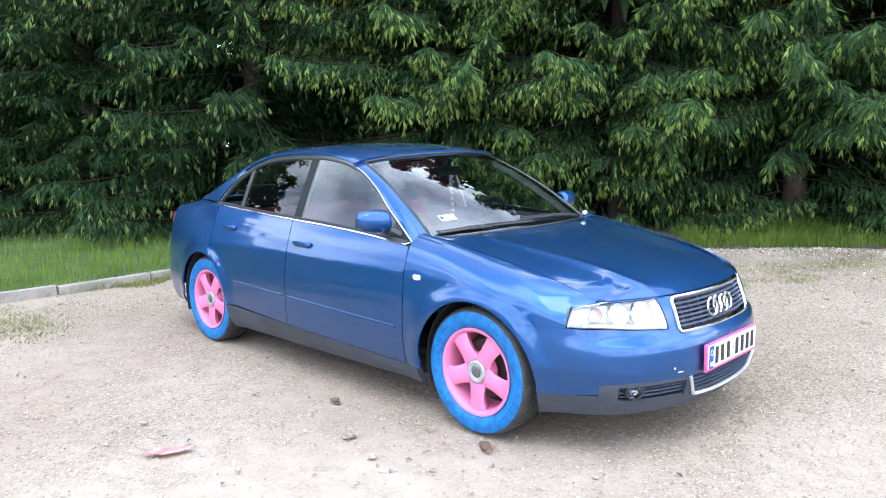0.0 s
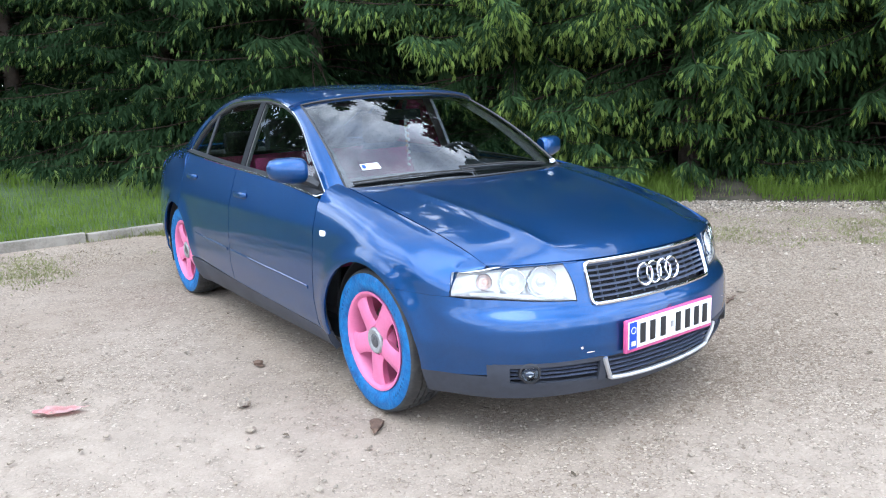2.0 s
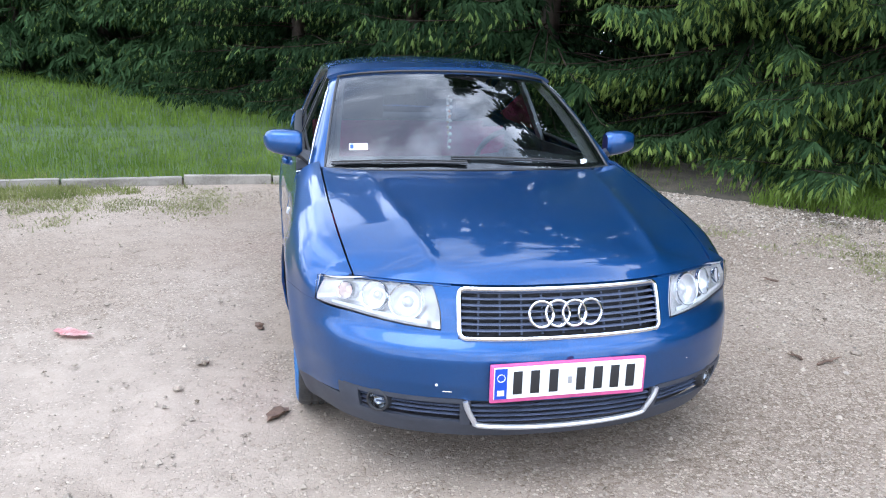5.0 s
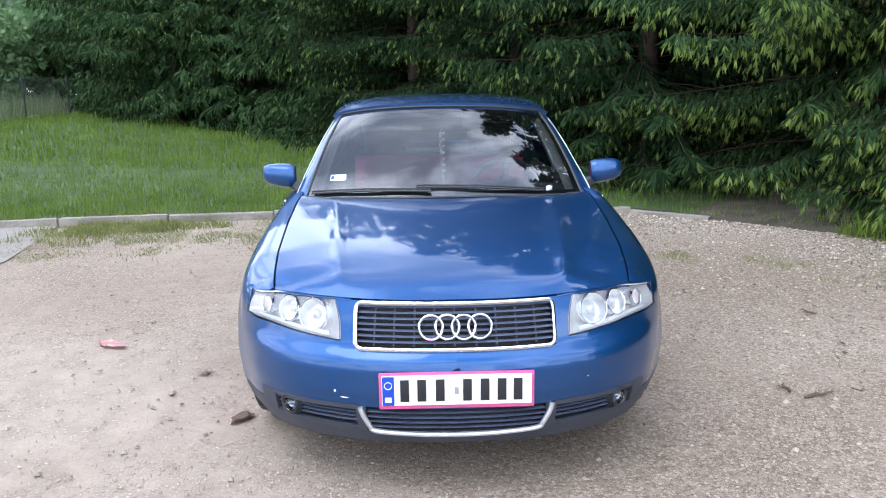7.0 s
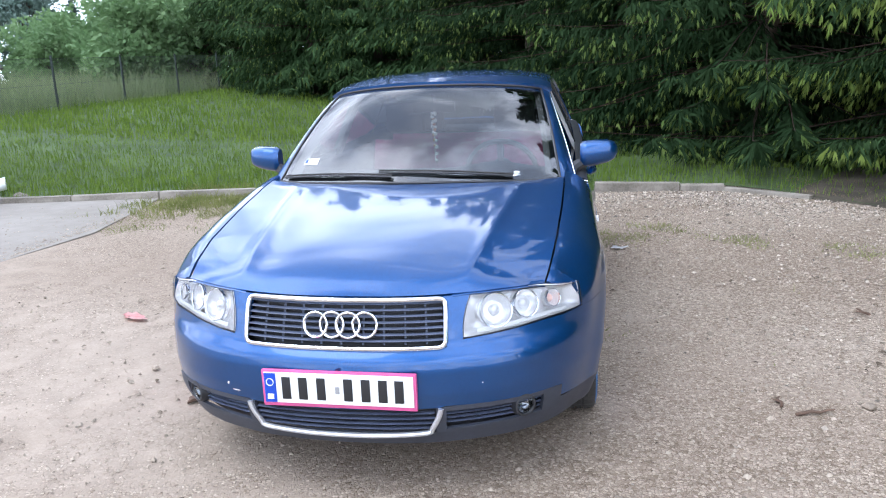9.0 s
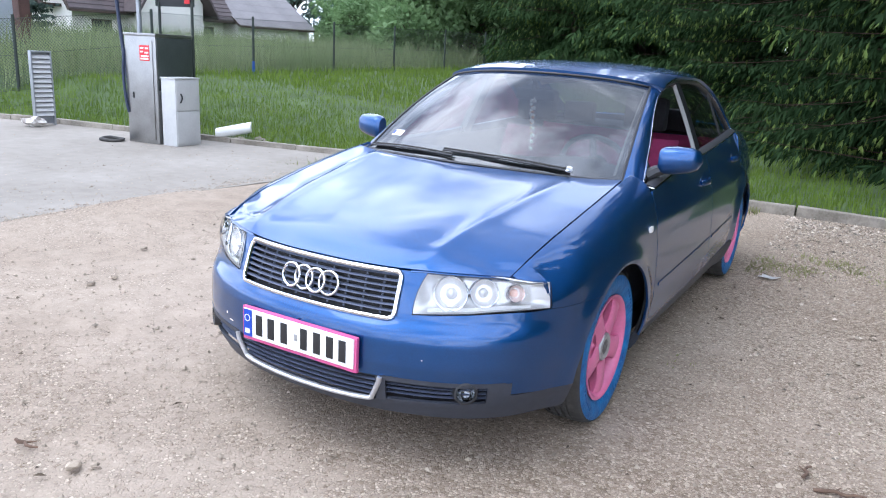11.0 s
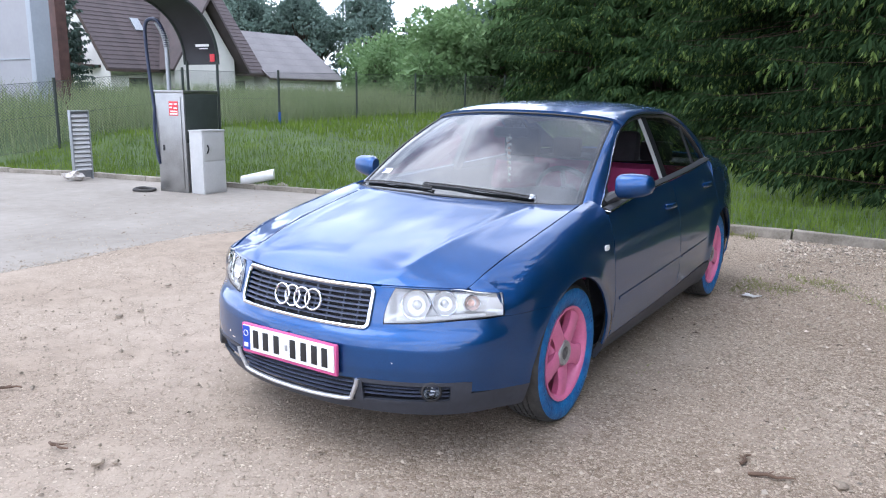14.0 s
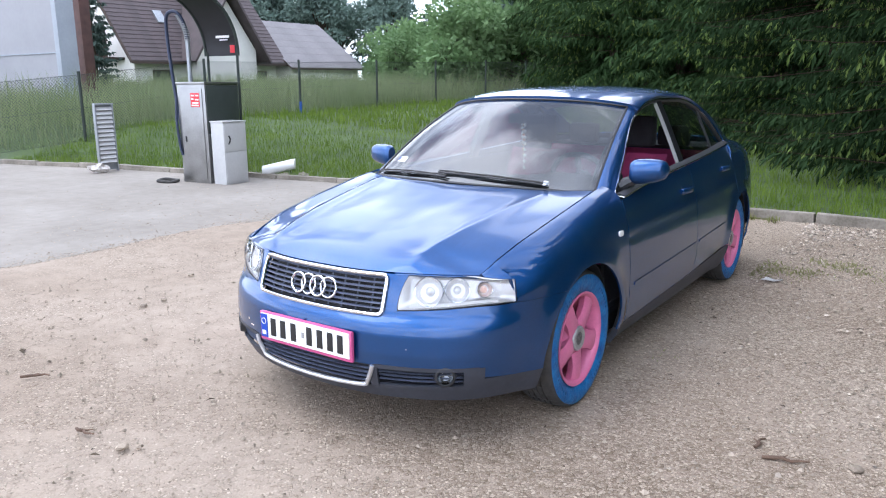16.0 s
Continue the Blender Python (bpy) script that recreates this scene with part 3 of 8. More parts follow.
def build_ground():
    # one sheet of crushed stone out to the horizon, finely gridded near the car for slight hollows
    ax = np.concatenate([[-900, -300, -120, -60, -35], np.arange(-22, 22.01, 0.4), [35, 60, 120, 300, 900]])
    X, Y = np.meshgrid(ax, ax, indexing="ij")
    near = np.exp(-((X / 14) ** 2 + (Y / 14) ** 2))
    Z = (np.sin(X * 1.3 + 0.7 * Y) * 0.006 + np.sin(Y * 2.1 - X * 0.6) * 0.005) * near - 0.006 + 0.028 * np.exp(-((X + 3.85) / 0.32) ** 2) * (Y < 6)
    n = len(ax)
    idx = np.arange(n * n).reshape(n, n)
    F = np.stack([idx[:-1, :-1], idx[1:, :-1], idx[1:, 1:], idx[:-1, 1:]], axis=-1).reshape(-1, 4)
    g = raw("ground", np.stack([X, Y, Z], -1).reshape(-1, 3), F, M["gravel"], smooth=True)
    tagged(g, "pale crushed-stone gravel lot, dusty and uneven", "ground", kind="structure")
    # concrete pad beside the gravel
    bm = bmesh.new()
    edge = [(-3.92, -14), (-3.97, 0.5), (-4.0, 1.8), (-3.95, 3.0), (-3.85, 4.2), (-4.15, 5.6), (-4.3, 6.1)]
    back = [(-9.7, 5.22), (-11.6, 4.72), (-20, 2.95), (-32, 0.15), (-32, -14)]
    vs = [bm.verts.new((x, y, 0.018)) for x, y in edge + back]
    f = bm.faces.new(vs)
    r = bmesh.ops.extrude_face_region(bm, geom=[f])
    bmesh.ops.translate(bm, vec=(0, 0, -0.15), verts=[v for v in r["geom"] if isinstance(v, bmesh.types.BMVert)])
    fix(bm)
    tagged(part("concrete_pad", bm, M["concrete"]), "pale worn concrete pad of the car wash", "pavement", kind="structure")
    # lawn: fan of strips from the kerb outwards
    k = spline(KERB, 160)
    a = np.linspace(radians(172), radians(-20), 160)
    d = np.concatenate([[0.02, 0.1, 0.25, 0.5, 0.8, 1.2, 1.7, 2.3], np.linspace(3, 14, 16), [17, 22, 30, 45, 70, 120, 250, 700]])
    X = k[:, 0, None] + np.cos(a)[:, None] * d
    Y = k[:, 1, None] + np.sin(a)[:, None] * d
    Z = lawn_z(X, Y)
    nu, nv = X.shape
    idx = np.arange(nu * nv).reshape(nu, nv)
    F = np.stack([idx[:-1, :-1], idx[:-1, 1:], idx[1:, 1:], idx[1:, :-1]], axis=-1).reshape(-1, 4)
    V = np.stack([X, Y, Z], -1).reshape(-1, 3)
    tagged(raw("lawn", V, F, M["soil"], smooth=True), "mown green lawn rising gently behind the kerb", "lawn", kind="structure")

    # brown needle soil under the spruces, with a ragged front edge spilling onto the gravel
    k = np.array([p for p in spline(KERB, 400) if p[0] > 2.9 and p[0] < 10.5])
    t = np.gradient(k, axis=0)
    t /= np.linalg.norm(t, axis=1, keepdims=True)
    nrm = np.stack([-t[:, 1], t[:, 0]], 1)
    front = np.array([-0.10 - 0.22 * noise.noise(Vector((a * 1.3, b * 1.3, 5.0))) - 0.12 * noise.noise(Vector((a * 5, b * 5, 2.0))) for a, b in k]) * smoothstep(2.9, 3.6, k[:, 0])
    d = front[:, None] + (3.4 - front[:, None]) * np.linspace(0, 1, 22) ** 1.4
    X, Y = k[:, 0, None] + nrm[:, 0, None] * d, k[:, 1, None] + nrm[:, 1, None] * d
    lump = np.array([noise.noise(Vector((a * 2.4, b * 2.4, 1.0))) for a, b in zip(X.ravel(), Y.ravel())]).reshape(X.shape)
    Z = np.where(d < 0.02, 0.0, lawn_z(X, Y)) + np.minimum(d - front[:, None], 0.25) * 0.16 - 0.006 + 0.02 * lump * np.minimum((d - front[:, None]) * 3, 1)
    nu, nv = X.shape
    idx = np.arange(nu * nv).reshape(nu, nv)
    F = np.stack([idx[:-1, :-1], idx[1:, :-1], idx[1:, 1:], idx[:-1, 1:]], axis=-1).reshape(-1, 4)
    tagged(raw("soil_bank", np.stack([X, Y, Z], -1).reshape(-1, 3), F, M["needle_soil"], smooth=True), "brown needle-strewn soil under the spruces", "soil", kind="structure")


build_ground()

# ---- the car: nose towards -y, wheels on z = 0, right side at -x ----
car = thing("car", "metallic blue saloon car with pink wheels, parked on gravel", "car", at=(0, 0, 0))

PLAN = spline([(0, 0.036), (0.15, 0.042), (0.30, 0.064), (0.42, 0.100), (0.53, 0.146), (0.63, 0.208), (0.722, 0.295), (0.785, 0.388), (0.833, 0.494), (0.861, 0.614), (0.875, 0.775),
               (0.880, 0.95), (0.880, 1.2), (0.881, 1.6), (0.883, 2.1), (0.882, 2.6), (0.876, 3.1), (0.864, 3.5), (0.832, 3.9), (0.790, 4.18), (0.735, 4.335),
               (0.63, 4.425), (0.43, 4.475), (0.2, 4.49), (0, 4.492)], 700)
PS = np.concatenate([[0], np.cumsum(np.linalg.norm(np.diff(PLAN, axis=0), axis=1))])
_t = np.gradient(PLAN, axis=0)
PN = np.stack([_t[:, 1], -_t[:, 0]], 1)
PN /= np.linalg.norm(PN, axis=1, keepdims=True)
_half = int(np.argmax(PLAN[:, 0]))


def s_of_y(y):
    return np.interp(y, PLAN[:, 1], PS)


def s_of_x(x):
    return np.interp(x, PLAN[:_half, 0], PS[:_half])


FRONT_Z = ([0.16, 0.20, 0.26, 0.32, 0.40, 0.48, 0.515, 0.535, 0.555, 0.60, 0.66, 0.72, 0.80], [0.085, 0.055, 0.022, 0.006, 0.0, 0.004, 0.012, 0.028, 0.046, 0.060, 0.080, 0.106, 0.16])
SIDE_Z = ([0.16, 0.22, 0.30, 0.42, 0.55, 0.65, 0.74, 0.82, 0.90, 0.97, 1.05], [0.085, 0.045, 0.016, 0.0, 0.002, 0.009, 0.022, 0.040, 0.066, 0.092, 0.13])
REAR_Z = ([0.16, 0.30, 0.40, 0.55, 0.60, 0.75, 0.90, 1.0, 1.1], [0.10, 0.02, 0.0, 0.0, 0.02, 0.035, 0.05, 0.08, 0.12])
WHEELS = [(0.92, 0.315, 0.375, 0.352), (3.57, 0.315, 0.372, 0.356)]   # y, z, arch half-length, arch height


def S(s, z, out=0.0):
    """Body skin: plan position s and height z, pushed out by out."""
    s, z = np.broadcast_arrays(np.asarray(s, float), np.asarray(z, float))
    x, y = np.interp(s, PS, PLAN[:, 0]), np.interp(s, PS, PLAN[:, 1])
    nx, ny = np.interp(s, PS, PN[:, 0]), np.interp(s, PS, PN[:, 1])
    wf, wr = smoothstep(0.30, 0.88, -ny), smoothstep(0.30, 0.88, ny)
    off = wf * np.interp(z, *FRONT_Z) + wr * np.interp(z, *REAR_Z) + (1 - wf - wr) * np.interp(z, *SIDE_Z)
    for wy, wz, ry, rz in WHEELS:
        r = np.sqrt(((y - wy) / ry) ** 2 + (np.maximum(z - wz, 0) / rz) ** 2)
        off = off - 0.019 * np.exp(-((r - 1.0) / 0.17) ** 2) * (z < 0.9)
    # soft crease below the waist
    off = off - 0.005 * np.exp(-((z - 0.755) / 0.03) ** 2) * smoothstep(0.9, 1.5, y) * (1 - smoothstep(3.9, 4.2, y))
    d = out - off
    return np.stack([x + nx * d, y + ny * d, z], -1)


def mirror(P, sx):
    Q = np.array(P, dtype=float)
    Q[..., 0] *= sx
    return Q


def zb(y):      # waist line
    return np.interp(y, [1.2, 1.416, 1.7, 1.934, 2.2, 2.498, 3.0, 3.52, 4.1], [0.872, 0.893, 0.919, 0.936, 0.950, 0.963, 0.987, 1.016, 1.03])


def zsill(y):
    return 0.267 + 0.040 * (np.asarray(y, float) - 1.4)


def arch_z(y, w):
    wy, wz, ry, rz = WHEELS[w]
    y = np.asarray(y, float)
    ry = np.where(y > wy, ry - 0.022, ry)
    return wz + rz * np.sqrt(np.clip(1 - ((y - wy) / ry) ** 2, 0, 1))


def arch_y(z, w, side):
    wy, wz, ry, rz = WHEELS[w]
    ry = ry - 0.022 if side > 0 else ry
    return wy + side * ry * np.sqrt(np.clip(1 - (np.maximum(np.asarray(z, float) - wz, 0) / rz) ** 2, 0, 1))


def hood_edge(y):   # shut line between bonnet and wing: x, z
    y = np.asarray(y, float)
    return (np.interp(y, [0.343, 0.38, 0.44, 0.60, 0.9, 1.2, 1.42], [0.668, 0.676, 0.684, 0.699, 0.712, 0.716, 0.712]),
            np.interp(y, [0.343, 0.38, 0.44, 0.60, 0.9, 1.2, 1.42], [0.710, 0.727, 0.751, 0.799, 0.862, 0.918, 0.950]))


def shoulder(y, zlo, P3, n, c1=0.06, c2=0.08, dz2=-0.012):
    """Column of points from height zlo on the skin up and over to the edge point P3 (n points)."""
    s = s_of_y(y)
    ztop = P3[2] - 0.125
    m = n // 2
    low = S(np.full(m, s), np.linspace(zlo, max(ztop, zlo + 0.01), m))
    P0 = low[-1]
    g = low[-1] - low[-2]
    g = g / np.linalg.norm(g)
    P1 = P0 + g * c1
    P2 = np.array(P3) + np.array([c2, 0, dz2])
    t = np.linspace(0, 1, n - m + 1)[1:, None]
    up = (1 - t) ** 3 * P0 + 3 * (1 - t) ** 2 * t * P1 + 3 * (1 - t) * t * t * P2 + t ** 3 * np.array(P3)
    return np.vstack([low, up])


G = 0.0022   # half of a shut gap

# hood
def hood_grid(nu=105, nv=40, drop=0.0):
    P = np.zeros((nu, nv, 3))
    for i, a in enumerate(np.linspace(-1, 1, nu)):
        F = S(s_of_x(0.719 * abs(a)), 0.712 - 0.003 * abs(a))
        xf, yf = math.copysign(F[0], a), F[1]
        xr = 0.714 * a
        yr = 1.135 + 0.165 * a * a
        for j, v in enumerate(np.linspace(0, 1, nv)):
            y = yf + G + (yr - yf) * v
            xe, ze = hood_edge(np.clip(y, 0.343, 1.4))
            f0 = 1 - (1 - v) ** 45
            x = (xf * (1 - f0) + a * (xe - 3.4 * G) * f0)
            tt = np.clip((y - 0.15) / 1.0, 0, 1)
            zc = 0.713 + 0.232 * tt ** 0.60 - 0.012 * tt
            zlead = 0.713 - 0.003 * abs(a)
            b = abs(a)
            z = zc - (zc - ze) * b ** 2.6
            xr0 = 0.40 + 0.13 * v
            z += 0.012 * math.exp(-(abs(abs(x) - xr0) / 0.038) ** 1.35) * (1 - v) ** 0.3 * smoothstep(0.0, 0.12, v)
            k = math.exp(-(y - yf) / 0.035)
            z = z * (1 - k) + zlead * k
            P[i, j] = (x, y, z - drop)
    return P


bm = bmesh.new()
sheet(bm, hood_grid(), 0.012)
part("bonnet", bm, M["paint"], car, "blue bonnet with two soft ridges, reflecting clouds")
bm = bmesh.new()
sheet(bm, hood_grid(21, 16, 0.035) * np.array([0.97, 1, 1]) + np.array([0, 0.02, 0]), 0.01)
part("engine_bay_cover", bm, M["dark"], car)

for sx in (1, -1):
    fl = sx < 0
    # front wing
    ys = np.concatenate([np.linspace(0.308, 0.406, 8), np.linspace(0.4225, 0.69, 9), WHEELS[0][0] - np.where(np.arange(34) < 12, 0.375, 0.353) * np.cos(np.linspace(0.95, math.pi - 0.001, 34)), np.linspace(1.278, 1.389, 6)])
    cols = []
    for y in ys:
        if y < 0.411:
            zl = np.interp(y, [0.285, 0.38], [0.7035, 0.692]) + G * 2
        elif y < 0.70:
            zl = 0.6028
        elif y < 1.275:
            zl = float(arch_z(y, 0))
        else:
            zl = float(zsill(y)) + G
        if y < 0.411:
            s = s_of_y(y)
            p0 = S(s, zl)
            xe, ze = hood_edge(p0[1])
            t = np.linspace(0, 1, 26)[:, None]
            p3 = np.array([float(xe), p0[1] + 0.001, float(ze)])
            p1 = (p0 + p3) * 0.5 + np.array([0.008, 0.0, 0.004])
            cols.append((1 - t) ** 2 * p0 + 2 * (1 - t) * t * p1 + t * t * p3)
        else:
            xe, ze = hood_edge(y)
            f = smoothstep(0.41, 0.72, y)
            cols.append(shoulder(y, zl, (float(xe), y, float(ze)), 26, 0.03 + 0.04 * f, 0.04 + 0.04 * f))
    bm = bmesh.new()
    sheet(bm, mirror(cols, sx), 0.010, fl)
    wing = part("front_wing", bm, M["paint"], car)
    # front door
    u, v = np.meshgrid(np.linspace(0, 1, 30), np.linspace(0, 1, 26), indexing="ij")
    y = 1.394 + (2.468 - 1.394) * u
    z = (zsill(y) + G) * (1 - v) + (zb(y) - 0.006) * v
    bm = bmesh.new()
    sheet(bm, mirror(S(s_of_y(y), z), sx), 0.012, fl)
    door_f = part("front_door", bm, M["paint"], car)
    # rear door
    y0 = 2.4735 + (3.44 - 2.4735) * u
    z = (zsill(y0) + G) * (1 - v) + (zb(y0) - 0.006) * v
    yr = np.where(z > 0.66, 3.44, np.minimum(3.44, arch_y(np.minimum(z, 0.665), 1, -1) - 0.004))
    yr = np.where(z > 0.60, 3.44 - (3.44 - yr) * (1 - smoothstep(0.60, 0.74, z)), yr)
    y = 2.4735 + (yr - 2.4735) * u
    bm = bmesh.new()
    sheet(bm, mirror(S(s_of_y(y), z), sx), 0.012, fl)
    door_r = part("rear_door", bm, M["paint"], car)
    # rear quarter with its arch
    cols = []
    yq = np.concatenate([[3.4445], np.linspace(3.46, 3.92, 24), np.linspace(3.94, 4.30, 10)])
    for y in yq:
        zl = max(float(arch_z(y, 1)), 0.32) if y < 3.941 else 0.32
        xe = np.interp(y, [3.44, 3.53, 3.7, 3.95, 4.35], [0.750, 0.728, 0.675, 0.615, 0.598])
        ze = np.interp(y, [3.44, 3.53, 3.95, 4.35], [1.012, 1.020, 1.020, 0.965])
        cols.append(shoulder(y, zl, (xe, y, ze), 26, 0.06, 0.05, -0.01))
    bm = bmesh.new()
    sheet(bm, mirror(cols, sx), 0.010, fl)
    part("rear_wing", bm, M["paint"], car)
    # sill
    u2, v2 = np.meshgrid(np.linspace(0, 1, 30), np.linspace(0, 1, 8), indexing="ij")
    y = 1.30 + (3.215 - 1.30) * u2
    bm = bmesh.new()
    sheet(bm, mirror(S(s_of_y(y), 0.175 * (1 - v2) + (zsill(y) - G) * v2), sx), 0.03, fl)
    part("sill", bm, M["grey_plastic"], car, "dark grey plastic sill")
    # rub strips on the doors
    for door, a, b in ((door_f, 1.45, 2.44), (door_r, 2.505, 3.10)):
        yy = np.linspace(a, b, 14)
        bm = bmesh.new()
        tube(bm, mirror(S(s_of_y(yy), 0.462 + 0.030 * (yy - 1.45), 0.001), sx), 0.0062, 8, flat=(0.7, 1.4))
        part("rub_strip", fix(bm), M["paint"], door)
    # handles
    for door, yh, zh in ((door_f, 2.31, 0.828), (door_r, 3.20, 0.872)):
        bm = bmesh.new()
        yy = np.linspace(yh - 0.085, yh + 0.085, 12)
        lift = 0.026 - 0.022 * np.abs(np.linspace(-1, 1, 12)) ** 3
        P = S(s_of_y(yy), np.full(12, zh))
        P[:, 0] += lift
        tube(bm, mirror(P, sx), [0.010] + [0.0135] * 10 + [0.010], 8, flat=(0.8, 1.25))
        part("door_handle", fix(bm), M["paint"], door)
        bm = bmesh.new()
        u3, v3 = np.meshgrid(np.linspace(-1, 1, 9), np.linspace(-1, 1, 7), indexing="ij")
        sheet(bm, mirror(S(s_of_y(yh + 0.07 * u3), zh + 0.032 * v3 * np.sqrt(1 - 0.75 * u3 ** 2), 0.002), sx), 0.004, fl)
        part("handle_recess", bm, M["paint"], door)
    # side repeater
    bm = bmesh.new()
    u3, v3 = np.meshgrid(np.linspace(-1, 1, 9), np.linspace(-1, 1, 5), indexing="ij")
    sheet(bm, mirror(S(s_of_y(1.292 + 0.026 * u3), 0.741 + 0.013 * v3 * np.sqrt(1 - 0.6 * u3 ** 4), 0.006 - 0.003 * u3 ** 2), sx), 0.008, fl)
    part("side_repeater", bm, M["white"], wing, "small clear side indicator")
    # dark liner behind the shut lines
    bm = bmesh.new()
    y = 1.31 + (3.20 - 1.31) * u2
    sheet(bm, mirror(S(s_of_y(y), 0.25 + (0.86 - 0.25) * v2, -0.022), sx), 0.01, fl)
    part("door_liner", bm, M["dark"], car)
    # wheel housings
    for w, (wy, wz, ry, rz) in enumerate(WHEELS):
        bm = bmesh.new()
        aa = np.linspace(-0.35, math.pi + 0.35, 26)
        P = np.zeros((26, 4, 3))
        for j, xx in enumerate((0.815, 0.80, 0.70, 0.50)):
            P[:, j, 0] = xx
            P[:, j, 1] = wy + np.cos(aa) * np.where(np.cos(aa) > 0, ry - 0.012, ry + 0.012)
            P[:, j, 2] = wz + np.sin(aa) * (rz + 0.012)
        sheet(bm, mirror(P, sx), 0.006, not fl)
        part("wheel_housing", bm, M["dark"], car)

# underbody
bm = bmesh.new()
box(bm, -0.50, 0.50, 0.30, 4.40, 0.19, 0.33, 0.03)
box(bm, -0.78, 0.78, 1.33, 3.16, 0.20, 0.30, 0.03)
box(bm, -0.48, 0.48, 0.27, 0.52, 0.22, 0.54, 0.03)
part("underbody", bm, M["dark"], car)

# painted front bumper
def bumper_low(s):
    x = np.interp(s, PS, PLAN[:, 0])
    return np.interp(x, [0, 0.33, 0.345, 0.64, 0.705, 0.722, 0.82], [0.350, 0.353, 0.358, 0.352, 0.349, 0.312, 0.302])


def bumper_top(s):
    x = np.interp(s, PS, PLAN[:, 0])
    return np.interp(x, [0, 0.355, 0.40, 0.415, 0.60, 0.76, 0.785, 0.9], [0.545, 0.547, 0.556, 0.568, 0.581, 0.597, 0.602, 0.602])


def bumper_cols(sx, lo, hi, nu=64, nv=22):
    u, v = np.meshgrid(np.linspace(0, 1, nu), np.linspace(0, 1, nv), indexing="ij")
    s_nom = s_of_y(0.62) * u
    z = lo(s_nom) * (1 - v) + hi(s_nom) * v
    k = smoothstep(0.62, 1.0, u)
    s = s_nom + k * (s_of_y(arch_y(z, 0, -1) - 0.001) - s_of_y(0.62))
    return mirror(S(s, z), sx)


bm = bmesh.new()
for sx in (1, -1):
    sheet(bm, bumper_cols(sx, bumper_low, bumper_top), 0.012, sx < 0)
    u, v = np.meshgrid(np.linspace(0, 1, 5), np.linspace(0, 1, 12), indexing="ij")
    z = 0.546 + (0.7065 - 0.546) * v
    sheet(bm, mirror(S(s_of_x(0.366) + (s_of_x(0.427) + 0.040 * np.clip((z - 0.572) / 0.1325, 0, 1) ** 2.2 - 0.006 - s_of_x(0.366)) * u, z), sx), 0.012, sx < 0)
bmesh.ops.remove_doubles(bm, verts=bm.verts, dist=0.0006)
bumper = part("front_bumper", bm, M["paint"], car, "blue front bumper with small chips")

for x, z, w, h in ((-0.425, 0.402, 0.007, 0.010), (-0.392, 0.381, 0.030, 0.003), (0.47, 0.43, 0.004, 0.003)):
    bm = bmesh.new()
    u, v = np.meshgrid(np.linspace(-1, 1, 5), np.linspace(-1, 1, 3), indexing="ij")
    sheet(bm, mirror(S(s_of_x(abs(x) + w / 2 * u), z + h / 2 * v * (1 - 0.5 * u * u), 0.0012), math.copysign(1, x)), 0.001, x < 0)
    part("paint_chip", bm, M["white"], bumper)

# black lower bumper with openings
bm = bmesh.new()
for sx in (1, -1):
    fl = sx < 0
    sheet(bm, bumper_cols(sx, lambda s: 0.203 + 0 * s, lambda s: np.interp(np.interp(s, PS, PLAN[:, 0]), [0, 0.30, 0.36, 0.66, 0.72, 0.9], [0.250, 0.254, 0.268, 0.276, 0.303, 0.302]), nv=8), 0.012, fl)
    for xa, xb in ((0.318, 0.352), (0.665, 0.725)):
        u, v = np.meshgrid(np.linspace(0, 1, 5), np.linspace(0, 1, 8), indexing="ij")
        zl = np.interp(xa, [0, 0.3, 0.36, 0.7], [0.25, 0.25, 0.266, 0.276])
        sheet(bm, mirror(S(s_of_x(xa + (xb - xa) * u), zl + (0.353 - zl) * v, 0.003), sx), 0.012, fl)
    u, v = np.meshgrid(np.linspace(0, 1, 16), np.linspace(0, 1, 4), indexing="ij")
    sheet(bm, mirror(S(s_of_x(0.345 + (0.710 - 0.345) * u), 0.340 + 0.016 * v, 0.002), sx), 0.012, fl)
    sheet(bm, mirror(S(s_of_x(0.0 + 0.70 * u), 0.235 + 0.13 * v, -0.045), sx), 0.006, fl)
lower = part("lower_bumper", bm, M["grey_plastic"], car, "dark grey unpainted lower bumper")
bm = bmesh.new()
xs = np.linspace(-0.315, 0.315, 25)
for z in (0.272, 0.292, 0.312, 0.332):
    tube(bm, [tuple(S(s_of_x(abs(x)), z, -0.012) * np.array([math.copysign(1, x), 1, 1])) for x in xs], 0.006, 6, flat=(1.8, 0.6))
part("lower_grille", fix(bm), M["grille_plastic"], lower)
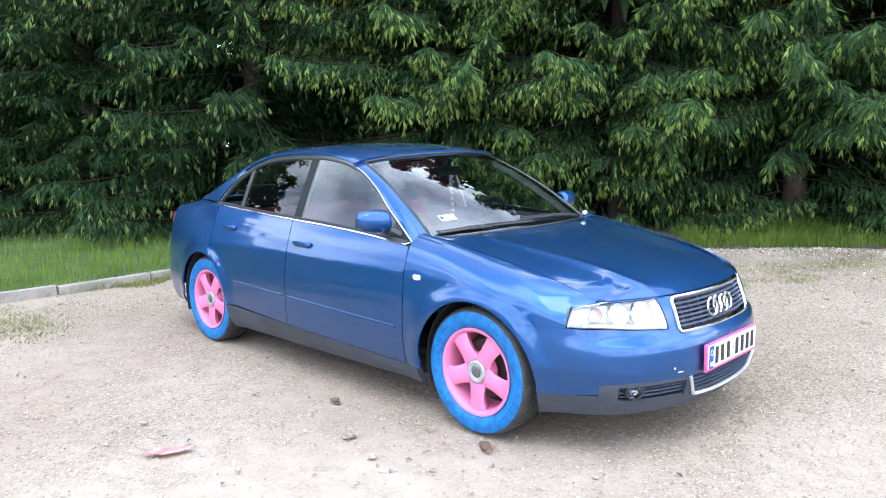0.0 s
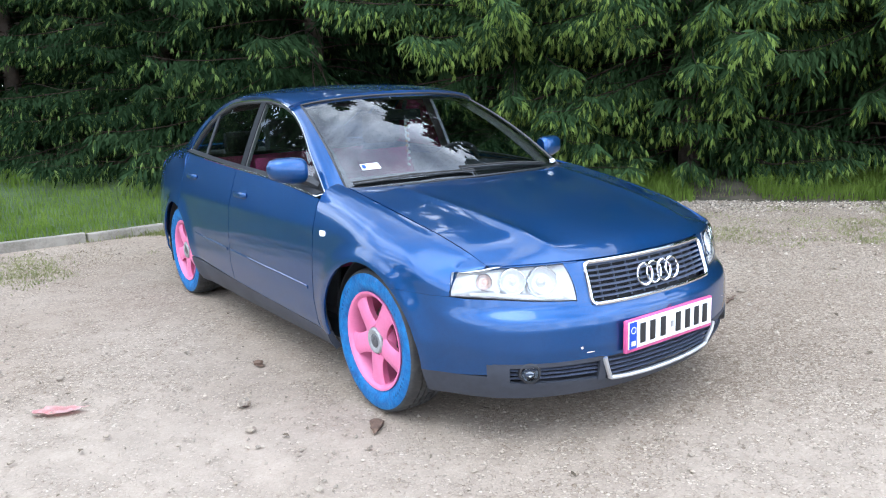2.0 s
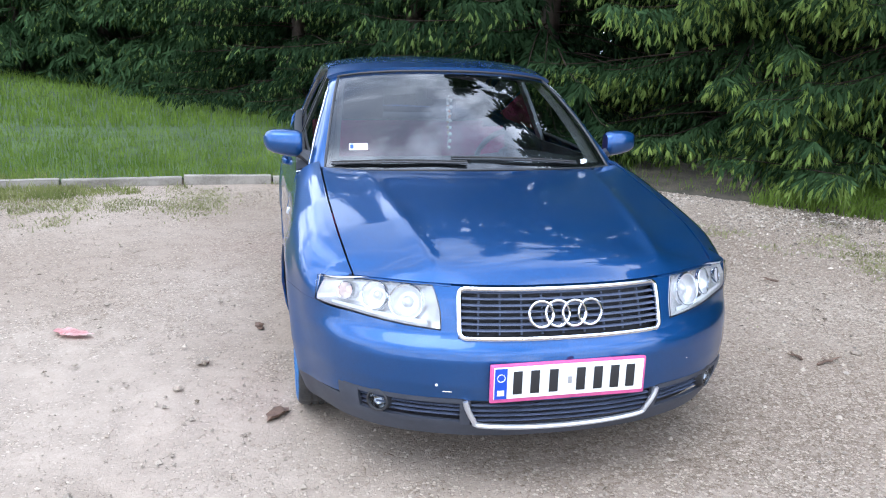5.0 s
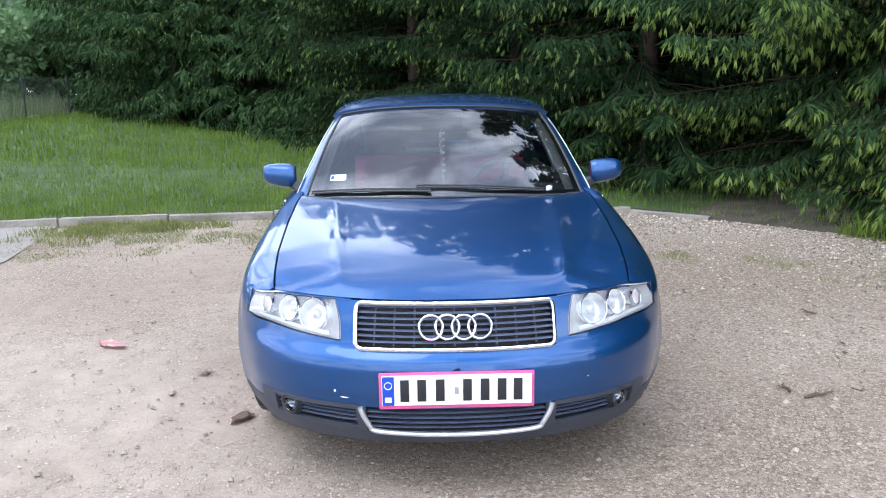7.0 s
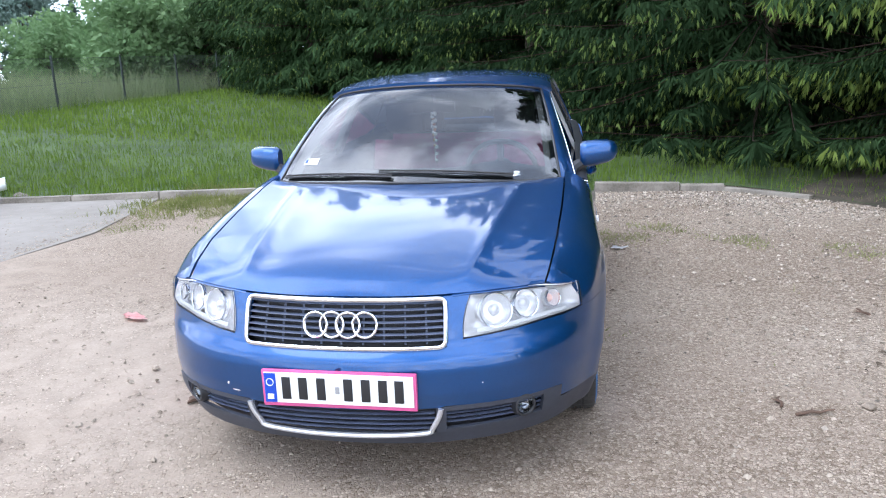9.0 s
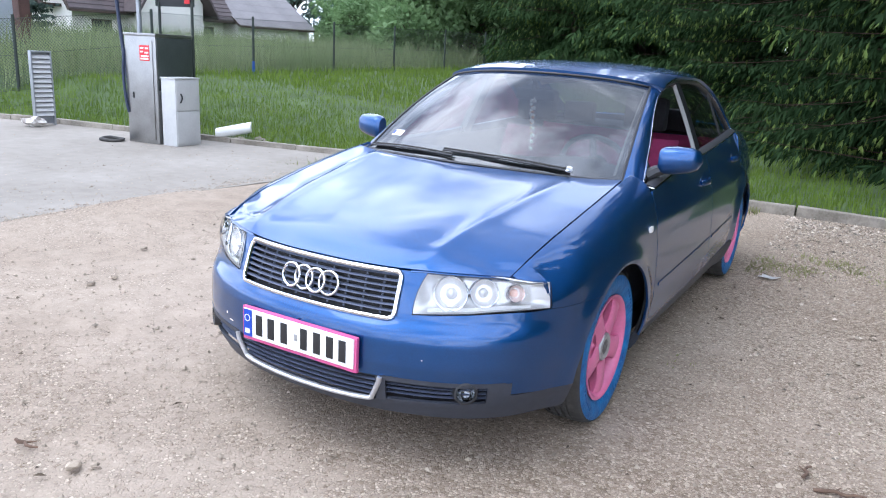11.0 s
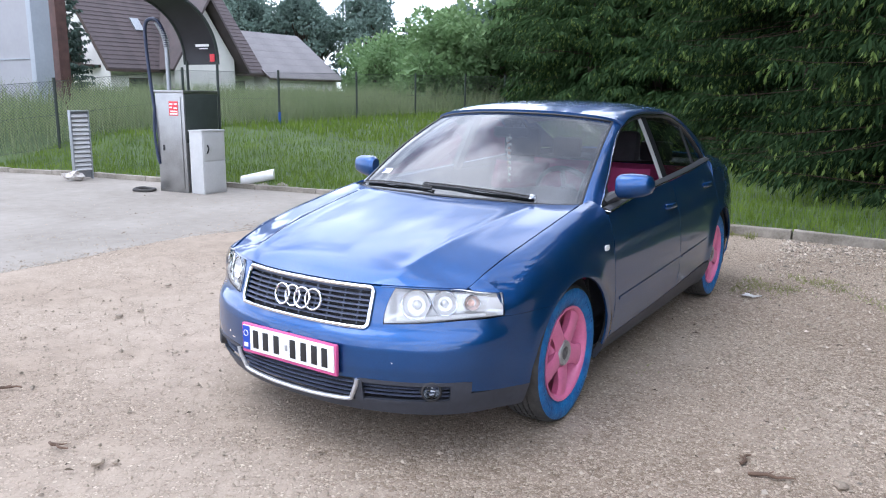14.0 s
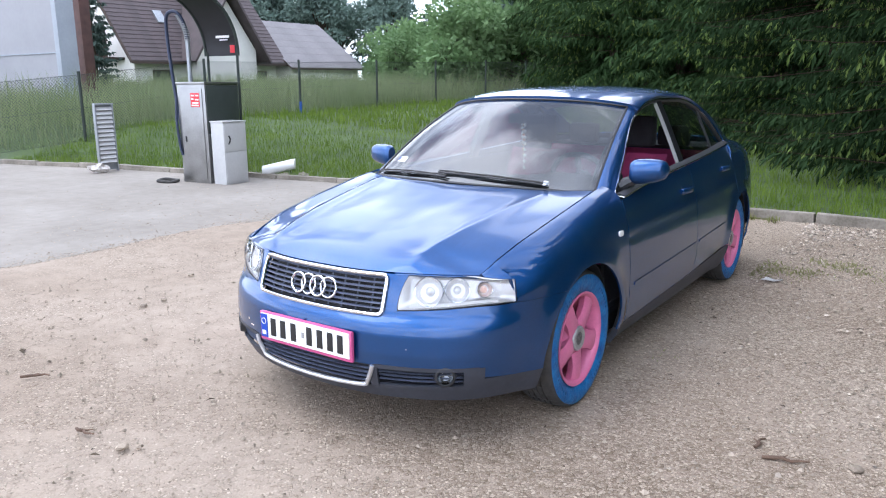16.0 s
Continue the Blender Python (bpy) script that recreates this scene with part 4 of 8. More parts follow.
for sx in (1, -1):
    bm = bmesh.new()
    xs = np.linspace(0.352, 0.668, 14)
    for z in (0.288, 0.305, 0.322):
        tube(bm, mirror(S(s_of_x(xs), z + 0.01 * (xs - 0.35), -0.020), sx), 0.005, 6, flat=(1.8, 0.7))
    part("side_grille", fix(bm), M["grille_plastic"], lower)
    # fog lamp
    c = S(s_of_x(0.606), 0.320, -0.006)
    fturn = Matrix.Translation((c[0] * sx, c[1], c[2])) @ Matrix.Rotation(radians(36) * sx, 4, "Z") @ Matrix.Translation((-c[0] * sx, -c[1], -c[2]))
    bm = bmesh.new()
    lathe(bm, [(0.018, 0.0), (0.014, 0.016), (0.0, 0.027), (-0.006, 0.031)], "y", 28, (c[0] * sx, c[1], c[2]))
    bmesh.ops.transform(bm, matrix=fturn, verts=bm.verts)
    fog = part("fog_lamp", fix(bm), M["fog_mirror"], lower, "round fog lamp")
    bm = bmesh.new()
    lathe(bm, [(-0.012, 0.0), (-0.010, 0.018), (-0.006, 0.030)], "y", 28, (c[0] * sx, c[1], c[2]))
    bmesh.ops.transform(bm, matrix=fturn, verts=bm.verts)
    part("lens", fix(bm), M["lens"], fog)
    bm = bmesh.new()
    lathe(bm, [(-0.004, 0.031), (-0.012, 0.034), (-0.010, 0.040), (0.035, 0.048)], "y", 28, (c[0] * sx, c[1], c[2]))
    bmesh.ops.transform(bm, matrix=fturn, verts=bm.verts)
    part("bezel", fix(bm), M["black_plastic"], fog)
# chrome surround of the lower grille
bm = bmesh.new()
pts = [(-0.335, 0.352), (-0.328, 0.325), (-0.305, 0.275), (-0.285, 0.258), (-0.15, 0.249), (0, 0.246), (0.15, 0.249), (0.285, 0.258), (0.305, 0.275), (0.328, 0.325), (0.335, 0.352)]
pts = spline(pts, 60)
tube(bm, [tuple(S(s_of_x(abs(x)), z, 0.006) * np.array([math.copysign(1, x), 1, 1])) for x, z in pts], 0.0095, 8, flat=(1.0, 1.0))
part("lower_grille_surround", fix(bm), M["satin_silver"], lower, "silver surround of the lower grille")

# upper grille
bm = bmesh.new()
for sx in (1, -1):
    u, v = np.meshgrid(np.linspace(0, 1, 14), np.linspace(0, 1, 6), indexing="ij")
    sheet(bm, mirror(S(s_of_x(0.378 * u), 0.54 + 0.175 * v, -0.040), sx), 0.006, sx < 0)
grille = part("grille", bm, M["dark"], car)
xs = np.linspace(-0.360, 0.360, 29)
for z in np.linspace(0.572, 0.688, 7):
    bm = bmesh.new()
    tube(bm, [tuple(S(s_of_x(abs(x)), z, -0.008) * np.array([math.copysign(1, x), 1, 1])) for x in xs], 0.0052, 6, flat=(2.0, 0.8))
    part("slat", fix(bm), M["grille_plastic"], grille)
bm = bmesh.new()
for x in np.linspace(-0.30, 0.30, 9):
    tube(bm, [tuple(S(s_of_x(abs(x)), z, -0.020) * np.array([math.copysign(1, x) if x else 1, 1, 1])) for z in np.linspace(0.555, 0.70, 6)], 0.004, 5)
part("grille_ribs", fix(bm), M["grille_plastic"], grille)
bm = bmesh.new()
loop = []
corner = 0.026
quad = [(-0.374, 0.701), (0.374, 0.701), (0.362, 0.550), (-0.362, 0.550)]
for i, (qx, qz) in enumerate(quad):
    p, n = np.array(quad[i - 1]), np.array(quad[(i + 1) % 4])
    q = np.array((qx, qz))
    a, b = q + (p - q) / np.linalg.norm(p - q) * corner, q + (n - q) / np.linalg.norm(n - q) * corner
    for t in np.linspace(0, 1, 7):
        loop.append((1 - t) ** 2 * a + 2 * t * (1 - t) * q + t * t * b)
    nxt = np.array(quad[(i + 1) % 4])
    e = nxt + (q - nxt) / np.linalg.norm(q - nxt) * corner
    for t in np.linspace(0, 1, 12)[1:-1]:
        loop.append(b * (1 - t) + e * t)
tube(bm, [tuple(S(s_of_x(abs(x)), z, 0.004) * np.array([math.copysign(1, x), 1, 1])) for x, z in loop], 0.0085, 8, closed=True, flat=(1, 1))
part("grille_surround", fix(bm), M["chrome"], grille, "bright chrome grille surround")
bm = bmesh.new()
for k in range(4):
    cx = (k - 1.5) * 0.0565
    c = S(s_of_x(abs(cx)), 0.627, 0.010)
    tilt = 0.22
    pts = []
    for a in np.linspace(0, 2 * math.pi, 40, endpoint=False):
        dx, dz = 0.0405 * math.cos(a), 0.0405 * math.sin(a)
        pts.append((cx + dx, c[1] + dz * tilt + (0.002 if (k % 2) else -0.002) + (cx + dx) ** 2 * 0.3 - cx ** 2 * 0.3, 0.627 + dz))
    tube(bm, pts, 0.0052, 8, closed=True)
part("badge", fix(bm), M["chrome"], grille, "badge of four chrome rings")

# number plate with its frame
bm = bmesh.new()
box(bm, -0.266, 0.266, 0.030, 0.046, 0.357, 0.486, 0.005)
plate = part("number_plate_frame", bm, M["plate_pink"], car, "pink plastic number plate frame")
bm = bmesh.new()
box(bm, -0.256, 0.256, 0.025, 0.032, 0.372, 0.479, 0.002)
part("number_plate", bm, M["plate_white"], plate, "white number plate")
bm = bmesh.new()
box(bm, -0.254, -0.214, 0.0225, 0.0255, 0.374, 0.477)
part("plate_band", bm, M["plate_blue"], plate, "blue plate band")
bm = bmesh.new()
tube(bm, [(-0.234 + 0.0125 * math.cos(a), 0.0215, 0.446 + 0.0125 * math.sin(a)) for a in np.linspace(0, 2 * math.pi, 24, endpoint=False)], 0.0016, 4, closed=True)
part("plate_ring", fix(bm), M["white"], plate)
bm = bmesh.new()
box(bm, -0.245, -0.223, 0.0205, 0.023, 0.386, 0.404)
part("plate_code_bar", bm, M["white"], plate)
for x0 in (-0.193, -0.135, -0.072, 0.021, 0.081, 0.139, 0.194):
    bm = bmesh.new()
    box(bm, x0, x0 + 0.030, 0.0220, 0.0255, 0.387, 0.465, 0.001)
    part("plate_bar", bm, M["ink"], plate)
bm = bmesh.new()
box(bm, -0.008, 0.006, 0.0225, 0.0255, 0.412, 0.436, 0.001)
part("plate_seal", bm, M["hub_grey"], plate)

# headlights
for sx in (1, -1):
    fl = sx < 0
    sa, sb = float(s_of_x(0.427)), float(s_of_y(0.416))
    def hl(u, v, out):
        s = sa + (sb - sa) * u + (0.040 * v ** 2.2 - 0.004) * (1 - u) ** 2
        x = np.interp(s, PS, PLAN[:, 0])
        lo = np.interp(x, [0.415, 0.60, 0.77], [0.572, 0.586, 0.606])
        hi = np.interp(x, [0.415, 0.45, 0.70, 0.77], [0.7045, 0.707, 0.7035, 0.692])
        return S(s, lo + (hi - lo) * v, out)
    u, v = np.meshgrid(np.linspace(0, 1, 26), np.linspace(0, 1, 12), indexing="ij")
    bm = bmesh.new()
    k = smoothstep(0, 0.12, u) * (1 - smoothstep(0.9, 1.0, u)) * smoothstep(0, 0.15, v) * (1 - smoothstep(0.85, 1.0, v))
    sheet(bm, mirror(hl(u, v, -0.030 * k - 0.003), sx), 0.005, fl)
    lamp = part("headlight", bm, M["lamp_grey"], car, "clear headlight with two round reflectors")
    bm = bmesh.new()
    sheet(bm, mirror(hl(u, v, 0.005 + 0.006 * np.sin(v * math.pi)), sx), 0.003, fl, back_index=1)
    part("lens", bm, [M["lens"], M["clear"]], lamp)
    bm = bmesh.new()
    edge = [hl(t, 0.0, 0.004) for t in np.linspace(0, 1, 14)] + [hl(1.0, t, 0.004) for t in np.linspace(0, 1, 7)[1:]] + [hl(t, 1.0, 0.004) for t in np.linspace(1, 0, 14)[1:]] + [hl(0.0, t, 0.004) for t in np.linspace(1, 0, 7)[1:-1]]
    tube(bm, mirror(edge, sx), 0.0013, 5, closed=True)
    part("seal", fix(bm), M["black_plastic"], lamp)
    for x, z, r, mt, nm, ang, dp in ((0.545, 0.644, 0.055, "reflector", "low_beam", 24, -0.013), (0.652, 0.652, 0.046, "reflector", "high_beam", 38, -0.012), (0.734, 0.655, 0.029, "amber", "indicator", 44, -0.010)):
        c = S(s_of_x(x), z, dp)
        lturn = Matrix.Translation((c[0] * sx, c[1], c[2])) @ Matrix.Rotation(radians(ang) * sx, 4, "Z") @ Matrix.Rotation(radians(-14), 4, "X") @ Matrix.Translation((-c[0] * sx, -c[1], -c[2]))
        bm = bmesh.new()
        lathe(bm, [(0.030, 0.0), (0.028, r * 0.35), (0.021, r * 0.62), (0.010, r * 0.84), (0.0, r * 0.94), (-0.006, r), (0.0, r * 1.05), (0.03, r * 1.06)], "y", 32, (c[0] * sx, c[1], c[2]))
        bmesh.ops.transform(bm, matrix=lturn, verts=bm.verts)
        refl = part(nm, fix(bm), M["reflector"], lamp)
        bm = bmesh.new()
        lathe(bm, [(-0.004, r * 0.97), (-0.010, r * 1.00), (-0.011, r * 1.05), (-0.008, r * 1.09), (0.004, r * 1.10)], "y", 36, (c[0] * sx, c[1], c[2]))
        bmesh.ops.transform(bm, matrix=lturn, verts=bm.verts)
        part("ring", fix(bm), M["chrome"], refl)
        bm = bmesh.new()
        bmesh.ops.create_uvsphere(bm, u_segments=16, v_segments=10, radius=r * (0.36 if mt == "reflector" else 0.50))
        bmesh.ops.translate(bm, vec=(c[0] * sx, c[1] + 0.018, c[2]), verts=bm.verts)
        bmesh.ops.transform(bm, matrix=lturn, verts=bm.verts)
        part("bulb", bm, M["lamp_grey" if mt == "reflector" else "amber"], refl)
    bm = bmesh.new()
    u4, v4 = np.meshgrid(np.linspace(0.10, 0.86, 18), np.linspace(0.03, 0.14, 4), indexing="ij")
    sheet(bm, mirror(hl(u4, v4, -0.010), sx), 0.004, fl)
    part("lower_trim", bm, M["white"], lamp)

# painted lip that closes the slit between headlight and bonnet
for sx in (1, -1):
    bm = bmesh.new()
    P = []
    for x in np.linspace(0.40, 0.718, 26):
        s0 = s_of_x(x)
        z0 = float(np.interp(x, [0.415, 0.45, 0.70, 0.77], [0.7045, 0.707, 0.7035, 0.692]))
        a0 = S(s0, z0, 0.002)
        b0 = S(s0, z0 + float(np.interp(x, [0.66, 0.70], [0.010, 0.002])), -0.010)
        c0 = b0 + np.array([-0.02 * (x > 0.66), 0.030, 0.0])
        P.append([a0, b0, c0])
    sheet(bm, mirror(P, sx), 0.006, sx < 0)
    part("headlight_lip", bm, M["paint"], car)

# greenhouse
DL = spline([(1.416, 0.893), (1.54, 0.980), (1.676, 1.069), (1.80, 1.158), (1.92, 1.228), (2.05, 1.281), (2.22, 1.322), (2.47, 1.345), (2.88, 1.337), (3.08, 1.305), (3.22, 1.257), (3.36, 1.180), (3.46, 1.095), (3.523, 1.023)], 200)


def xg(y, z):
    y, z = np.asarray(y, float), np.asarray(z, float)
    return 0.776 - 0.40 * (z - 0.93) - 0.12 * np.maximum(z - 0.93, 0) ** 2 - 0.030 * ((y - 2.4) / 1.1) ** 2


def dl_at(y):
    z = np.interp(y, DL[:, 0], DL[:, 1])
    return np.array([float(xg(y, z)), y, z])


ROOF_C = spline([(1.865, 1.350), (2.1, 1.380), (2.4, 1.397), (2.75, 1.400), (3.1, 1.385), (3.35, 1.355), (3.52, 1.320)], 60)
YE0, YE1 = 2.07, 3.26


def roof_station(k):
    E = dl_at(YE0 + (YE1 - YE0) * k)
    yc = 1.865 + (3.52 - 1.865) * k
    C = np.array([0, yc, np.interp(yc, ROOF_C[:, 0], ROOF_C[:, 1])])
    P1 = np.array([E[0] - 0.035, E[1] + 0.30 * (C[1] - E[1]), E[2] + 0.60 * (C[2] - E[2])])
    P2 = np.array([0.30, C[1] + 0.06 * (E[1] - C[1]), C[2] + 0.001])
    return E, P1, P2, C


def roof_pt(k, t):
    E, P1, P2, C = roof_station(k)
    return (1 - t) ** 3 * E + 3 * (1 - t) ** 2 * t * P1 + 3 * (1 - t) * t * t * P2 + t ** 3 * C


T0 = 0.19
bm = bmesh.new()
P = np.array([[roof_pt(k, t) for t in np.linspace(0, 1, 22)] for k in np.linspace(0, 1, 34)])
full = np.concatenate([P, mirror(P[:, -2::-1], -1)], axis=1)
sheet(bm, full, 0.02, True)
roof = part("roof", bm, M["paint"], car)
for sx in (1, -1):
    bm = bmesh.new()
    tube(bm, mirror([roof_pt(k, 0.21) + np.array([0, 0, 0.0005]) for k in np.linspace(0, 1, 34)], sx), 0.0045, 5)
    part("roof_seam", fix(bm), M["black_plastic"], roof)
bm = bmesh.new()
P = np.array([[roof_pt(k, t) - np.array([0, 0, 0.03]) for t in np.linspace(0.15, 1, 12)] for k in np.linspace(0.02, 0.98, 16)])
sheet(bm, np.concatenate([P, mirror(P[:, -2::-1], -1)], axis=1), 0.006, False)
part("headlining", bm, M["liner"], roof)


def ws_pt(a, v):
    """Windscreen: a from -1 to 1 across, v from the base up."""
    b = abs(a)
    base = np.array([0.692 * b, 1.150 + 0.195 * b * b, 0.936 - 0.022 * b * b])
    top = roof_pt(0.0, 1 - (1 - T0) * b)
    p = base * (1 - v) + top * v
    bul = 4 * v * (1 - v) * 0.030
    p = p + np.array([0.25 * b, -0.55, 0.80]) * bul * np.array([0.5, 1, 1])
    p[0] *= math.copysign(1, a)
    return p


bm = bmesh.new()
sheet(bm, [[ws_pt(a, v) for v in np.linspace(0.0, 1, 16)] for a in np.linspace(-1, 1, 31)], 0.006, back_index=1)
screen = part("windscreen", bm, [M["glass"], M["clear"]], car, "windscreen reflecting clouds and branches")
screen.visible_shadow = False
bm = bmesh.new()
rim = [ws_pt(a, 0) for a in np.linspace(-1, 1, 24)] + [ws_pt(1, v) for v in np.linspace(0, 1, 14)[1:]] + [ws_pt(a, 1) for a in np.linspace(1, -1, 24)[1:]] + [ws_pt(-1, v) for v in np.linspace(1, 0, 14)[1:-1]]
tube(bm, rim, 0.007, 6, closed=True)
part("seal", fix(bm), M["black_plastic"], screen)
bm = bmesh.new()
sheet(bm, [[ws_pt(a, v) - np.array([0, -0.006, 0.006]) for v in np.linspace(0.0, 0.055, 3)] for a in np.linspace(-1, 1, 31)], 0.003)
for sg in (1, -1):
    sheet(bm, [[ws_pt(a, v) - np.array([0, -0.006, 0.006]) for v in np.linspace(0.0, 1, 12)] for a in (np.linspace(0.955, 1, 3) if sg > 0 else np.linspace(-1, -0.955, 3))], 0.003)
sheet(bm, [[ws_pt(a, v) - np.array([0, -0.006, 0.006]) for v in np.linspace(0.965, 1.0, 3)] for a in np.linspace(-1, 1, 31)], 0.003)
part("black_border", bm, M["black_plastic"], screen)
# inspection sticker
bm = bmesh.new()
sheet(bm, [[ws_pt(-0.845 + 0.125 * a, 0.155 + 0.055 * v) + np.array([0, -0.001, 0.002]) for v in np.linspace(0, 1, 3)] for a in np.linspace(0, 1, 6)], 0.001)
stk = part("sticker", bm, M["white"], screen, "small white paper sticker")
bm = bmesh.new()
sheet(bm, [[ws_pt(-0.840 + 0.025 * a, 0.165 + 0.035 * v) + np.array([0, -0.0025, 0.004]) for v in np.linspace(0, 1, 2)] for a in np.linspace(0, 1, 2)], 0.0008)
part("sticker_print", bm, M["plate_blue"], stk)

for sx in (1, -1):
    fl = sx < 0
    # screen pillar
    n = 22
    ty = np.linspace(1.416, YE0, n)
    P = np.zeros((n, 9, 3))
    for i, y in enumerate(ty):
        a = dl_at(y)
        v = i / (n - 1)
        w = ws_pt(1, v)
        top = roof_pt(0, T0)
        for j, q in enumerate(np.linspace(0, 1, 9)):
            p = a * (1 - q) + w * q
            if i == n - 1:
                p = roof_pt(0, T0 * q)
            else:
                r = (roof_pt(0, T0 * q) - (roof_pt(0, 0) * (1 - q) + top * q)) * v
                p = p + r + np.array([0.6, -0.4, 0.4]) * 0.018 * 4 * q * (1 - q) * (1 - v)
            P[i, j] = p
    bm = bmesh.new()
    sheet(bm, mirror(P, sx), 0.012, fl)
    part("screen_pillar", bm, M["paint"], car)
    # cowl corner between wing, pillar and door
    bm = bmesh.new()
    a0, w0 = dl_at(1.416), ws_pt(1, 0)
    low0, low1 = np.array([0.782, 1.392, 0.868]), np.array([0.712, 1.30, 0.932])
    g = np.array([[np.array(low0) * (1 - q) + np.array(low1) * q, (np.array(low0) * (1 - q) + np.array(low1) * q) * 0.5 + (a0 * (1 - q) + w0 * q) * 0.5 + np.array([0.004, 0, 0.004]), a0 * (1 - q) + w0 * q] for q in np.linspace(0, 1, 6)])
    sheet(bm, mirror(g, sx), 0.01, not fl)
    part("cowl_corner", bm, M["paint"], car)
    # rear pillar
    P = np.zeros((16, 9, 3))
    for i, t in enumerate(np.linspace(0, 1, 16)):
        a = dl_at(YE1 + (3.523 - YE1) * t)
        w = roof_pt(1, T0) * (1 - t) + np.array([0.615, 3.95, 1.020]) * t
        for j, q in enumerate(np.linspace(0, 1, 9)):
            r = (roof_pt(1, T0 * q) - (roof_pt(1, 0) * (1 - q) + roof_pt(1, T0) * q)) * (1 - t)
            P[i, j] = a * (1 - q) + w * q + r + np.array([0.7, 0.3, 0.5]) * 0.03 * 4 * q * (1 - q) * (0.3 + 0.7 * t) * (1 - 0.8 * t * t)
    bm = bmesh.new()
    sheet(bm, mirror(P, sx), 0.012, not fl)
    part("rear_pillar", bm, M["paint"], car)
    # side panes
    def pane(name, ya, yb, mtl, parent, inset, lo=0.010, hi=0.012, nu=18):
        ys = np.linspace(ya, yb, nu)
        P = []
        for y in ys:
            z0, z1 = float(zb(y)) + lo, float(np.interp(y, DL[:, 0], DL[:, 1])) - hi
            zz = np.linspace(z0, max(z1, z0 + 0.004), 10)
            P.append(np.stack([xg(y, zz) - inset, np.full(10, y), zz], 1))
        b = bmesh.new()
        sheet(b, mirror(P, sx), 0.005, fl, back_index=1)
        return part(name, b, [mtl, M["clear"] if "glass" in mtl.name else mtl], parent)
    fd = [o for o in car.children if o.name.startswith("front_door")][-1]
    rd = [o for o in car.children if o.name.startswith("rear_door")][-1]
    if sx < 0:
        pane("window_pane", 1.60, 2.452, M["glass_side"], fd, 0.014, nu=24).visible_shadow = False
    pane("window_pane", 2.515, 3.175, M["glass_rear"], rd, 0.014).visible_shadow = False
    pane("quarter_pane", 3.205, 3.50, M["glass_rear"], car, 0.014).visible_shadow = False
    pane("window_corner", 1.445, 1.60, M["black_plastic"], fd, 0.010)
    pane("centre_pillar", 2.448, 2.520, M["pillar_black"], car, 0.006, -0.01, 0.004, 6)
    pane("window_divider", 3.17, 3.21, M["black_plastic"], rd, 0.008, 0.0, 0.006, 4)
    # black window frame and bright trim round the side glass
    loop = [dl_at(y) for y in np.linspace(1.425, 3.515, 70)]
    lower_line = [S(float(s_of_y(y)), float(zb(y)) - 0.004, 0.001) + np.array([-0.004, 0, 0.004]) for y in np.linspace(3.50, 1.425, 50)]
    bm = bmesh.new()
    tube(bm, mirror(loop + lower_line, sx), 0.0042, 6, closed=True, flat=(1, 1))
    part("window_trim", fix(bm), M["chrome"], car, "thin bright trim round the side windows")
    bm = bmesh.new()
    tube(bm, mirror([p + np.array([-0.008, 0, -0.012]) for p in loop], sx), 0.011, 6)
    sheet(bm, mirror([[p, p + np.array([-0.022, 0, 0.010]), p + np.array([-0.045, 0, 0.006])] for p in lower_line], sx), 0.006, fl)
    part("window_rubber", fix(bm), M["black_plastic"], car)
    # door mirror
    bm = bmesh.new()
    prof = []
    for i, t in enumerate(np.linspace(0, 1, 12)):
        x = 0.782 + 0.180 * t
        hgt = np.interp(t, [0, 0.1, 0.4, 0.75, 0.93, 1], [0.054, 0.064, 0.064, 0.056, 0.042, 0.016])
        dep = np.interp(t, [0, 0.1, 0.5, 0.85, 0.96, 1], [0.040, 0.056, 0.060, 0.050, 0.034, 0.012])
        cy, cz = 1.60 + 0.030 * t, 1.000 + 0.016 * t
        prof.append([(x, cy + dep * math.cos(a) * (1.0 if math.cos(a) < 0 else 0.65), cz + hgt * math.copysign(abs(math.sin(a)) ** 0.55, math.sin(a))) for a in np.linspace(0, 2 * math.pi, 20, endpoint=False)])
    rings = [[bm.verts.new((p[0] * sx, p[1], p[2])) for p in r] for r in prof]
    for a, b in zip(rings, rings[1:]):
        for k in range(20):
            bm.faces.new((a[k], a[(k + 1) % 20], b[(k + 1) % 20], b[k]))
    bm.faces.new(rings[0]); bm.faces.new(rings[-1])
    mir = part("door_mirror", fix(bm), M["paint"], fd)
    bm = bmesh.new()
    tube(bm, mirror([(0.735, 1.545, 0.925), (0.77, 1.575, 0.950), (0.815, 1.60, 0.965)], sx), [0.032, 0.028, 0.024], 8)
    part("mirror_foot", fix(bm), M["black_plastic"], mir)
    bm = bmesh.new()
    u5, v5 = np.meshgrid(np.linspace(0, 1, 8), np.linspace(-1, 1, 6), indexing="ij")
    xx = 0.808 + 0.135 * u5
    sheet(bm, mirror(np.stack([xx, 1.640 + 0.028 * u5, 1.008 + 0.047 * v5 * (1 - 0.3 * u5 ** 3)], -1), sx), 0.004, not fl)
    part("mirror_glass", bm, M["chrome"], mir)

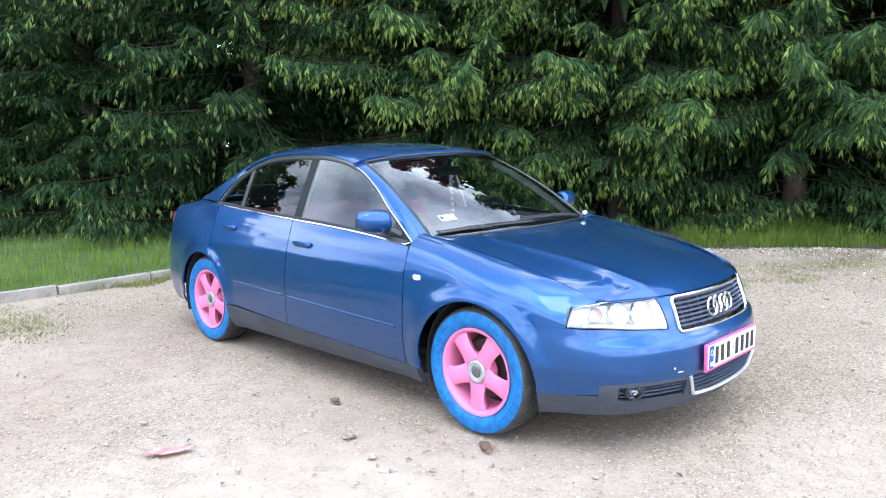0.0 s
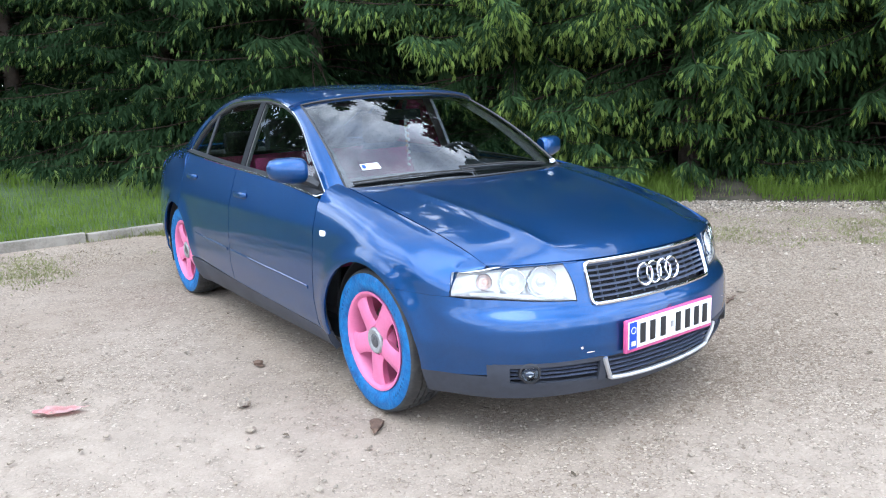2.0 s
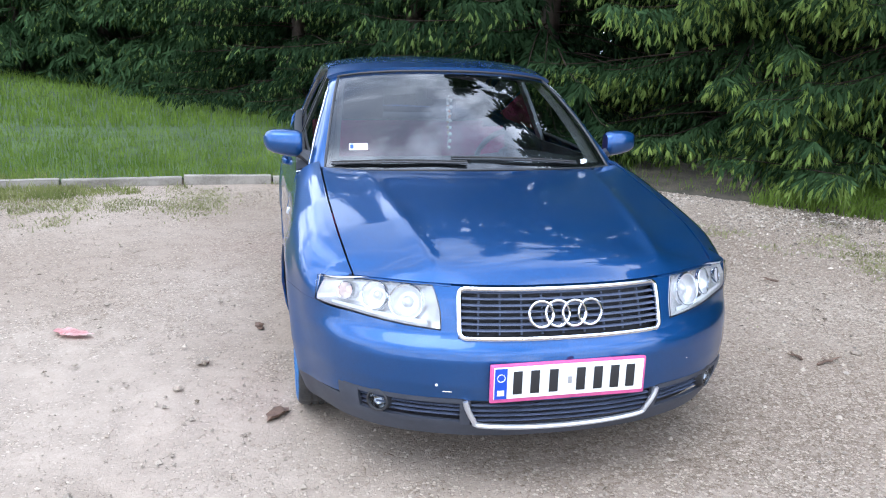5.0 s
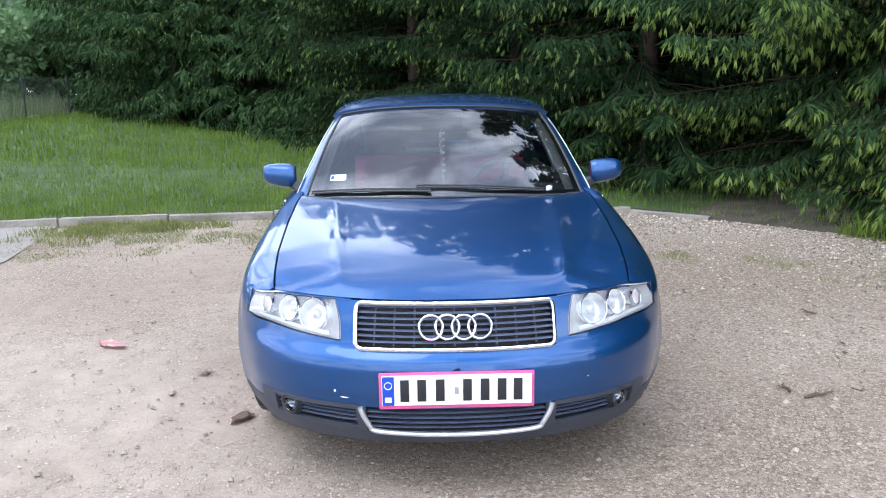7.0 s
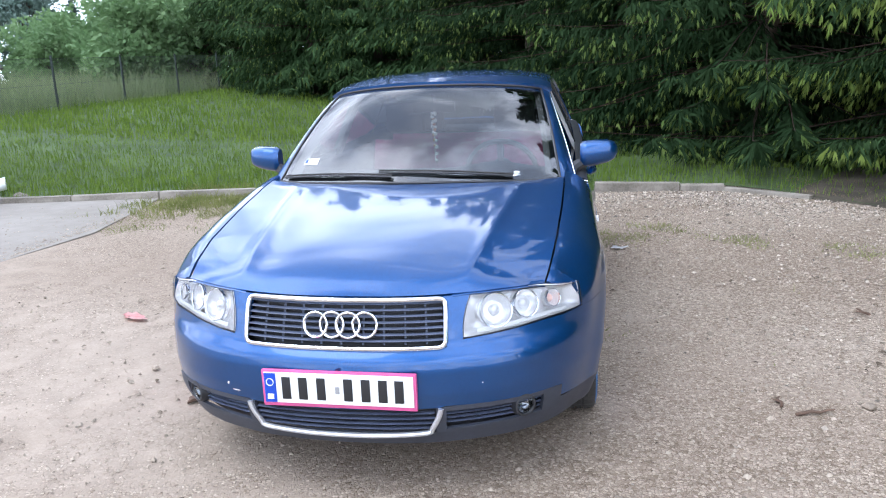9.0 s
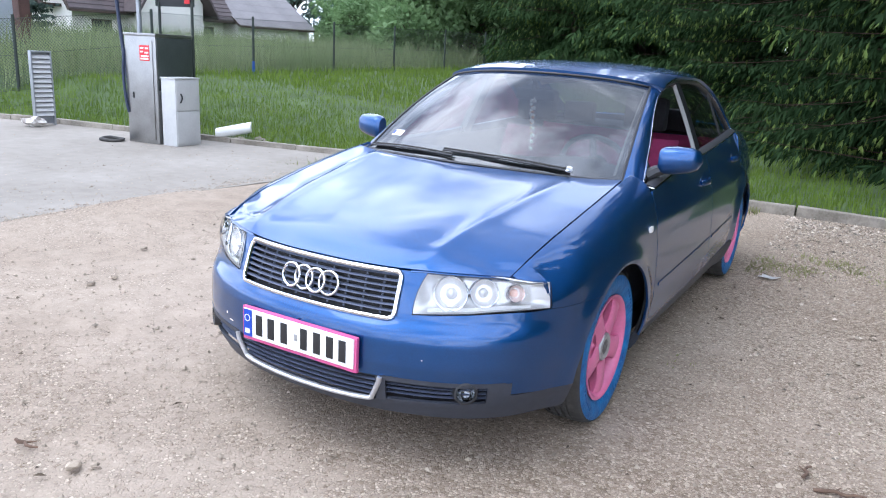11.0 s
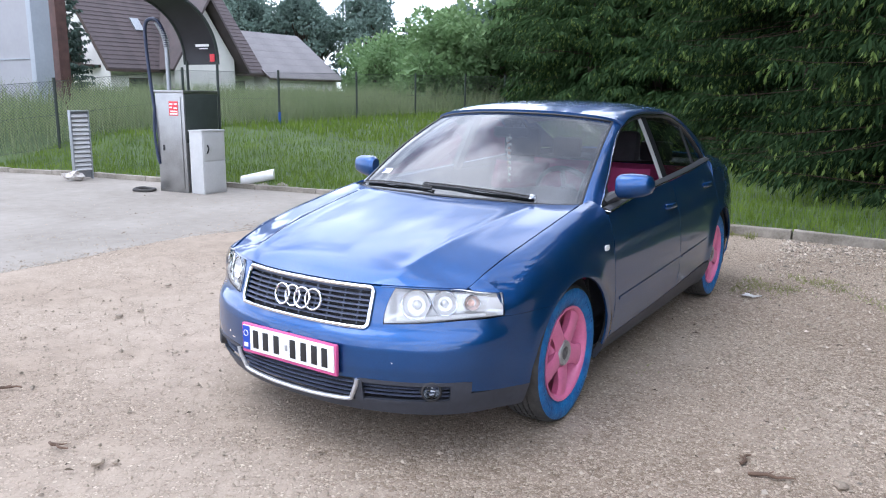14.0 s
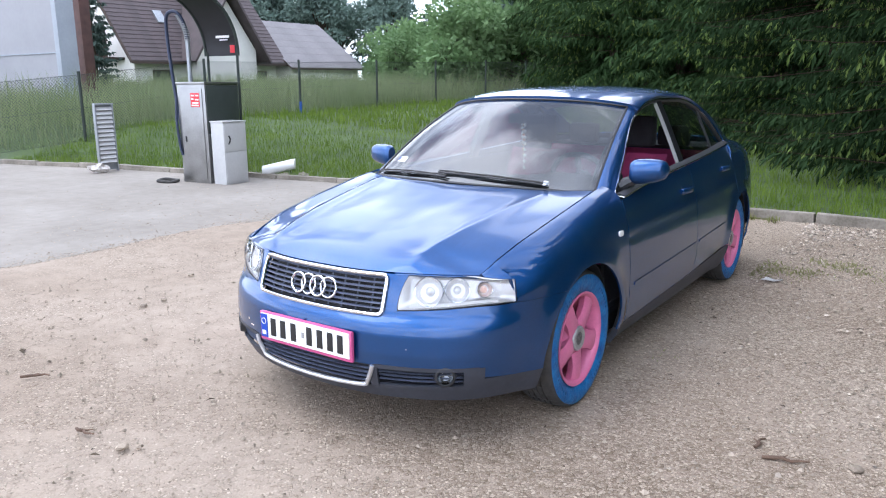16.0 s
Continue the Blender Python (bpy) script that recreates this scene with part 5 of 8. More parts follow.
# back window, boot lid, tail
bm = bmesh.new()
P = []
for a in np.linspace(-1, 1, 21):
    b = abs(a)
    top = roof_pt(1.0, 1 - (1 - T0) * b)
    low = np.array([0.605 * b, 4.03 - 0.08 * b * b, 1.032 - 0.014 * b * b])
    row = [(top * (1 - v) + low * v + np.array([0, 0.3, 0.6]) * 0.02 * 4 * v * (1 - v)) * np.array([math.copysign(1, a), 1, 1]) for v in np.linspace(0, 1, 10)]
    P.append(row)
sheet(bm, P, 0.006, True, back_index=1)
bw = part("back_window", bm, [M["glass_rear"], M["clear"]], car)
bw.visible_shadow = False
bm = bmesh.new()
P = []
for a in np.linspace(-1, 1, 21):
    b = abs(a)
    row = []
    for v in np.linspace(0, 1, 10):
        y = 4.035 - 0.08 * b * b + (4.37 - 0.09 * b * b - 4.035 + 0.08 * b * b) * v
        row.append((0.605 * a, y, 1.036 - 0.075 * v - 0.014 * b * b))
    P.append(row)
sheet(bm, P, 0.012)
part("boot_lid", bm, M["paint"], car)
bm = bmesh.new()
for sx in (1, -1):
    u, v = np.meshgrid(np.linspace(0, 1, 26), np.linspace(0, 1, 14), indexing="ij")
    s = s_of_y(4.30) + (PS[-1] - s_of_y(4.30)) * u
    cols = []
    for si in np.linspace(float(s_of_y(4.295)), PS[-1], 26):
        low = S(np.full(10, si), np.linspace(0.30, 0.85, 10))
        p0 = low[-1]
        px, py = p0[0], p0[1]
        p3 = np.array([min(px * 0.93, 0.606), min(py - 0.05, 4.345), 0.962])
        p1 = p0 + np.array([-0.005, -0.005, 0.085])
        t = np.linspace(0, 1, 9)[1:, None]
        cols.append(np.vstack([low, (1 - t) ** 2 * p0 + 2 * (1 - t) * t * p1 + t * t * p3]))
    sheet(bm, mirror(cols, sx), 0.012, sx < 0)
    sheet(bm, mirror(S(s_of_y(3.945) + (s_of_y(4.31) - s_of_y(3.945)) * u, 0.24 + 0.085 * v), sx), 0.012, sx < 0)
part("tail_panel", bm, M["paint"], car)
for sx in (1, -1):
    bm = bmesh.new()
    u, v = np.meshgrid(np.linspace(0, 1, 14), np.linspace(0, 1, 8), indexing="ij")
    s = s_of_y(4.365) + (PS[-1] - 0.40 - s_of_y(4.365)) * u
    sheet(bm, mirror(S(s, 0.76 + 0.15 * v, 0.008), sx), 0.01, sx < 0)
    part("tail_lamp", bm, mat("red_lamp", (0.35, 0.01, 0.012), 0.15, var=0.1) if sx > 0 else bpy.data.materials["red_lamp"], car, "red tail lamp")

# wipers
for ends in (((-0.96, 0.035), (-0.55, 0.050), (-0.10, 0.040)), ((0.70, 0.030), (0.28, 0.062), (-0.20, 0.075))):
    pts = [tuple(ws_pt(a, v) + np.array([0, -0.014, 0.008])) for a, v in ends]
    bm = bmesh.new()
    tube(bm, spline(pts, 14), 0.0052, 6)
    wp = part("wiper", fix(bm), M["black_plastic"], car)
    bm = bmesh.new()
    tube(bm, [tuple(np.array(p) + np.array([0, 0.010, 0.008])) for p in spline(pts, 14)], 0.0042, 5)
    part("wiper_blade", fix(bm), M["rubber"], wp)
bm = bmesh.new()
P = np.array([[np.array([0.69 * a, 1.105 + 0.17 * a * a + 0.075 * v, 0.925 - 0.004 * a * a - 0.02 * math.sin(v * math.pi) + 0.006 * v]) for v in np.linspace(0, 1, 5)] for a in np.linspace(-1, 1, 25)])
sheet(bm, P, 0.01)
part("wiper_trough", bm, M["black_plastic"], car)


def build_wheel(wy, sx, toe=0.0):
    w = new("wheel")
    w.parent = car
    w.matrix_basis = pose(-sx * (0.010 if wy < 2 else 0.036), wy, 0.316, 0, 0, 0)
    w["label"] = "pink five-spoke wheel with blue-painted tyre sidewall"
    bm = bmesh.new()
    prof = [(0.695, 0.222), (0.672, 0.248), (0.665, 0.280), (0.674, 0.304), (0.698, 0.3135)]
    for g in (0.722, 0.750, 0.778, 0.806):
        prof += [(g - 0.005, 0.3160), (g - 0.0045, 0.3085), (g + 0.0045, 0.3085), (g + 0.005, 0.3160)]
    prof += [(0.830, 0.3135), (0.846, 0.3085), (0.853, 0.303), (0.857, 0.2965), (0.861, 0.285), (0.864, 0.268), (0.862, 0.248), (0.855, 0.230), (0.846, 0.216), (0.838, 0.208)]
    n = 144
    rings = lathe(bm, prof, "x", n, (0, 0, 0), sx)
    for i, (a, r) in enumerate(prof):       # sipes across the shoulders
        if r > 0.312:
            for k in range(n):
                if k % 4 == 0:
                    v = rings[i][k]
                    v.co.y *= 0.977; v.co.z *= 0.977
    fix(bm)
    for f in bm.faces:
        c = f.calc_center_median()
        if c.x * sx > 0.835 and math.hypot(c.y, c.z) < 0.2975:
            f.material_index = 1
    tyre = part("tyre", bm, [M["rubber"], M["tyre_blue"]], w, "worn tyre with roughly blue-painted sidewall", 50)
    for a0, n in ((0.35, 7), (2.1, 5), (3.5, 7), (5.2, 5)):     # worn moulded marks on the sidewall
        bm = bmesh.new()
        for k in range(n):
            a = a0 + k * 0.085
            P = [[((0.8655 - 30 * (r - 0.262) ** 2) * sx, r * math.cos(a + q), r * math.sin(a + q)) for r in (0.250, 0.262, 0.274)] for q in (0.0, 0.018, 0.036)]
            sheet(bm, P, 0.004, sx > 0)
        part("sidewall_mark", fix(bm), M["tyre_worn"], tyre)
    # rim: barrel, lip, spokes
    rim = bmesh.new()
    lathe(rim, [(0.838, 0.208), (0.850, 0.2165), (0.855, 0.2165), (0.856, 0.211), (0.850, 0.202), (0.840, 0.194), (0.815, 0.188), (0.780, 0.185), (0.70, 0.18)], "x", 80, (0, 0, 0), sx)
    lathe(rim, [(0.838, 0.0), (0.838, 0.052), (0.836, 0.062), (0.832, 0.080), (0.818, 0.088), (0.79, 0.090)], "x", 60, (0, 0, 0), sx)
    for k in range(5):
        a0 = 2 * math.pi * k / 5 - math.pi / 2
        P = np.zeros((12, 9, 3))
        for i, r in enumerate(np.linspace(0.058, 0.198, 12)):
            hw = np.interp(r, [0.058, 0.085, 0.11, 0.15, 0.178, 0.198], [0.052, 0.046, 0.043, 0.045, 0.050, 0.060])
            for j, q in enumerate(np.linspace(-1, 1, 9)):
                c, t = r, q * hw
                xx = 0.842 - 0.010 * abs(q) ** 3 + 0.006 * math.sin((r - 0.058) / 0.14 * math.pi)
                P[i, j] = (xx * sx, c * math.cos(a0) - t * math.sin(a0), c * math.sin(a0) + t * math.cos(a0))
        sheet(rim, P, 0.038, sx < 0)
    part("rim", fix(rim), M["rim_pink"], w, "pink sprayed five-spoke rim", 50)
    bm = bmesh.new()
    lathe(bm, [(0.846, 0.0), (0.8465, 0.022), (0.8435, 0.031), (0.848, 0.042), (0.849, 0.050), (0.845, 0.056), (0.834, 0.059)], "x", 40, (0, 0, 0), sx)
    cap = part("hub_cap", fix(bm), M["hub_grey"], w, "worn grey centre cap")
    bm = bmesh.new()
    lathe(bm, [(0.8475, 0.0), (0.8490, 0.010), (0.8478, 0.022), (0.8450, 0.030)], "x", 36, (0, 0, 0), sx)
    part("cap_emblem", fix(bm), M["emblem"], cap, "dull dark grey emblem disc")
    bm = bmesh.new()
    lathe(bm, [(0.770, 0.0), (0.770, 0.07), (0.758, 0.075), (0.758, 0.144), (0.735, 0.144)], "x", 40, (0, 0, 0), sx)
    part("brake_disc", fix(bm), M["brake"], w)
    bm = bmesh.new()
    lathe(bm, [(0.70, 0.0), (0.70, 0.182)], "x", 40, (0, 0, 0), sx)
    part("wheel_back", fix(bm), M["dark"], w)
    return w


for wy in (0.92, 3.57):
    for sx in (1, -1):
        build_wheel(wy, sx)

# ---- inside the car ----
bm = bmesh.new()
P = []
for a in np.linspace(-1, 1, 21):
    row = []
    for y, z in ((1.30, 0.905), (1.50, 0.925), (1.68, 0.930), (1.78, 0.915), (1.83, 0.87), (1.84, 0.76), (1.80, 0.62)):
        row.append((0.70 * a, y - 0.02 * a * a, z + (0.035 * math.exp(-((0.70 * a - 0.36) / 0.16) ** 2) if 1.6 < y < 1.8 else 0)))
    P.append(row)
sheet(bm, P, 0.02)
dash = part("dashboard", bm, M["dash"], car)
bm = bmesh.new()
box(bm, -0.74, 0.74, 1.34, 3.45, 0.285, 0.33)
box(bm, -0.12, 0.12, 1.75, 2.75, 0.32, 0.56, 0.03)
part("cabin_floor", bm, M["dash"], car)
# steering wheel
bm = bmesh.new()
R = Matrix.Rotation(radians(-62), 3, "X")
tube(bm, [Vector((0.36, 1.93, 0.885)) + R @ Vector((0.185 * math.cos(a), 0.185 * math.sin(a), 0)) for a in np.linspace(0, 2 * math.pi, 40, endpoint=False)], 0.015, 8, closed=True)
wheel_s = part("steering_wheel", fix(bm), M["dash"], car)
bm = bmesh.new()
for a in (0, math.pi, -math.pi / 2):
    tube(bm, [Vector((0.36, 1.93, 0.885)) + R @ Vector((r * math.cos(a), r * math.sin(a), 0.0 - 0.02 * (1 - r / 0.18))) for r in (0.0, 0.09, 0.18)], 0.018, 6)
bmesh.ops.create_uvsphere(bm, u_segments=14, v_segments=8, radius=0.065, matrix=Matrix.Translation((0.36, 1.93, 0.885)))
part("wheel_hub", fix(bm), M["dash"], wheel_s)


def cushion(bm, x0, x1, pts, depth, bulge=0.02, n=9):
    """A padded slab: centre line pts of (y, z) from below up, depth thick."""
    c = spline(pts, 14)
    P = []
    for a in np.linspace(-1, 1, n):
        P.append([(x0 + (x1 - x0) * (a + 1) / 2, y - bulge * (1 - a ** 4) + 0.035 * abs(a) ** 6, z) for y, z in c])
    sheet(bm, P, depth)


for x in (-0.36, 0.36):
    seat = new("front_seat"); seat.parent = car
    seat["label"] = "front seat with pink cover"
    bm = bmesh.new()
    cushion(bm, x - 0.215, x + 0.215, [(2.52, 0.46), (2.58, 0.68), (2.66, 0.88), (2.71, 0.99)], 0.11)
    part("backrest", bm, M["pink_cloth"], seat, "bright pink cover")
    bm = bmesh.new()
    box(bm, x - 0.25, x + 0.25, 2.05, 2.58, 0.36, 0.52, 0.05)
    part("seat_base", bm, M["pink_cloth"], seat)
    bm = bmesh.new()
    box(bm, x - 0.13, x + 0.13, 2.69, 2.79, 1.03, 1.23, 0.035)
    part("headrest", bm, M["dark_cloth"], seat)
bench = new("rear_bench"); bench.parent = car
bench["label"] = "rear bench with pink cover"
bm = bmesh.new()
cushion(bm, -0.64, 0.64, [(3.32, 0.48), (3.38, 0.72), (3.46, 0.96)], 0.12)
part("backrest", bm, M["pink_cloth"], bench)
bm = bmesh.new()
box(bm, -0.64, 0.64, 2.92, 3.40, 0.36, 0.52, 0.04)
part("seat_base", bm, M["pink_cloth"], bench)
for x in (-0.36, 0.36):
    bm = bmesh.new()
    box(bm, x - 0.12, x + 0.12, 3.47, 3.54, 0.98, 1.13, 0.03)
    part("headrest", bm, M["dark_cloth"], bench)
bm = bmesh.new()
box(bm, -0.62, 0.62, 3.52, 4.02, 0.955, 0.98, 0.01)
part("parcel_shelf", bm, M["dark_cloth"], car)
# pale pillar trims and door cards
for sx in (1, -1):
    bm = bmesh.new()
    zz = np.linspace(0.90, 1.31, 8)
    P = [np.stack([xg(2.49, zz) - 0.035 - 0.0 * w, np.full(8, 2.445 + 0.085 * w), zz], 1) for w in np.linspace(0, 1, 4)]
    sheet(bm, mirror(P, sx), 0.02, sx > 0)
    part("pillar_trim", bm, M["liner"], car)
    bm = bmesh.new()
    yy, zz = np.meshgrid(np.linspace(1.42, 3.42, 20), np.linspace(0.34, 0.93, 8), indexing="ij")
    sheet(bm, mirror(np.stack([0.735 - 0.03 * np.sin((zz - 0.34) * 5), yy, zz], -1), sx), 0.015, sx > 0)
    part("door_card", bm, M["dash"], car)
    bm = bmesh.new()
    P = np.array([[ws_pt(1, v) * (1 - q) + (ws_pt(0.93, v) + np.array([0.0, 0.05, -0.02])) * q + np.array([-0.012, 0.03, -0.01]) for q in np.linspace(0, 1, 3)] for v in np.linspace(0.05, 0.98, 10)])
    sheet(bm, mirror(P, sx), 0.01, sx > 0)
    part("pillar_lining", bm, M["liner"], car)
# rear-view mirror with hanging ornament
bm = bmesh.new()
box(bm, -0.115, 0.115, 1.885, 1.915, 1.205, 1.265, 0.014)
rv = part("rear_view_mirror", bm, M["black_plastic"], car)
bm = bmesh.new()
tube(bm, [(0, 1.90, 1.25), (0, 1.87, 1.31)], 0.012, 8)
part("mirror_stalk", fix(bm), M["black_plastic"], rv)
orn = thing("hanging_ornament", "string of white and red beads hanging from the mirror", "ornament", at=(0.0, 1.87, 1.20))
rng_o = random.Random(4)
for strand, dx in enumerate((-0.006, 0.007, 0.0)):
    bm = bmesh.new()
    L = (0.10, 0.25, 0.17)[strand]
    n = (7, 8, 7)[strand]
    for k in range(n):
        q = k / (n - 1)
        m = Matrix.Translation((dx + rng_o.uniform(-0.004, 0.004), rng_o.uniform(-0.004, 0.004), -L * q))
        bmesh.ops.create_icosphere(bm, subdivisions=1, radius=0.009 + 0.003 * rng_o.random(), matrix=m)
    part("beads", bm, M["bead_red" if strand == 2 else "bead_white"], orn)
bm = bmesh.new()
tube(bm, [(0, 0.02, 0.035), (0, 0, 0.0), (0, 0, -0.25)], 0.0015, 4)
part("cord", fix(bm), M["bead_white"], orn)


# ---- kerb stones ----
def build_kerb():
    kerb = thing("kerb", "weathered grey concrete kerb, edges chipped", "kerb", kind="structure")
    rng = random.Random(5)
    path = np.array(KERB[1:-1])
    shapes = []
    for v in range(4):
        bm = bmesh.new()
        box(bm, -0.49, 0.49, -0.045, 0.045, -0.14, 0.095, 0.010)
        for q in bm.verts:
            q.co += Vector((rng.uniform(-1, 1), rng.uniform(-1, 1), rng.uniform(-1, 1))) * 0.004
        shapes.append(bm)
    meshes = []
    for bm in shapes:
        me = bpy.data.meshes.new("kerb_stone")
        bm.to_mesh(me); bm.free()
        me.materials.append(M["kerb"])
        meshes.append(me)
    for a, b in zip(path, path[1:]):
        L = np.linalg.norm(b - a)
        n = max(1, round(L / 1.0))
        ang = math.degrees(math.atan2(b[1] - a[1], b[0] - a[0]))
        for k in range(n):
            c = a + (b - a) * (k + 0.5) / n
            o = new("kerb_stone", rng.choice(meshes))
            o.parent = kerb
            o.matrix_basis = pose(c[0], c[1], rng.uniform(-0.012, 0.008) - 0.10 * float(smoothstep(2.2, 3.9, c[0])) - 0.03 * float(smoothstep(1.6, 2.4, c[0])), rng.uniform(-1.5, 1.5), rng.uniform(-0.8, 0.8), ang + rng.uniform(-0.8, 0.8)) @ Matrix.Diagonal((L / n, 1, 1, 1))


build_kerb()


# ---- vacuum station of the car wash ----
def vacuum_station():
    t = thing("vacuum_station", "brushed-steel coin vacuum station with dark curved canopy and hose", "vacuum cleaner", at=(-7.16, 5.15, 0.018), turn=8)
    bm = bmesh.new()
    box(bm, -0.27, 0.27, -0.34, 0.34, 0.0, 1.42, 0.008)
    part("cabinet", bm, M["steel"], t, "brushed steel cabinet")
    bm = bmesh.new()
    box(bm, -0.282, 0.282, -0.352, 0.352, 1.42, 1.455, 0.006)
    part("lid", bm, M["steel"], t)
    bm = bmesh.new()
    box(bm, -0.215, 0.215, -0.352, -0.340, 0.06, 1.36, 0.005)
    door = part("cabinet_door", bm, M["steel"], t)
    bm = bmesh.new()
    box(bm, -0.15, -0.13, -0.362, -0.352, 0.60, 0.68, 0.003)
    part("door_lock", bm, M["dark"], door)
    bm = bmesh.new()
    box(bm, 0.271, 0.280, -0.32, 0.33, 0.72, 1.40, 0.004)
    part("side_panel", bm, M["dark_panel"], t, "dark side panel")
    bm = bmesh.new()
    box(bm, 0.0, 0.17, -0.3555, -0.3525, 1.10, 1.30, 0.001)
    sign = part("price_sticker", bm, M["red_sign"], t, "red sticker with white print")
    bm = bmesh.new()
    for z, a, b in ((1.262, 0.015, 0.075), (1.262, 0.10, 0.155), (1.215, 0.015, 0.06), (1.205, 0.09, 0.155), (1.16, 0.03, 0.155), (1.125, 0.015, 0.155)):
        box(bm, a, b, -0.3575, -0.3550, z - 0.010, z + 0.010)
    part("sticker_print", bm, M["white"], sign)
    # riser with spring and hose
    bm = bmesh.new()
    tube(bm, [(-0.20, -0.13, 1.45), (-0.20, -0.13, 2.06)], 0.032, 12)
    part("riser_pipe", fix(bm), M["galv"], t)
    bm = bmesh.new()
    hel = [(-0.20 - 0.16 * q * q + 0.040 * math.cos(a), -0.13 + 0.040 * math.sin(a), 2.04 + 0.38 * q - 0.02 * q * q) for q, a in ((i / 150, i / 150 * 2 * math.pi * 15) for i in range(151))]
    tube(bm, hel, 0.008, 5)
    part("spring", fix(bm), M["galv"], t)
    bm = bmesh.new()
    hose = spline([(-0.20, -0.13, 2.04), (-0.24, -0.13, 2.25), (-0.33, -0.14, 2.42), (-0.46, -0.15, 2.46), (-0.56, -0.16, 2.38), (-0.57, -0.16, 2.1), (-0.52, -0.17, 1.6), (-0.45, -0.18, 1.1), (-0.38, -0.20, 0.75), (-0.31, -0.28, 0.55)], 70)
    tube(bm, hose, 0.026, 10)
    part("hose", fix(bm), M["hose"], t, "dark blue suction hose")
    bm = bmesh.new()
    hose2 = spline([(-0.29, -0.34, 1.25), (-0.30, -0.36, 0.9), (-0.27, -0.36, 0.55), (-0.24, -0.35, 0.40)], 30)
    tube(bm, hose2, 0.020, 8)
    part("hose_loop", fix(bm), M["hose"], t)
    # canopy curving forward over the user, on two poles behind
    sec = spline([(0.46, 1.84), (0.45, 2.02), (0.38, 2.24), (0.22, 2.46), (-0.02, 2.63), (-0.32, 2.74), (-0.66, 2.80)], 24)
    P = [[(x, y, z) for x in np.linspace(-0.44, 0.21, 5)] for y, z in sec]
    bm = bmesh.new()
    sheet(bm, P, 0.035, True)
    can = part("canopy", bm, M["canopy"], t, "dark curved sheet canopy")
    for x in (-0.44, 0.21):
        bm = bmesh.new()
        tube(bm, [(x, y, z) for y, z in sec], 0.022, 8)
        part("canopy_edge", fix(bm), M["post"], can)
    bm = bmesh.new()
    box(bm, -0.46, 0.23, -0.69, -0.65, 2.775, 2.815, 0.004)
    part("canopy_lip", bm, M["cabinet_white"], can)
    for z, x0, x1, h in ((2.115, -0.14, 0.12, 0.018), (2.070, -0.08, 0.08, 0.008)):
        bm = bmesh.new()
        yy = float(np.interp(z, sec[:, 1], sec[:, 0])) - 0.045
        box(bm, x0, x1, yy, yy + 0.006, z - h, z + h)
        part("sign_bar", bm, M["white"], can)
    bm = bmesh.new()
    box(bm, 0.11, 0.20, 0.400, 0.407, 1.88, 1.99, 0.002)
    part("warning_label", bm, M["red_sign"], can)
    for x in (-0.40, 0.19):
        bm = bmesh.new()
        tube(bm, [(x, 0.46, 0.0), (x, 0.46, 1.90)], 0.020, 10)
        part("pole", fix(bm), M["post"], can)
    return t


vacuum_station()


def meter_cabinet():
    t = thing("meter_cabinet", "pale grey metal meter cabinet on the concrete pad", "cabinet", at=(-6.68, 5.09, 0.018), turn=3)
    bm = bmesh.new()
    box(bm, -0.13, 0.13, -0.21, 0.21, 0.0, 0.885, 0.006)
    part("body", bm, M["cabinet_white"], t)
    bm = bmesh.new()
    box(bm, -0.14, 0.14, -0.22, 0.22, 0.885, 0.905, 0.005)
    part("cap", bm, M["cabinet_white"], t)
    for z0, z1 in ((0.03, 0.46), (0.475, 0.87)):
        bm = bmesh.new()
        box(bm, 0.131, 0.141, -0.195, 0.195, z0, z1, 0.004)
        d = part("door", bm, M["cabinet_white"], t)
        if z0 > 0.3:
            bm = bmesh.new()
            tube(bm, spline([(0.145, -0.14, 0.58), (0.168, -0.135, 0.62), (0.168, -0.13, 0.66), (0.145, -0.13, 0.70)], 10), 0.010, 8)
            part("handle", fix(bm), M["dark"], d)


meter_cabinet()


def louvre_panel():
    t = thing("louvred_panel", "pale metal mat-drying rack with horizontal slats", "rack", at=(-9.66, 4.95, 0.018), turn=80)
    t.matrix_basis = t.matrix_basis @ Matrix.Diagonal((0.80, 1, 1, 1))
    bm = bmesh.new()
    box(bm, -0.19, -0.165, -0.05, 0.05, 0, 1.12, 0.004)
    box(bm, 0.165, 0.19, -0.05, 0.05, 0, 1.12, 0.004)
    box(bm, -0.165, 0.165, -0.05, 0.05, 1.095, 1.12, 0.003)
    box(bm, -0.165, 0.165, 0.03, 0.05, 0.02, 1.095)
    part("frame", bm, M["galv"], t)
    for k in range(13):
        bm = bmesh.new()
        box(bm, -0.165, 0.165, -0.006, 0.006, -0.032, 0.032)
        bmesh.ops.rotate(bm, verts=bm.verts, matrix=Matrix.Rotation(radians(-35), 3, "X"))
        bmesh.ops.translate(bm, verts=bm.verts, vec=(0, -0.02, 0.17 + k * 0.072))
        part("slat", bm, M["cabinet_white"], t)


louvre_panel()


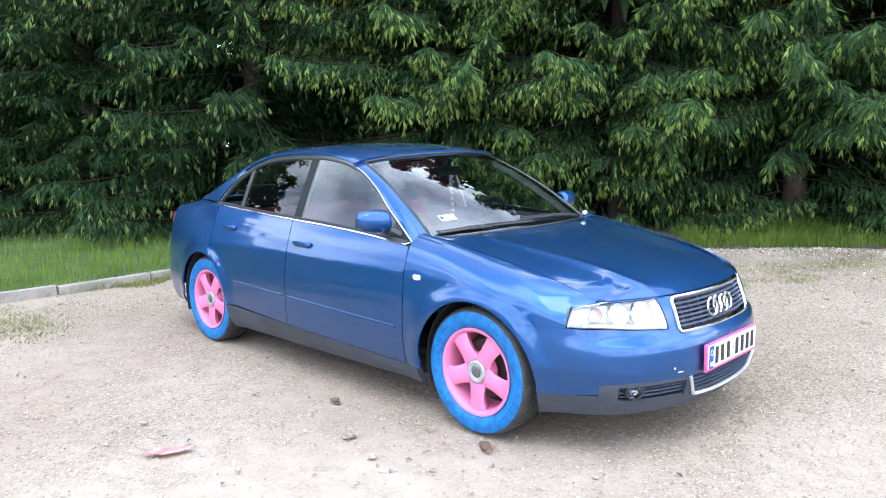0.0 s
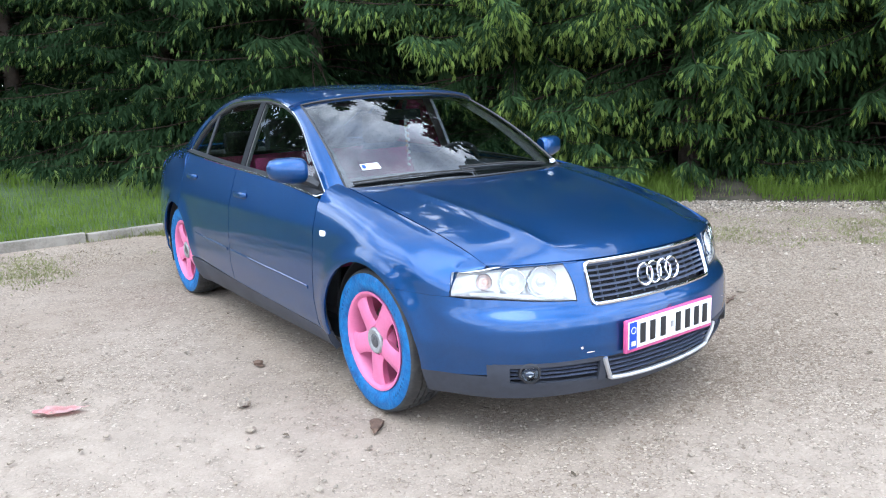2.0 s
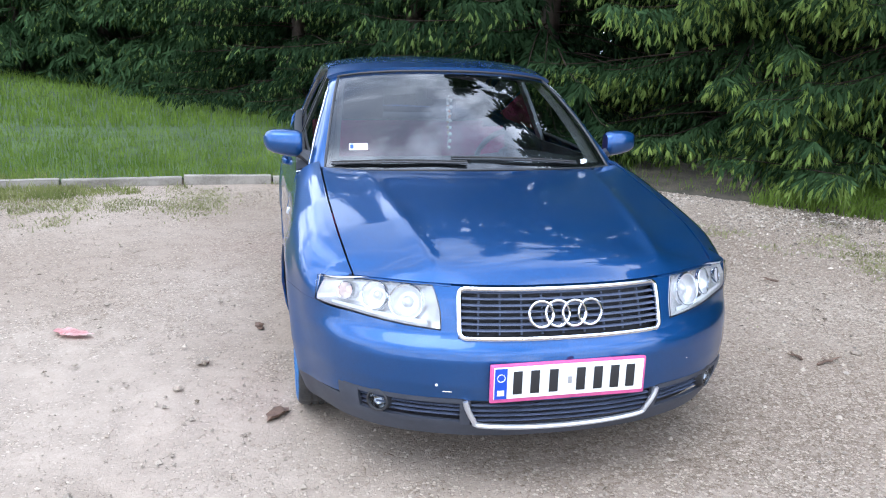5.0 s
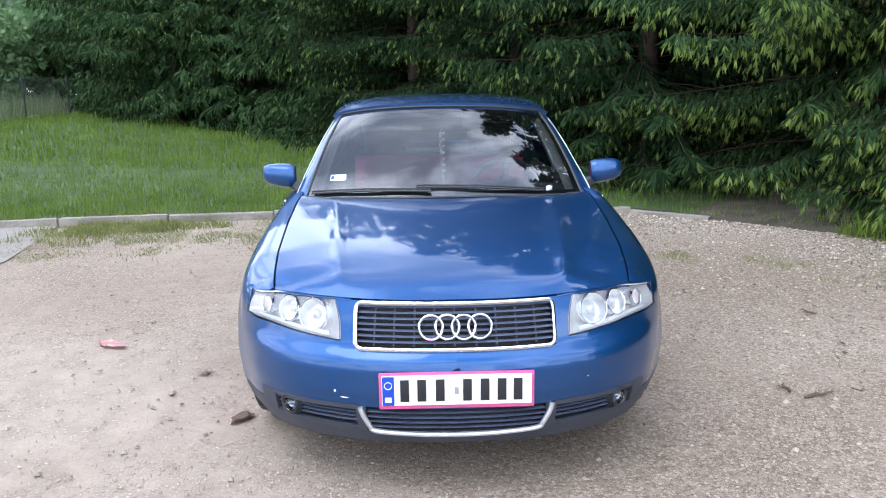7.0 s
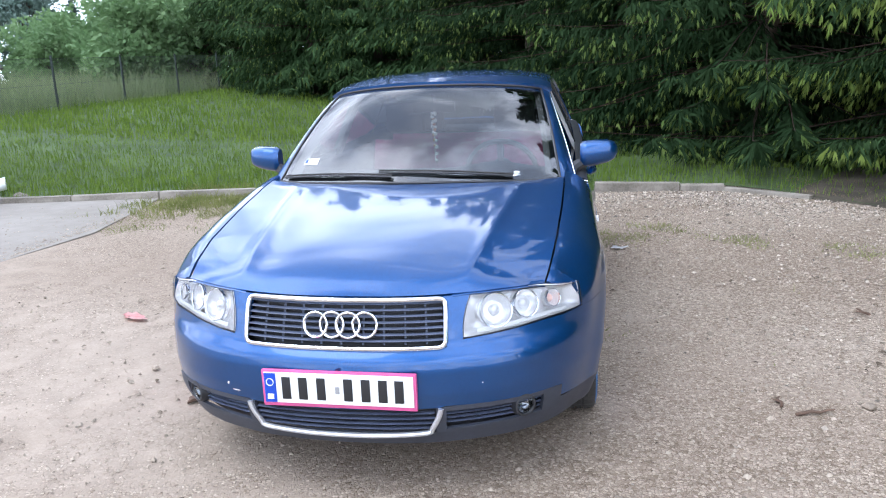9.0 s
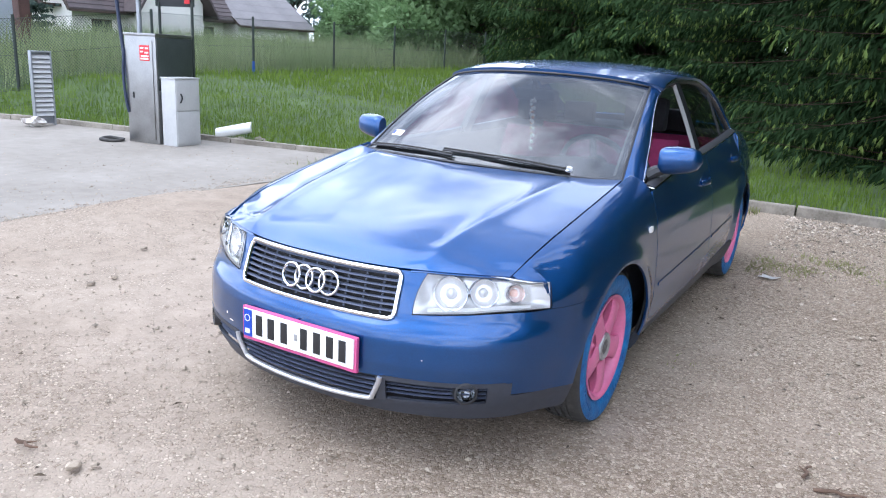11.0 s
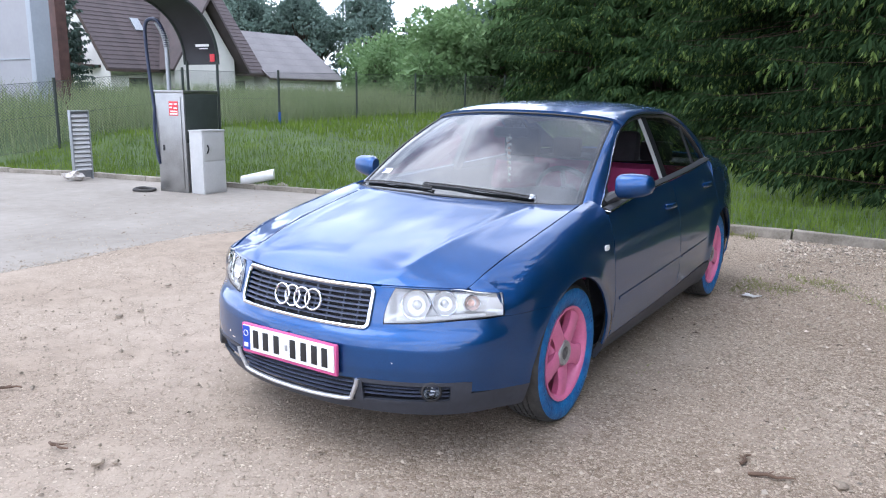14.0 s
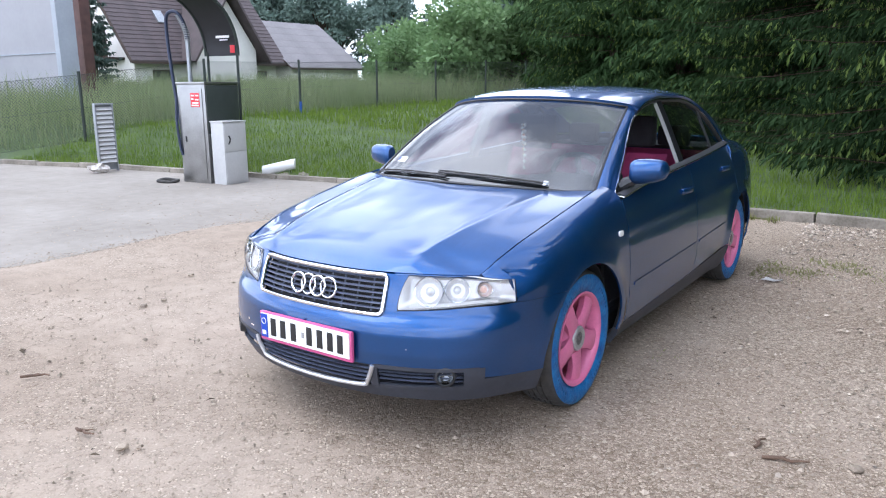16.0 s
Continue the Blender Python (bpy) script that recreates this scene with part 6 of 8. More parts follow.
def clump(name, label, category, at, size, material, seed, flat=0.6, mess=0.35):
    """A small crumpled lump lying on its support."""
    r = random.Random(seed)
    bm = bmesh.new()
    bmesh.ops.create_icosphere(bm, subdivisions=2, radius=1.0)
    for v in bm.verts:
        k = 1 + r.uniform(-mess, mess)
        v.co = Vector((v.co.x * size[0] * k, v.co.y * size[1] * k, max(v.co.z, -0.6) * size[2] * k))
    low = min(v.co.z for v in bm.verts)
    for v in bm.verts:
        v.co.z -= low
    o = part(name, bm, material, sharp=25)
    o.matrix_basis = pose(*at, 0, 0, r.uniform(0, 360))
    return tagged(o, label, category)


clump("crumpled_bag", "crumpled dirty plastic bag lying by the rack", "litter", (-9.55, 4.70, 0.016), (0.15, 0.11, 0.09), M["rag_bag"], 3)
# white roll lying across the kerb
t = thing("white_roll", "white plastic roll lying on the kerb edge", "roll", at=(-6.55, 5.90, 0.02), turn=-52)
bm = bmesh.new()
n = 22
rings = []
for q in np.linspace(0, 1, 8):
    c = Vector((-0.02, -0.25 + 0.50 * q, 0.100 + 0.110 * q))
    rings.append([bm.verts.new(c + Vector((0.080 * math.cos(a) * (1 + 0.08 * math.sin(3 * a + q * 2)), 0, 0.085 * math.sin(a) * (1 + 0.06 * math.cos(2 * a))))) for a in np.linspace(0, 2 * math.pi, n, endpoint=False)])
for a, b in zip(rings, rings[1:]):
    for k in range(n):
        bm.faces.new((a[k], a[(k + 1) % n], b[(k + 1) % n], b[k]))
bm.faces.new(rings[0]); bm.faces.new(rings[-1])
part("roll_body", fix(bm), M["white_plastic"], t)
# loose hose ring on the pad
bm = bmesh.new()
tube(bm, [(0.17 * math.cos(a), 0.13 * math.sin(a), 0.024 + 0.006 * math.sin(3 * a)) for a in np.linspace(0, 2 * math.pi, 36, endpoint=False)], 0.024, 8, closed=True)
o = part("hose_ring", fix(bm), M["rubber"])
o.matrix_basis = pose(-7.55, 4.62, 0.016)
tagged(o, "black ring of hose lying on concrete", "hose")
# broken kerb lumps by the station
for i, (x, y, s) in enumerate(((-6.15, 6.02, 0.10), (-5.95, 5.95, 0.07), (-6.45, 5.92, 0.09), (-5.55, 6.0, 0.05))):
    clump("concrete_lump", "broken lump of pale concrete by the kerb", "rubble", (x, y, 0.014), (s, s * 0.7, s * 0.6), M["kerb"], 20 + i, mess=0.2)


# ---- chain-link fence ----
def fence():
    t = thing("fence", "chain-link fence on dark green steel posts", "fence")
    line = [(-13.6, 0.6), (-12.75, 3.2), (-12.3, 6.08), (-12.3, 9.05), (-12.3, 12.0), (-12.3, 15.1), (-12.3, 18.05), (-12.3, 21.1), (-12.4, 24.2), (-12.5, 27.2)]
    zs = [float(lawn_z(np.array([x]), np.array([y]))[0]) for x, y in line]
    for i, ((x, y), z) in enumerate(zip(line, zs)):
        bm = bmesh.new()
        tube(bm, [(x, y, z - 0.3), (x, y, z + 1.36)], 0.030, 10)
        bmesh.ops.translate(bm, verts=bm.verts, vec=(0, 0, 0))
        part("post", fix(bm), M["post"], t)
        if i == 4:
            bm = bmesh.new()
            tube(bm, [(x, y, z - 0.02), (x, y, z + 0.30)], 0.034, 10)
            part("post_sleeve", fix(bm), M["blue_paint"], t, "blue painted foot of a post")
    V, F = [], []
    H, step, w = 1.28, 0.062, 0.0027
    for (a, za), (b, zb_) in zip(zip(line, zs), zip(line[1:], zs[1:])):
        a, b = np.array(a), np.array(b)
        L = np.linalg.norm(b - a)
        for sgn in (1, -1):
            for s0 in np.arange(-H, L + H, step):
                p = [(s0, 0.0), (s0 + sgn * H, H)] if sgn > 0 else [(s0, 0.0), (s0 - H, H)]
                (sa, ha), (sb, hb) = p
                lo, hi = 0.0, 1.0
                ds = sb - sa
                for lim, sg in ((0.0, 1), (L, -1)):
                    if ds:
                        tt = (lim - sa) / ds
                        if (ds > 0) == (sg > 0):
                            lo = max(lo, tt)
                        else:
                            hi = min(hi, tt)
                if lo >= hi:
                    continue
                pts = []
                for q in (lo, hi):
                    s, h = sa + ds * q, ha + (hb - ha) * q
                    xy = a + (b - a) * s / L
                    pts.append((xy[0], xy[1], za + (zb_ - za) * s / L + h + 0.02))
                n = len(V)
                for px, py, pz in pts:
                    V += [(px + 0.001, py, pz + w), (px - 0.001, py - w, pz - w), (px - 0.001, py + w, pz - w)]
                F += [(n, n + 1, n + 4, n + 3), (n + 1, n + 2, n + 5, n + 4), (n + 2, n, n + 3, n + 5)]
        for h in (0.02, 0.65, 1.29):
            n = len(V)
            for (px, py), pz in ((a, za), (b, zb_)):
                V += [(px, py, pz + h + 0.004), (px, py - 0.004, pz + h - 0.003), (px, py + 0.004, pz + h - 0.003)]
            F += [(n, n + 1, n + 4, n + 3), (n + 1, n + 2, n + 5, n + 4), (n + 2, n, n + 3, n + 5)]
    m = raw("wire_mesh", V, F, M["wire"], t)
    tagged(m, kind="stuff")


fence()


# ---- houses behind the meadow ----
def gable_roof(x_eave, x_ridge, y0, y1, z_eave, z_ridge, parent, material, rows=14, tile=True):
    """One pitch of a roof: a slab with its courses lapped on it, each a piece of its own."""
    bm = bmesh.new()
    vs = [bm.verts.new(p) for p in ((x_eave, y0, z_eave - 0.02), (x_eave, y1, z_eave - 0.02), (x_ridge, y1, z_ridge - 0.02), (x_ridge, y0, z_ridge - 0.02), (x_eave, y0, z_eave - 0.16), (x_eave, y1, z_eave - 0.16), (x_ridge, y1, z_ridge - 0.16), (x_ridge, y0, z_ridge - 0.16))]
    hexa = ((0, 1, 2, 3), (4, 7, 6, 5), (0, 4, 5, 1), (3, 2, 6, 7), (0, 3, 7, 4), (1, 5, 6, 2))
    for q in hexa:
        bm.faces.new([vs[i] for i in q])
    base = part("roof", fix(bm), M["timber"], parent)
    dx, dz = (x_ridge - x_eave) / rows, (z_ridge - z_eave) / rows
    bm = bmesh.new()
    lift = 0.055 if tile else 0.012
    n = max(2, int((y1 - y0) / 0.30)) if tile else 2
    top, low = [], []
    for k in range(n + 1):          # wavy lower edge of a tile course
        y = y0 + (y1 - y0) * k / n
        w = 0.014 * (k % 2) if tile else 0.0
        top.append((bm.verts.new((0, y, lift + w)), bm.verts.new((dx, y, dz + 0.004 + w)), bm.verts.new((dx, y, dz - 0.02)), bm.verts.new((0, y, -0.018))))
    for a, b in zip(top, top[1:]):
        for i in range(4):
            bm.faces.new((a[i], b[i], b[(i + 1) % 4], a[(i + 1) % 4]))
    bm.faces.new(top[0]); bm.faces.new(top[-1][::-1])
    first = part("roof_course", fix(bm), material, base, sharp=15)
    first.matrix_basis = pose(x_eave, 0, z_eave)
    for k in range(1, rows):
        o = new("roof_course", first.data)
        o.parent = base
        o.matrix_basis = pose(x_eave + dx * k, 0, z_eave + dz * k)
    return base


def house():
    X1, X0, Y0, Y1, ZE, ZR, GZ = -39.4, -47.2, 24.8, 36.0, 3.65, 8.5, 0.6
    t = thing("house", "white rendered house with a steep brown tiled roof", "house", at=(0, 0, 0))
    xm = (X0 + X1) / 2
    bm = bmesh.new()
    box(bm, X0, X1, Y0, Y1, GZ - 0.5, ZE)
    for y in (Y0, Y1 - 0.25):
        vs = [bm.verts.new(p) for p in ((X0, y, ZE), (X1, y, ZE), (xm, y, ZR - 0.1), (X0, y + 0.25, ZE), (X1, y + 0.25, ZE), (xm, y + 0.25, ZR - 0.1))]
        for q in ((0, 1, 2), (5, 4, 3), (0, 3, 4, 1), (1, 4, 5, 2), (2, 5, 3, 0)):
            bm.faces.new([vs[i] for i in q])
    part("wall", fix(bm), M["render_wall"], t, "white rendered wall")
    s = (ZR - ZE) / (xm - X1)
    gable_roof(X1 + 0.7, xm, Y0 - 0.6, Y1 + 0.5, ZE + 0.7 * s, ZR, t, M["roof_tile"], 22)
    gable_roof(X0 - 0.7, xm, Y0 - 0.6, Y1 + 0.5, ZE + 0.7 * s, ZR, t, M["roof_tile"], 6)
    bm = bmesh.new()
    for sg, xe in ((1, X1 + 0.7), (-1, X0 - 0.7)):
        tube(bm, [(xe, Y0 - 0.62, ZE + 0.7 * s - 0.08), (xm, Y0 - 0.62, ZR - 0.05)], 0.10, 4, flat=(0.4, 1.2))
    part("verge_board", fix(bm), M["timber"], t)
    bm = bmesh.new()
    box(bm, xm - 0.35, xm + 0.35, 33.6, 34.4, ZR - 0.6, ZR + 0.75, 0.02)
    box(bm, xm - 0.42, xm + 0.42, 33.53, 34.47, ZR + 0.75, ZR + 0.87, 0.02)
    part("chimney", bm, M["timber"], t, "dark brick chimney")
    # skylight
    bm = bmesh.new()
    k = 0.42
    xk, zk = X1 + 0.7 + (xm - X1 - 0.7) * k, ZE + 0.7 * s + (ZR - ZE - 0.7 * s) * k
    ux, uz = (xm - X1 - 0.7), (ZR - ZE - 0.7 * s)
    L = math.hypot(ux, uz)
    ux, uz = ux / L, uz / L
    def slab(y0, y1, a, b, h0, h1):
        vs = []
        for h in (h0, h1):
            for (aa, yy) in ((a, y0), (a, y1), (b, y1), (b, y0)):
                vs.append(bm.verts.new((xk + ux * aa - uz * -h, yy, zk + uz * aa + abs(ux) * h)))
        for q in ((0, 3, 2, 1), (4, 5, 6, 7), (0, 1, 5, 4), (1, 2, 6, 5), (2, 3, 7, 6), (3, 0, 4, 7)):
            bm.faces.new([vs[i] for i in q])
    slab(27.5, 28.1, 0, 0.95, 0.02, 0.12)
    part("skylight", fix(bm), M["galv"], t)
    # cross gable on the street side
    cg = new("cross_gable"); cg.parent = t
    bm = bmesh.new()
    yc, hw, zt = 30.8, 2.4, 7.2
    vs = [bm.verts.new(p) for p in ((X1 + 1.2, yc - hw, GZ), (X1 + 1.2, yc + hw, GZ), (X1 + 1.2, yc + hw, 3.6), (X1 + 1.2, yc, zt - 0.3), (X1 + 1.2, yc - hw, 3.6), (xm, yc - hw, GZ), (xm, yc + hw, GZ), (xm, yc + hw, 3.6), (xm, yc, zt - 0.3), (xm, yc - hw, 3.6))]
    for q in ((0, 1, 2, 3, 4), (0, 4, 9, 5), (1, 6, 7, 2), (5, 9, 8, 7, 6)):
        bm.faces.new([vs[i] for i in q])
    part("gable_wall", fix(bm), M["render_wall"], cg)
    for sg in (-1, 1):
        bm = bmesh.new()
        P = [[(x, yc + sg * (hw + 0.6) * q, zt - (zt - 3.6) / hw * (hw + 0.6) * q + 0.05) for q in np.linspace(0, 1, 8)] for x in np.linspace(X1 + 2.0, xm + 0.5, 4)]
        sheet(bm, P, 0.14, sg < 0)
        part("gable_roof_pitch", bm, M["roof_tile"], cg)
    # openings
    for nm, a, b, z0, z1 in (("balcony_door", X1 - 3.6, X1 - 2.75, 3.05, 5.05), ("window", X1 - 5.6, X1 - 4.8, 3.9, 5.0)):
        bm = bmesh.new()
        box(bm, a, b, Y0 - 0.04, Y0 + 0.05, z0, z1, 0.01)
        w = part(nm, bm, M["timber"], t)
        bm = bmesh.new()
        box(bm, a + 0.09, b - 0.09, Y0 - 0.06, Y0 - 0.041, z0 + 0.09, z1 - 0.09)
        part("pane", bm, M["pane"], w)
    bal = new("balcony"); bal.parent = t
    bm = bmesh.new()
    box(bm, X1 - 5.0, X1 - 0.9, Y0 - 1.1, Y0, 2.85, 3.02, 0.01)
    part("slab", bm, M["timber"], bal)
    bm = bmesh.new()
    box(bm, X1 - 5.0, X1 - 0.9, Y0 - 1.1, Y0 - 1.0, 3.92, 4.02, 0.01)
    part("hand_rail", bm, M["timber"], bal)
    bm0 = bmesh.new()
    box(bm0, -0.05, 0.05, -0.02, 0.02, 0, 0.92)
    me = bpy.data.meshes.new("baluster"); bm0.to_mesh(me); bm0.free(); me.materials.append(M["timber"])
    for x in np.arange(X1 - 4.95, X1 - 0.9, 0.17):
        o = new("baluster", me); o.parent = bal; o.matrix_basis = pose(x, Y0 - 1.05, 3.0)
    for y0, y1, z0, z1 in ((26.0, 27.3, 1.2, 2.3), (28.6, 29.6, 1.1, 2.3), (34.0, 35.1, 1.2, 2.3)):
        bm = bmesh.new()
        box(bm, X1 - 0.05, X1 + 0.05, y0, y1, z0, z1, 0.01)
        w = part("window", bm, M["timber"], t)
        bm = bmesh.new()
        box(bm, X1 + 0.051, X1 + 0.07, y0 + 0.09, y1 - 0.09, z0 + 0.09, z1 - 0.09)
        part("pane", bm, M["pane"], w)


house()


def barn():
    X1, Y0, Y1, ZE, ZR = -38.1, 36.6, 44.2, 2.55, 6.1
    t = thing("barn", "low barn with a faded grey sheet-metal roof", "barn")
    bm = bmesh.new()
    xr = X1 - 5.0
    box(bm, X1 - 10, X1 - 0.4, Y0, Y1 - 0.4, 0.2, ZE + 0.15)
    vs = [bm.verts.new(p) for p in ((X1 - 0.4, Y1 - 0.4, ZE + 0.15), (X1 - 10, Y1 - 0.4, ZE + 0.15), (xr, Y1 - 0.4, ZR - 0.1))]
    bm.faces.new(vs)
    part("wall", bm, M["render_wall"], t)
    gable_roof(X1, xr, Y0 - 0.3, Y1, ZE, ZR, t, M["roof_sheet"], 7, False)
    gable_roof(X1 - 10, xr, Y0 - 0.3, Y1, ZE, ZR, t, M["roof_sheet"], 3, False)


barn()


def wash_hall():
    t = thing("wash_hall", "white-panelled building with blue-grey corner cladding", "building")
    bm = bmesh.new()
    box(bm, -34, -20.3, 9.98, 10.7, -0.2, 6.4, 0.02)
    part("wall", bm, M["wall_white"], t, "white wall")
    bm = bmesh.new()
    box(bm, -20.30, -20.05, 9.94, 10.6, -0.2, 6.4, 0.01)
    part("corner_cladding", bm, M["wall_grey"], t, "blue-grey cladding")
    for z in (2.35, 4.4):
        bm = bmesh.new()
        box(bm, -34, -20.31, 9.95, 9.979, z, z + 0.03)
        part("panel_joint", bm, M["wall_grey"], t)
    o = bmesh.new()
    box(o, -0.15, 0.15, -0.15, 0.15, -0.5, 6.0, 0.01)
    p = part("column", o, M["rust"])
    p.matrix_basis = pose(-18.6, 9.9, 0.2)
    tagged(p, "red-brown painted steel column", "column")


wash_hall()
# low wall far behind the spruces, seen through the branches
bm = bmesh.new()
box(bm, -0.1, 0.1, -7, 7, 0, 0.9, 0.02)
o = part("boundary_wall", bm, M["kerb"])
o.matrix_basis = pose(13.2, 6.2, 0.2, 0, 0, 42)
tagged(o, "low grey wall half hidden behind spruce branches", "wall", kind="structure")
# overhead line against the sky
bm = bmesh.new()
tube(bm, [(-60 + 100 * q * 0.9, 40 + 50 * q, 11.5 - 2.2 * 4 * q * (1 - q) * 0.6) for q in np.linspace(0, 1, 30)], 0.012, 5)
tagged(part("overhead_cable", fix(bm), M["dark"]), "thin overhead cable across the sky", "cable", kind="structure")

# ---- litter on the gravel ----
def flake(name, label, category, at, size, material, seed, curl=0.25):
    """A thin torn scrap with a curled, ragged outline, lying on the ground."""
    r = random.Random(seed)
    bm = bmesh.new()
    n, m = 18, 4
    rag = [r.uniform(0.7, 1.15) for _ in range(n)]
    rings = []
    for j in range(1, m + 1):
        f = j / m
        rings.append([bm.verts.new((size[0] * f * rag[k] * math.cos(2 * math.pi * k / n), size[1] * f * rag[k] * math.sin(2 * math.pi * k / n), 0.004 + curl * 0.05 * f * f * (0.5 + 0.5 * math.sin(3 * 2 * math.pi * k / n + seed)) + r.uniform(0, 0.004))) for k in range(n)])
    c = bm.verts.new((0, 0, 0.010))
    for k in range(n):
        bm.faces.new((c, rings[0][k], rings[0][(k + 1) % n]))
        for a, b in zip(rings, rings[1:]):
            bm.faces.new((a[k], b[k], b[(k + 1) % n], a[(k + 1) % n]))
    bmesh.ops.solidify(bm, geom=bm.faces[:], thickness=0.003)
    o = part(name, fix(bm), material, sharp=60)
    o.matrix_basis = pose(*at, 0, 0, r.uniform(0, 360))
    return tagged(o, label, category)


o = flake("torn_scrap", "torn pink plastic scrap lying flat on gravel", "litter", (-1.955, 1.86, 0.0), (0.125, 0.050), M["rag"], 8, curl=0.10)
o.matrix_basis = pose(-1.955, 1.86, 0.0, 0, 0, -30)
clump("bark_piece", "brown piece of rotten bark on the gravel", "bark", (-0.935, 0.775, -0.004), (0.055, 0.028, 0.018), M["wood_bit"], 31)
clump("dark_stone", "small dark stone on pale gravel", "stone", (-1.02, 1.81, -0.002), (0.030, 0.022, 0.016), M["wood_bit"], 32)
clump("grey_stone", "small grey-brown stone on pale gravel", "stone", (-1.275, 1.375, -0.002), (0.035, 0.026, 0.015), M["pebble"], 33)
flake("paper_scrap", "white paper scrap lying on gravel behind the car", "litter", (1.08, 3.71, 0.0), (0.075, 0.045), M["paper"], 5)
flake("paper_scrap", "small white paper scrap by the grass edge", "litter", (4.95, 0.55, 0.0), (0.055, 0.035), M["paper"], 6)
clump("white_petal", "white wilted blossom lying at the wiper", "blossom", (0.50, 1.205, 0.953), (0.016, 0.014, 0.014), M["paper"], 35)
# dry twigs
for i, (x, y, L, a) in enumerate(((1.735, 0.885, 0.17, 20), (1.62, 0.97, 0.10, 75), (-1.55, -0.35, 0.14, 50), (0.35, -1.15, 0.10, 130), (-0.75, -0.55, 0.12, 5), (2.35, 2.2, 0.12, 100))):
    rr = random.Random(50 + i)
    bm = bmesh.new()
    pts = [(q * L - L / 2, rr.uniform(-0.012, 0.012), 0.008 + rr.uniform(0, 0.008)) for q in np.linspace(0, 1, 6)]
    tube(bm, pts, [0.007, 0.008, 0.007, 0.006, 0.005, 0.003], 6)
    tube(bm, [pts[2], (pts[2][0] + 0.03, 0.035, 0.012)], [0.005, 0.002], 5)
    o = part("twig", fix(bm), M["wood_bit"])
    o.matrix_basis = pose(x, y, 0.0, 0, 0, a)
    tagged(o, "dry dark broken twig lying on gravel", "twig", group="loose twigs")
# scattered larger stones and dead leaves
for i in range(26):
    rr = random.Random(80 + i)
    x, y = rr.uniform(-3.2, 3.6), rr.uniform(-1.4, 3.2)
    if abs(x) < 0.95 and 0 < y < 4.6:
        continue
    s = rr.uniform(0.014, 0.028)
    clump("loose_stone", "pale loose stone on the gravel lot", "stone", (x, y, -0.003), (s, s * 0.8, s * 0.5), M["pebble"], 200 + i, mess=0.2)["group"] = "larger loose stones"

# ---- plants ----
def blades(p, d, n, length, width, spread, rng, droop=0.0, diamond=True):
    """n slim shoots at every point p (k, 3) round direction d: returns verts, faces (diamonds of two triangles)."""
    k = len(p)
    P = np.repeat(p, n, axis=0)
    D = np.repeat(d, n, axis=0)
    r = rng.normal(size=(k * n, 3))
    r -= (r * D).sum(1, keepdims=True) * D
    r /= np.linalg.norm(r, axis=1, keepdims=True) + 1e-9
    B = D + r * spread * rng.uniform(0.3, 1.2, (k * n, 1))
    B[:, 2] -= droop * rng.uniform(0.4, 1.3, k * n)
    B /= np.linalg.norm(B, axis=1, keepdims=True)
    q = rng.normal(size=(k * n, 3))
    W = np.cross(B, q)
    W /= np.linalg.norm(W, axis=1, keepdims=True) + 1e-9
    ln = (length * rng.uniform(0.65, 1.25, k * n))[:, None]
    w = width if np.ndim(width) == 0 else np.repeat(width, n)[:, None]
    m = P + B * ln * 0.45
    m[:, 2] += 0.0
    V = np.stack([P, m + W * w * 0.5, P + B * ln, m - W * w * 0.5], axis=1).reshape(-1, 3)
    b = np.arange(k * n)[:, None] * 4
    F = np.concatenate([b, b + 1, b + 2, b + 3], axis=1)
    return V, F


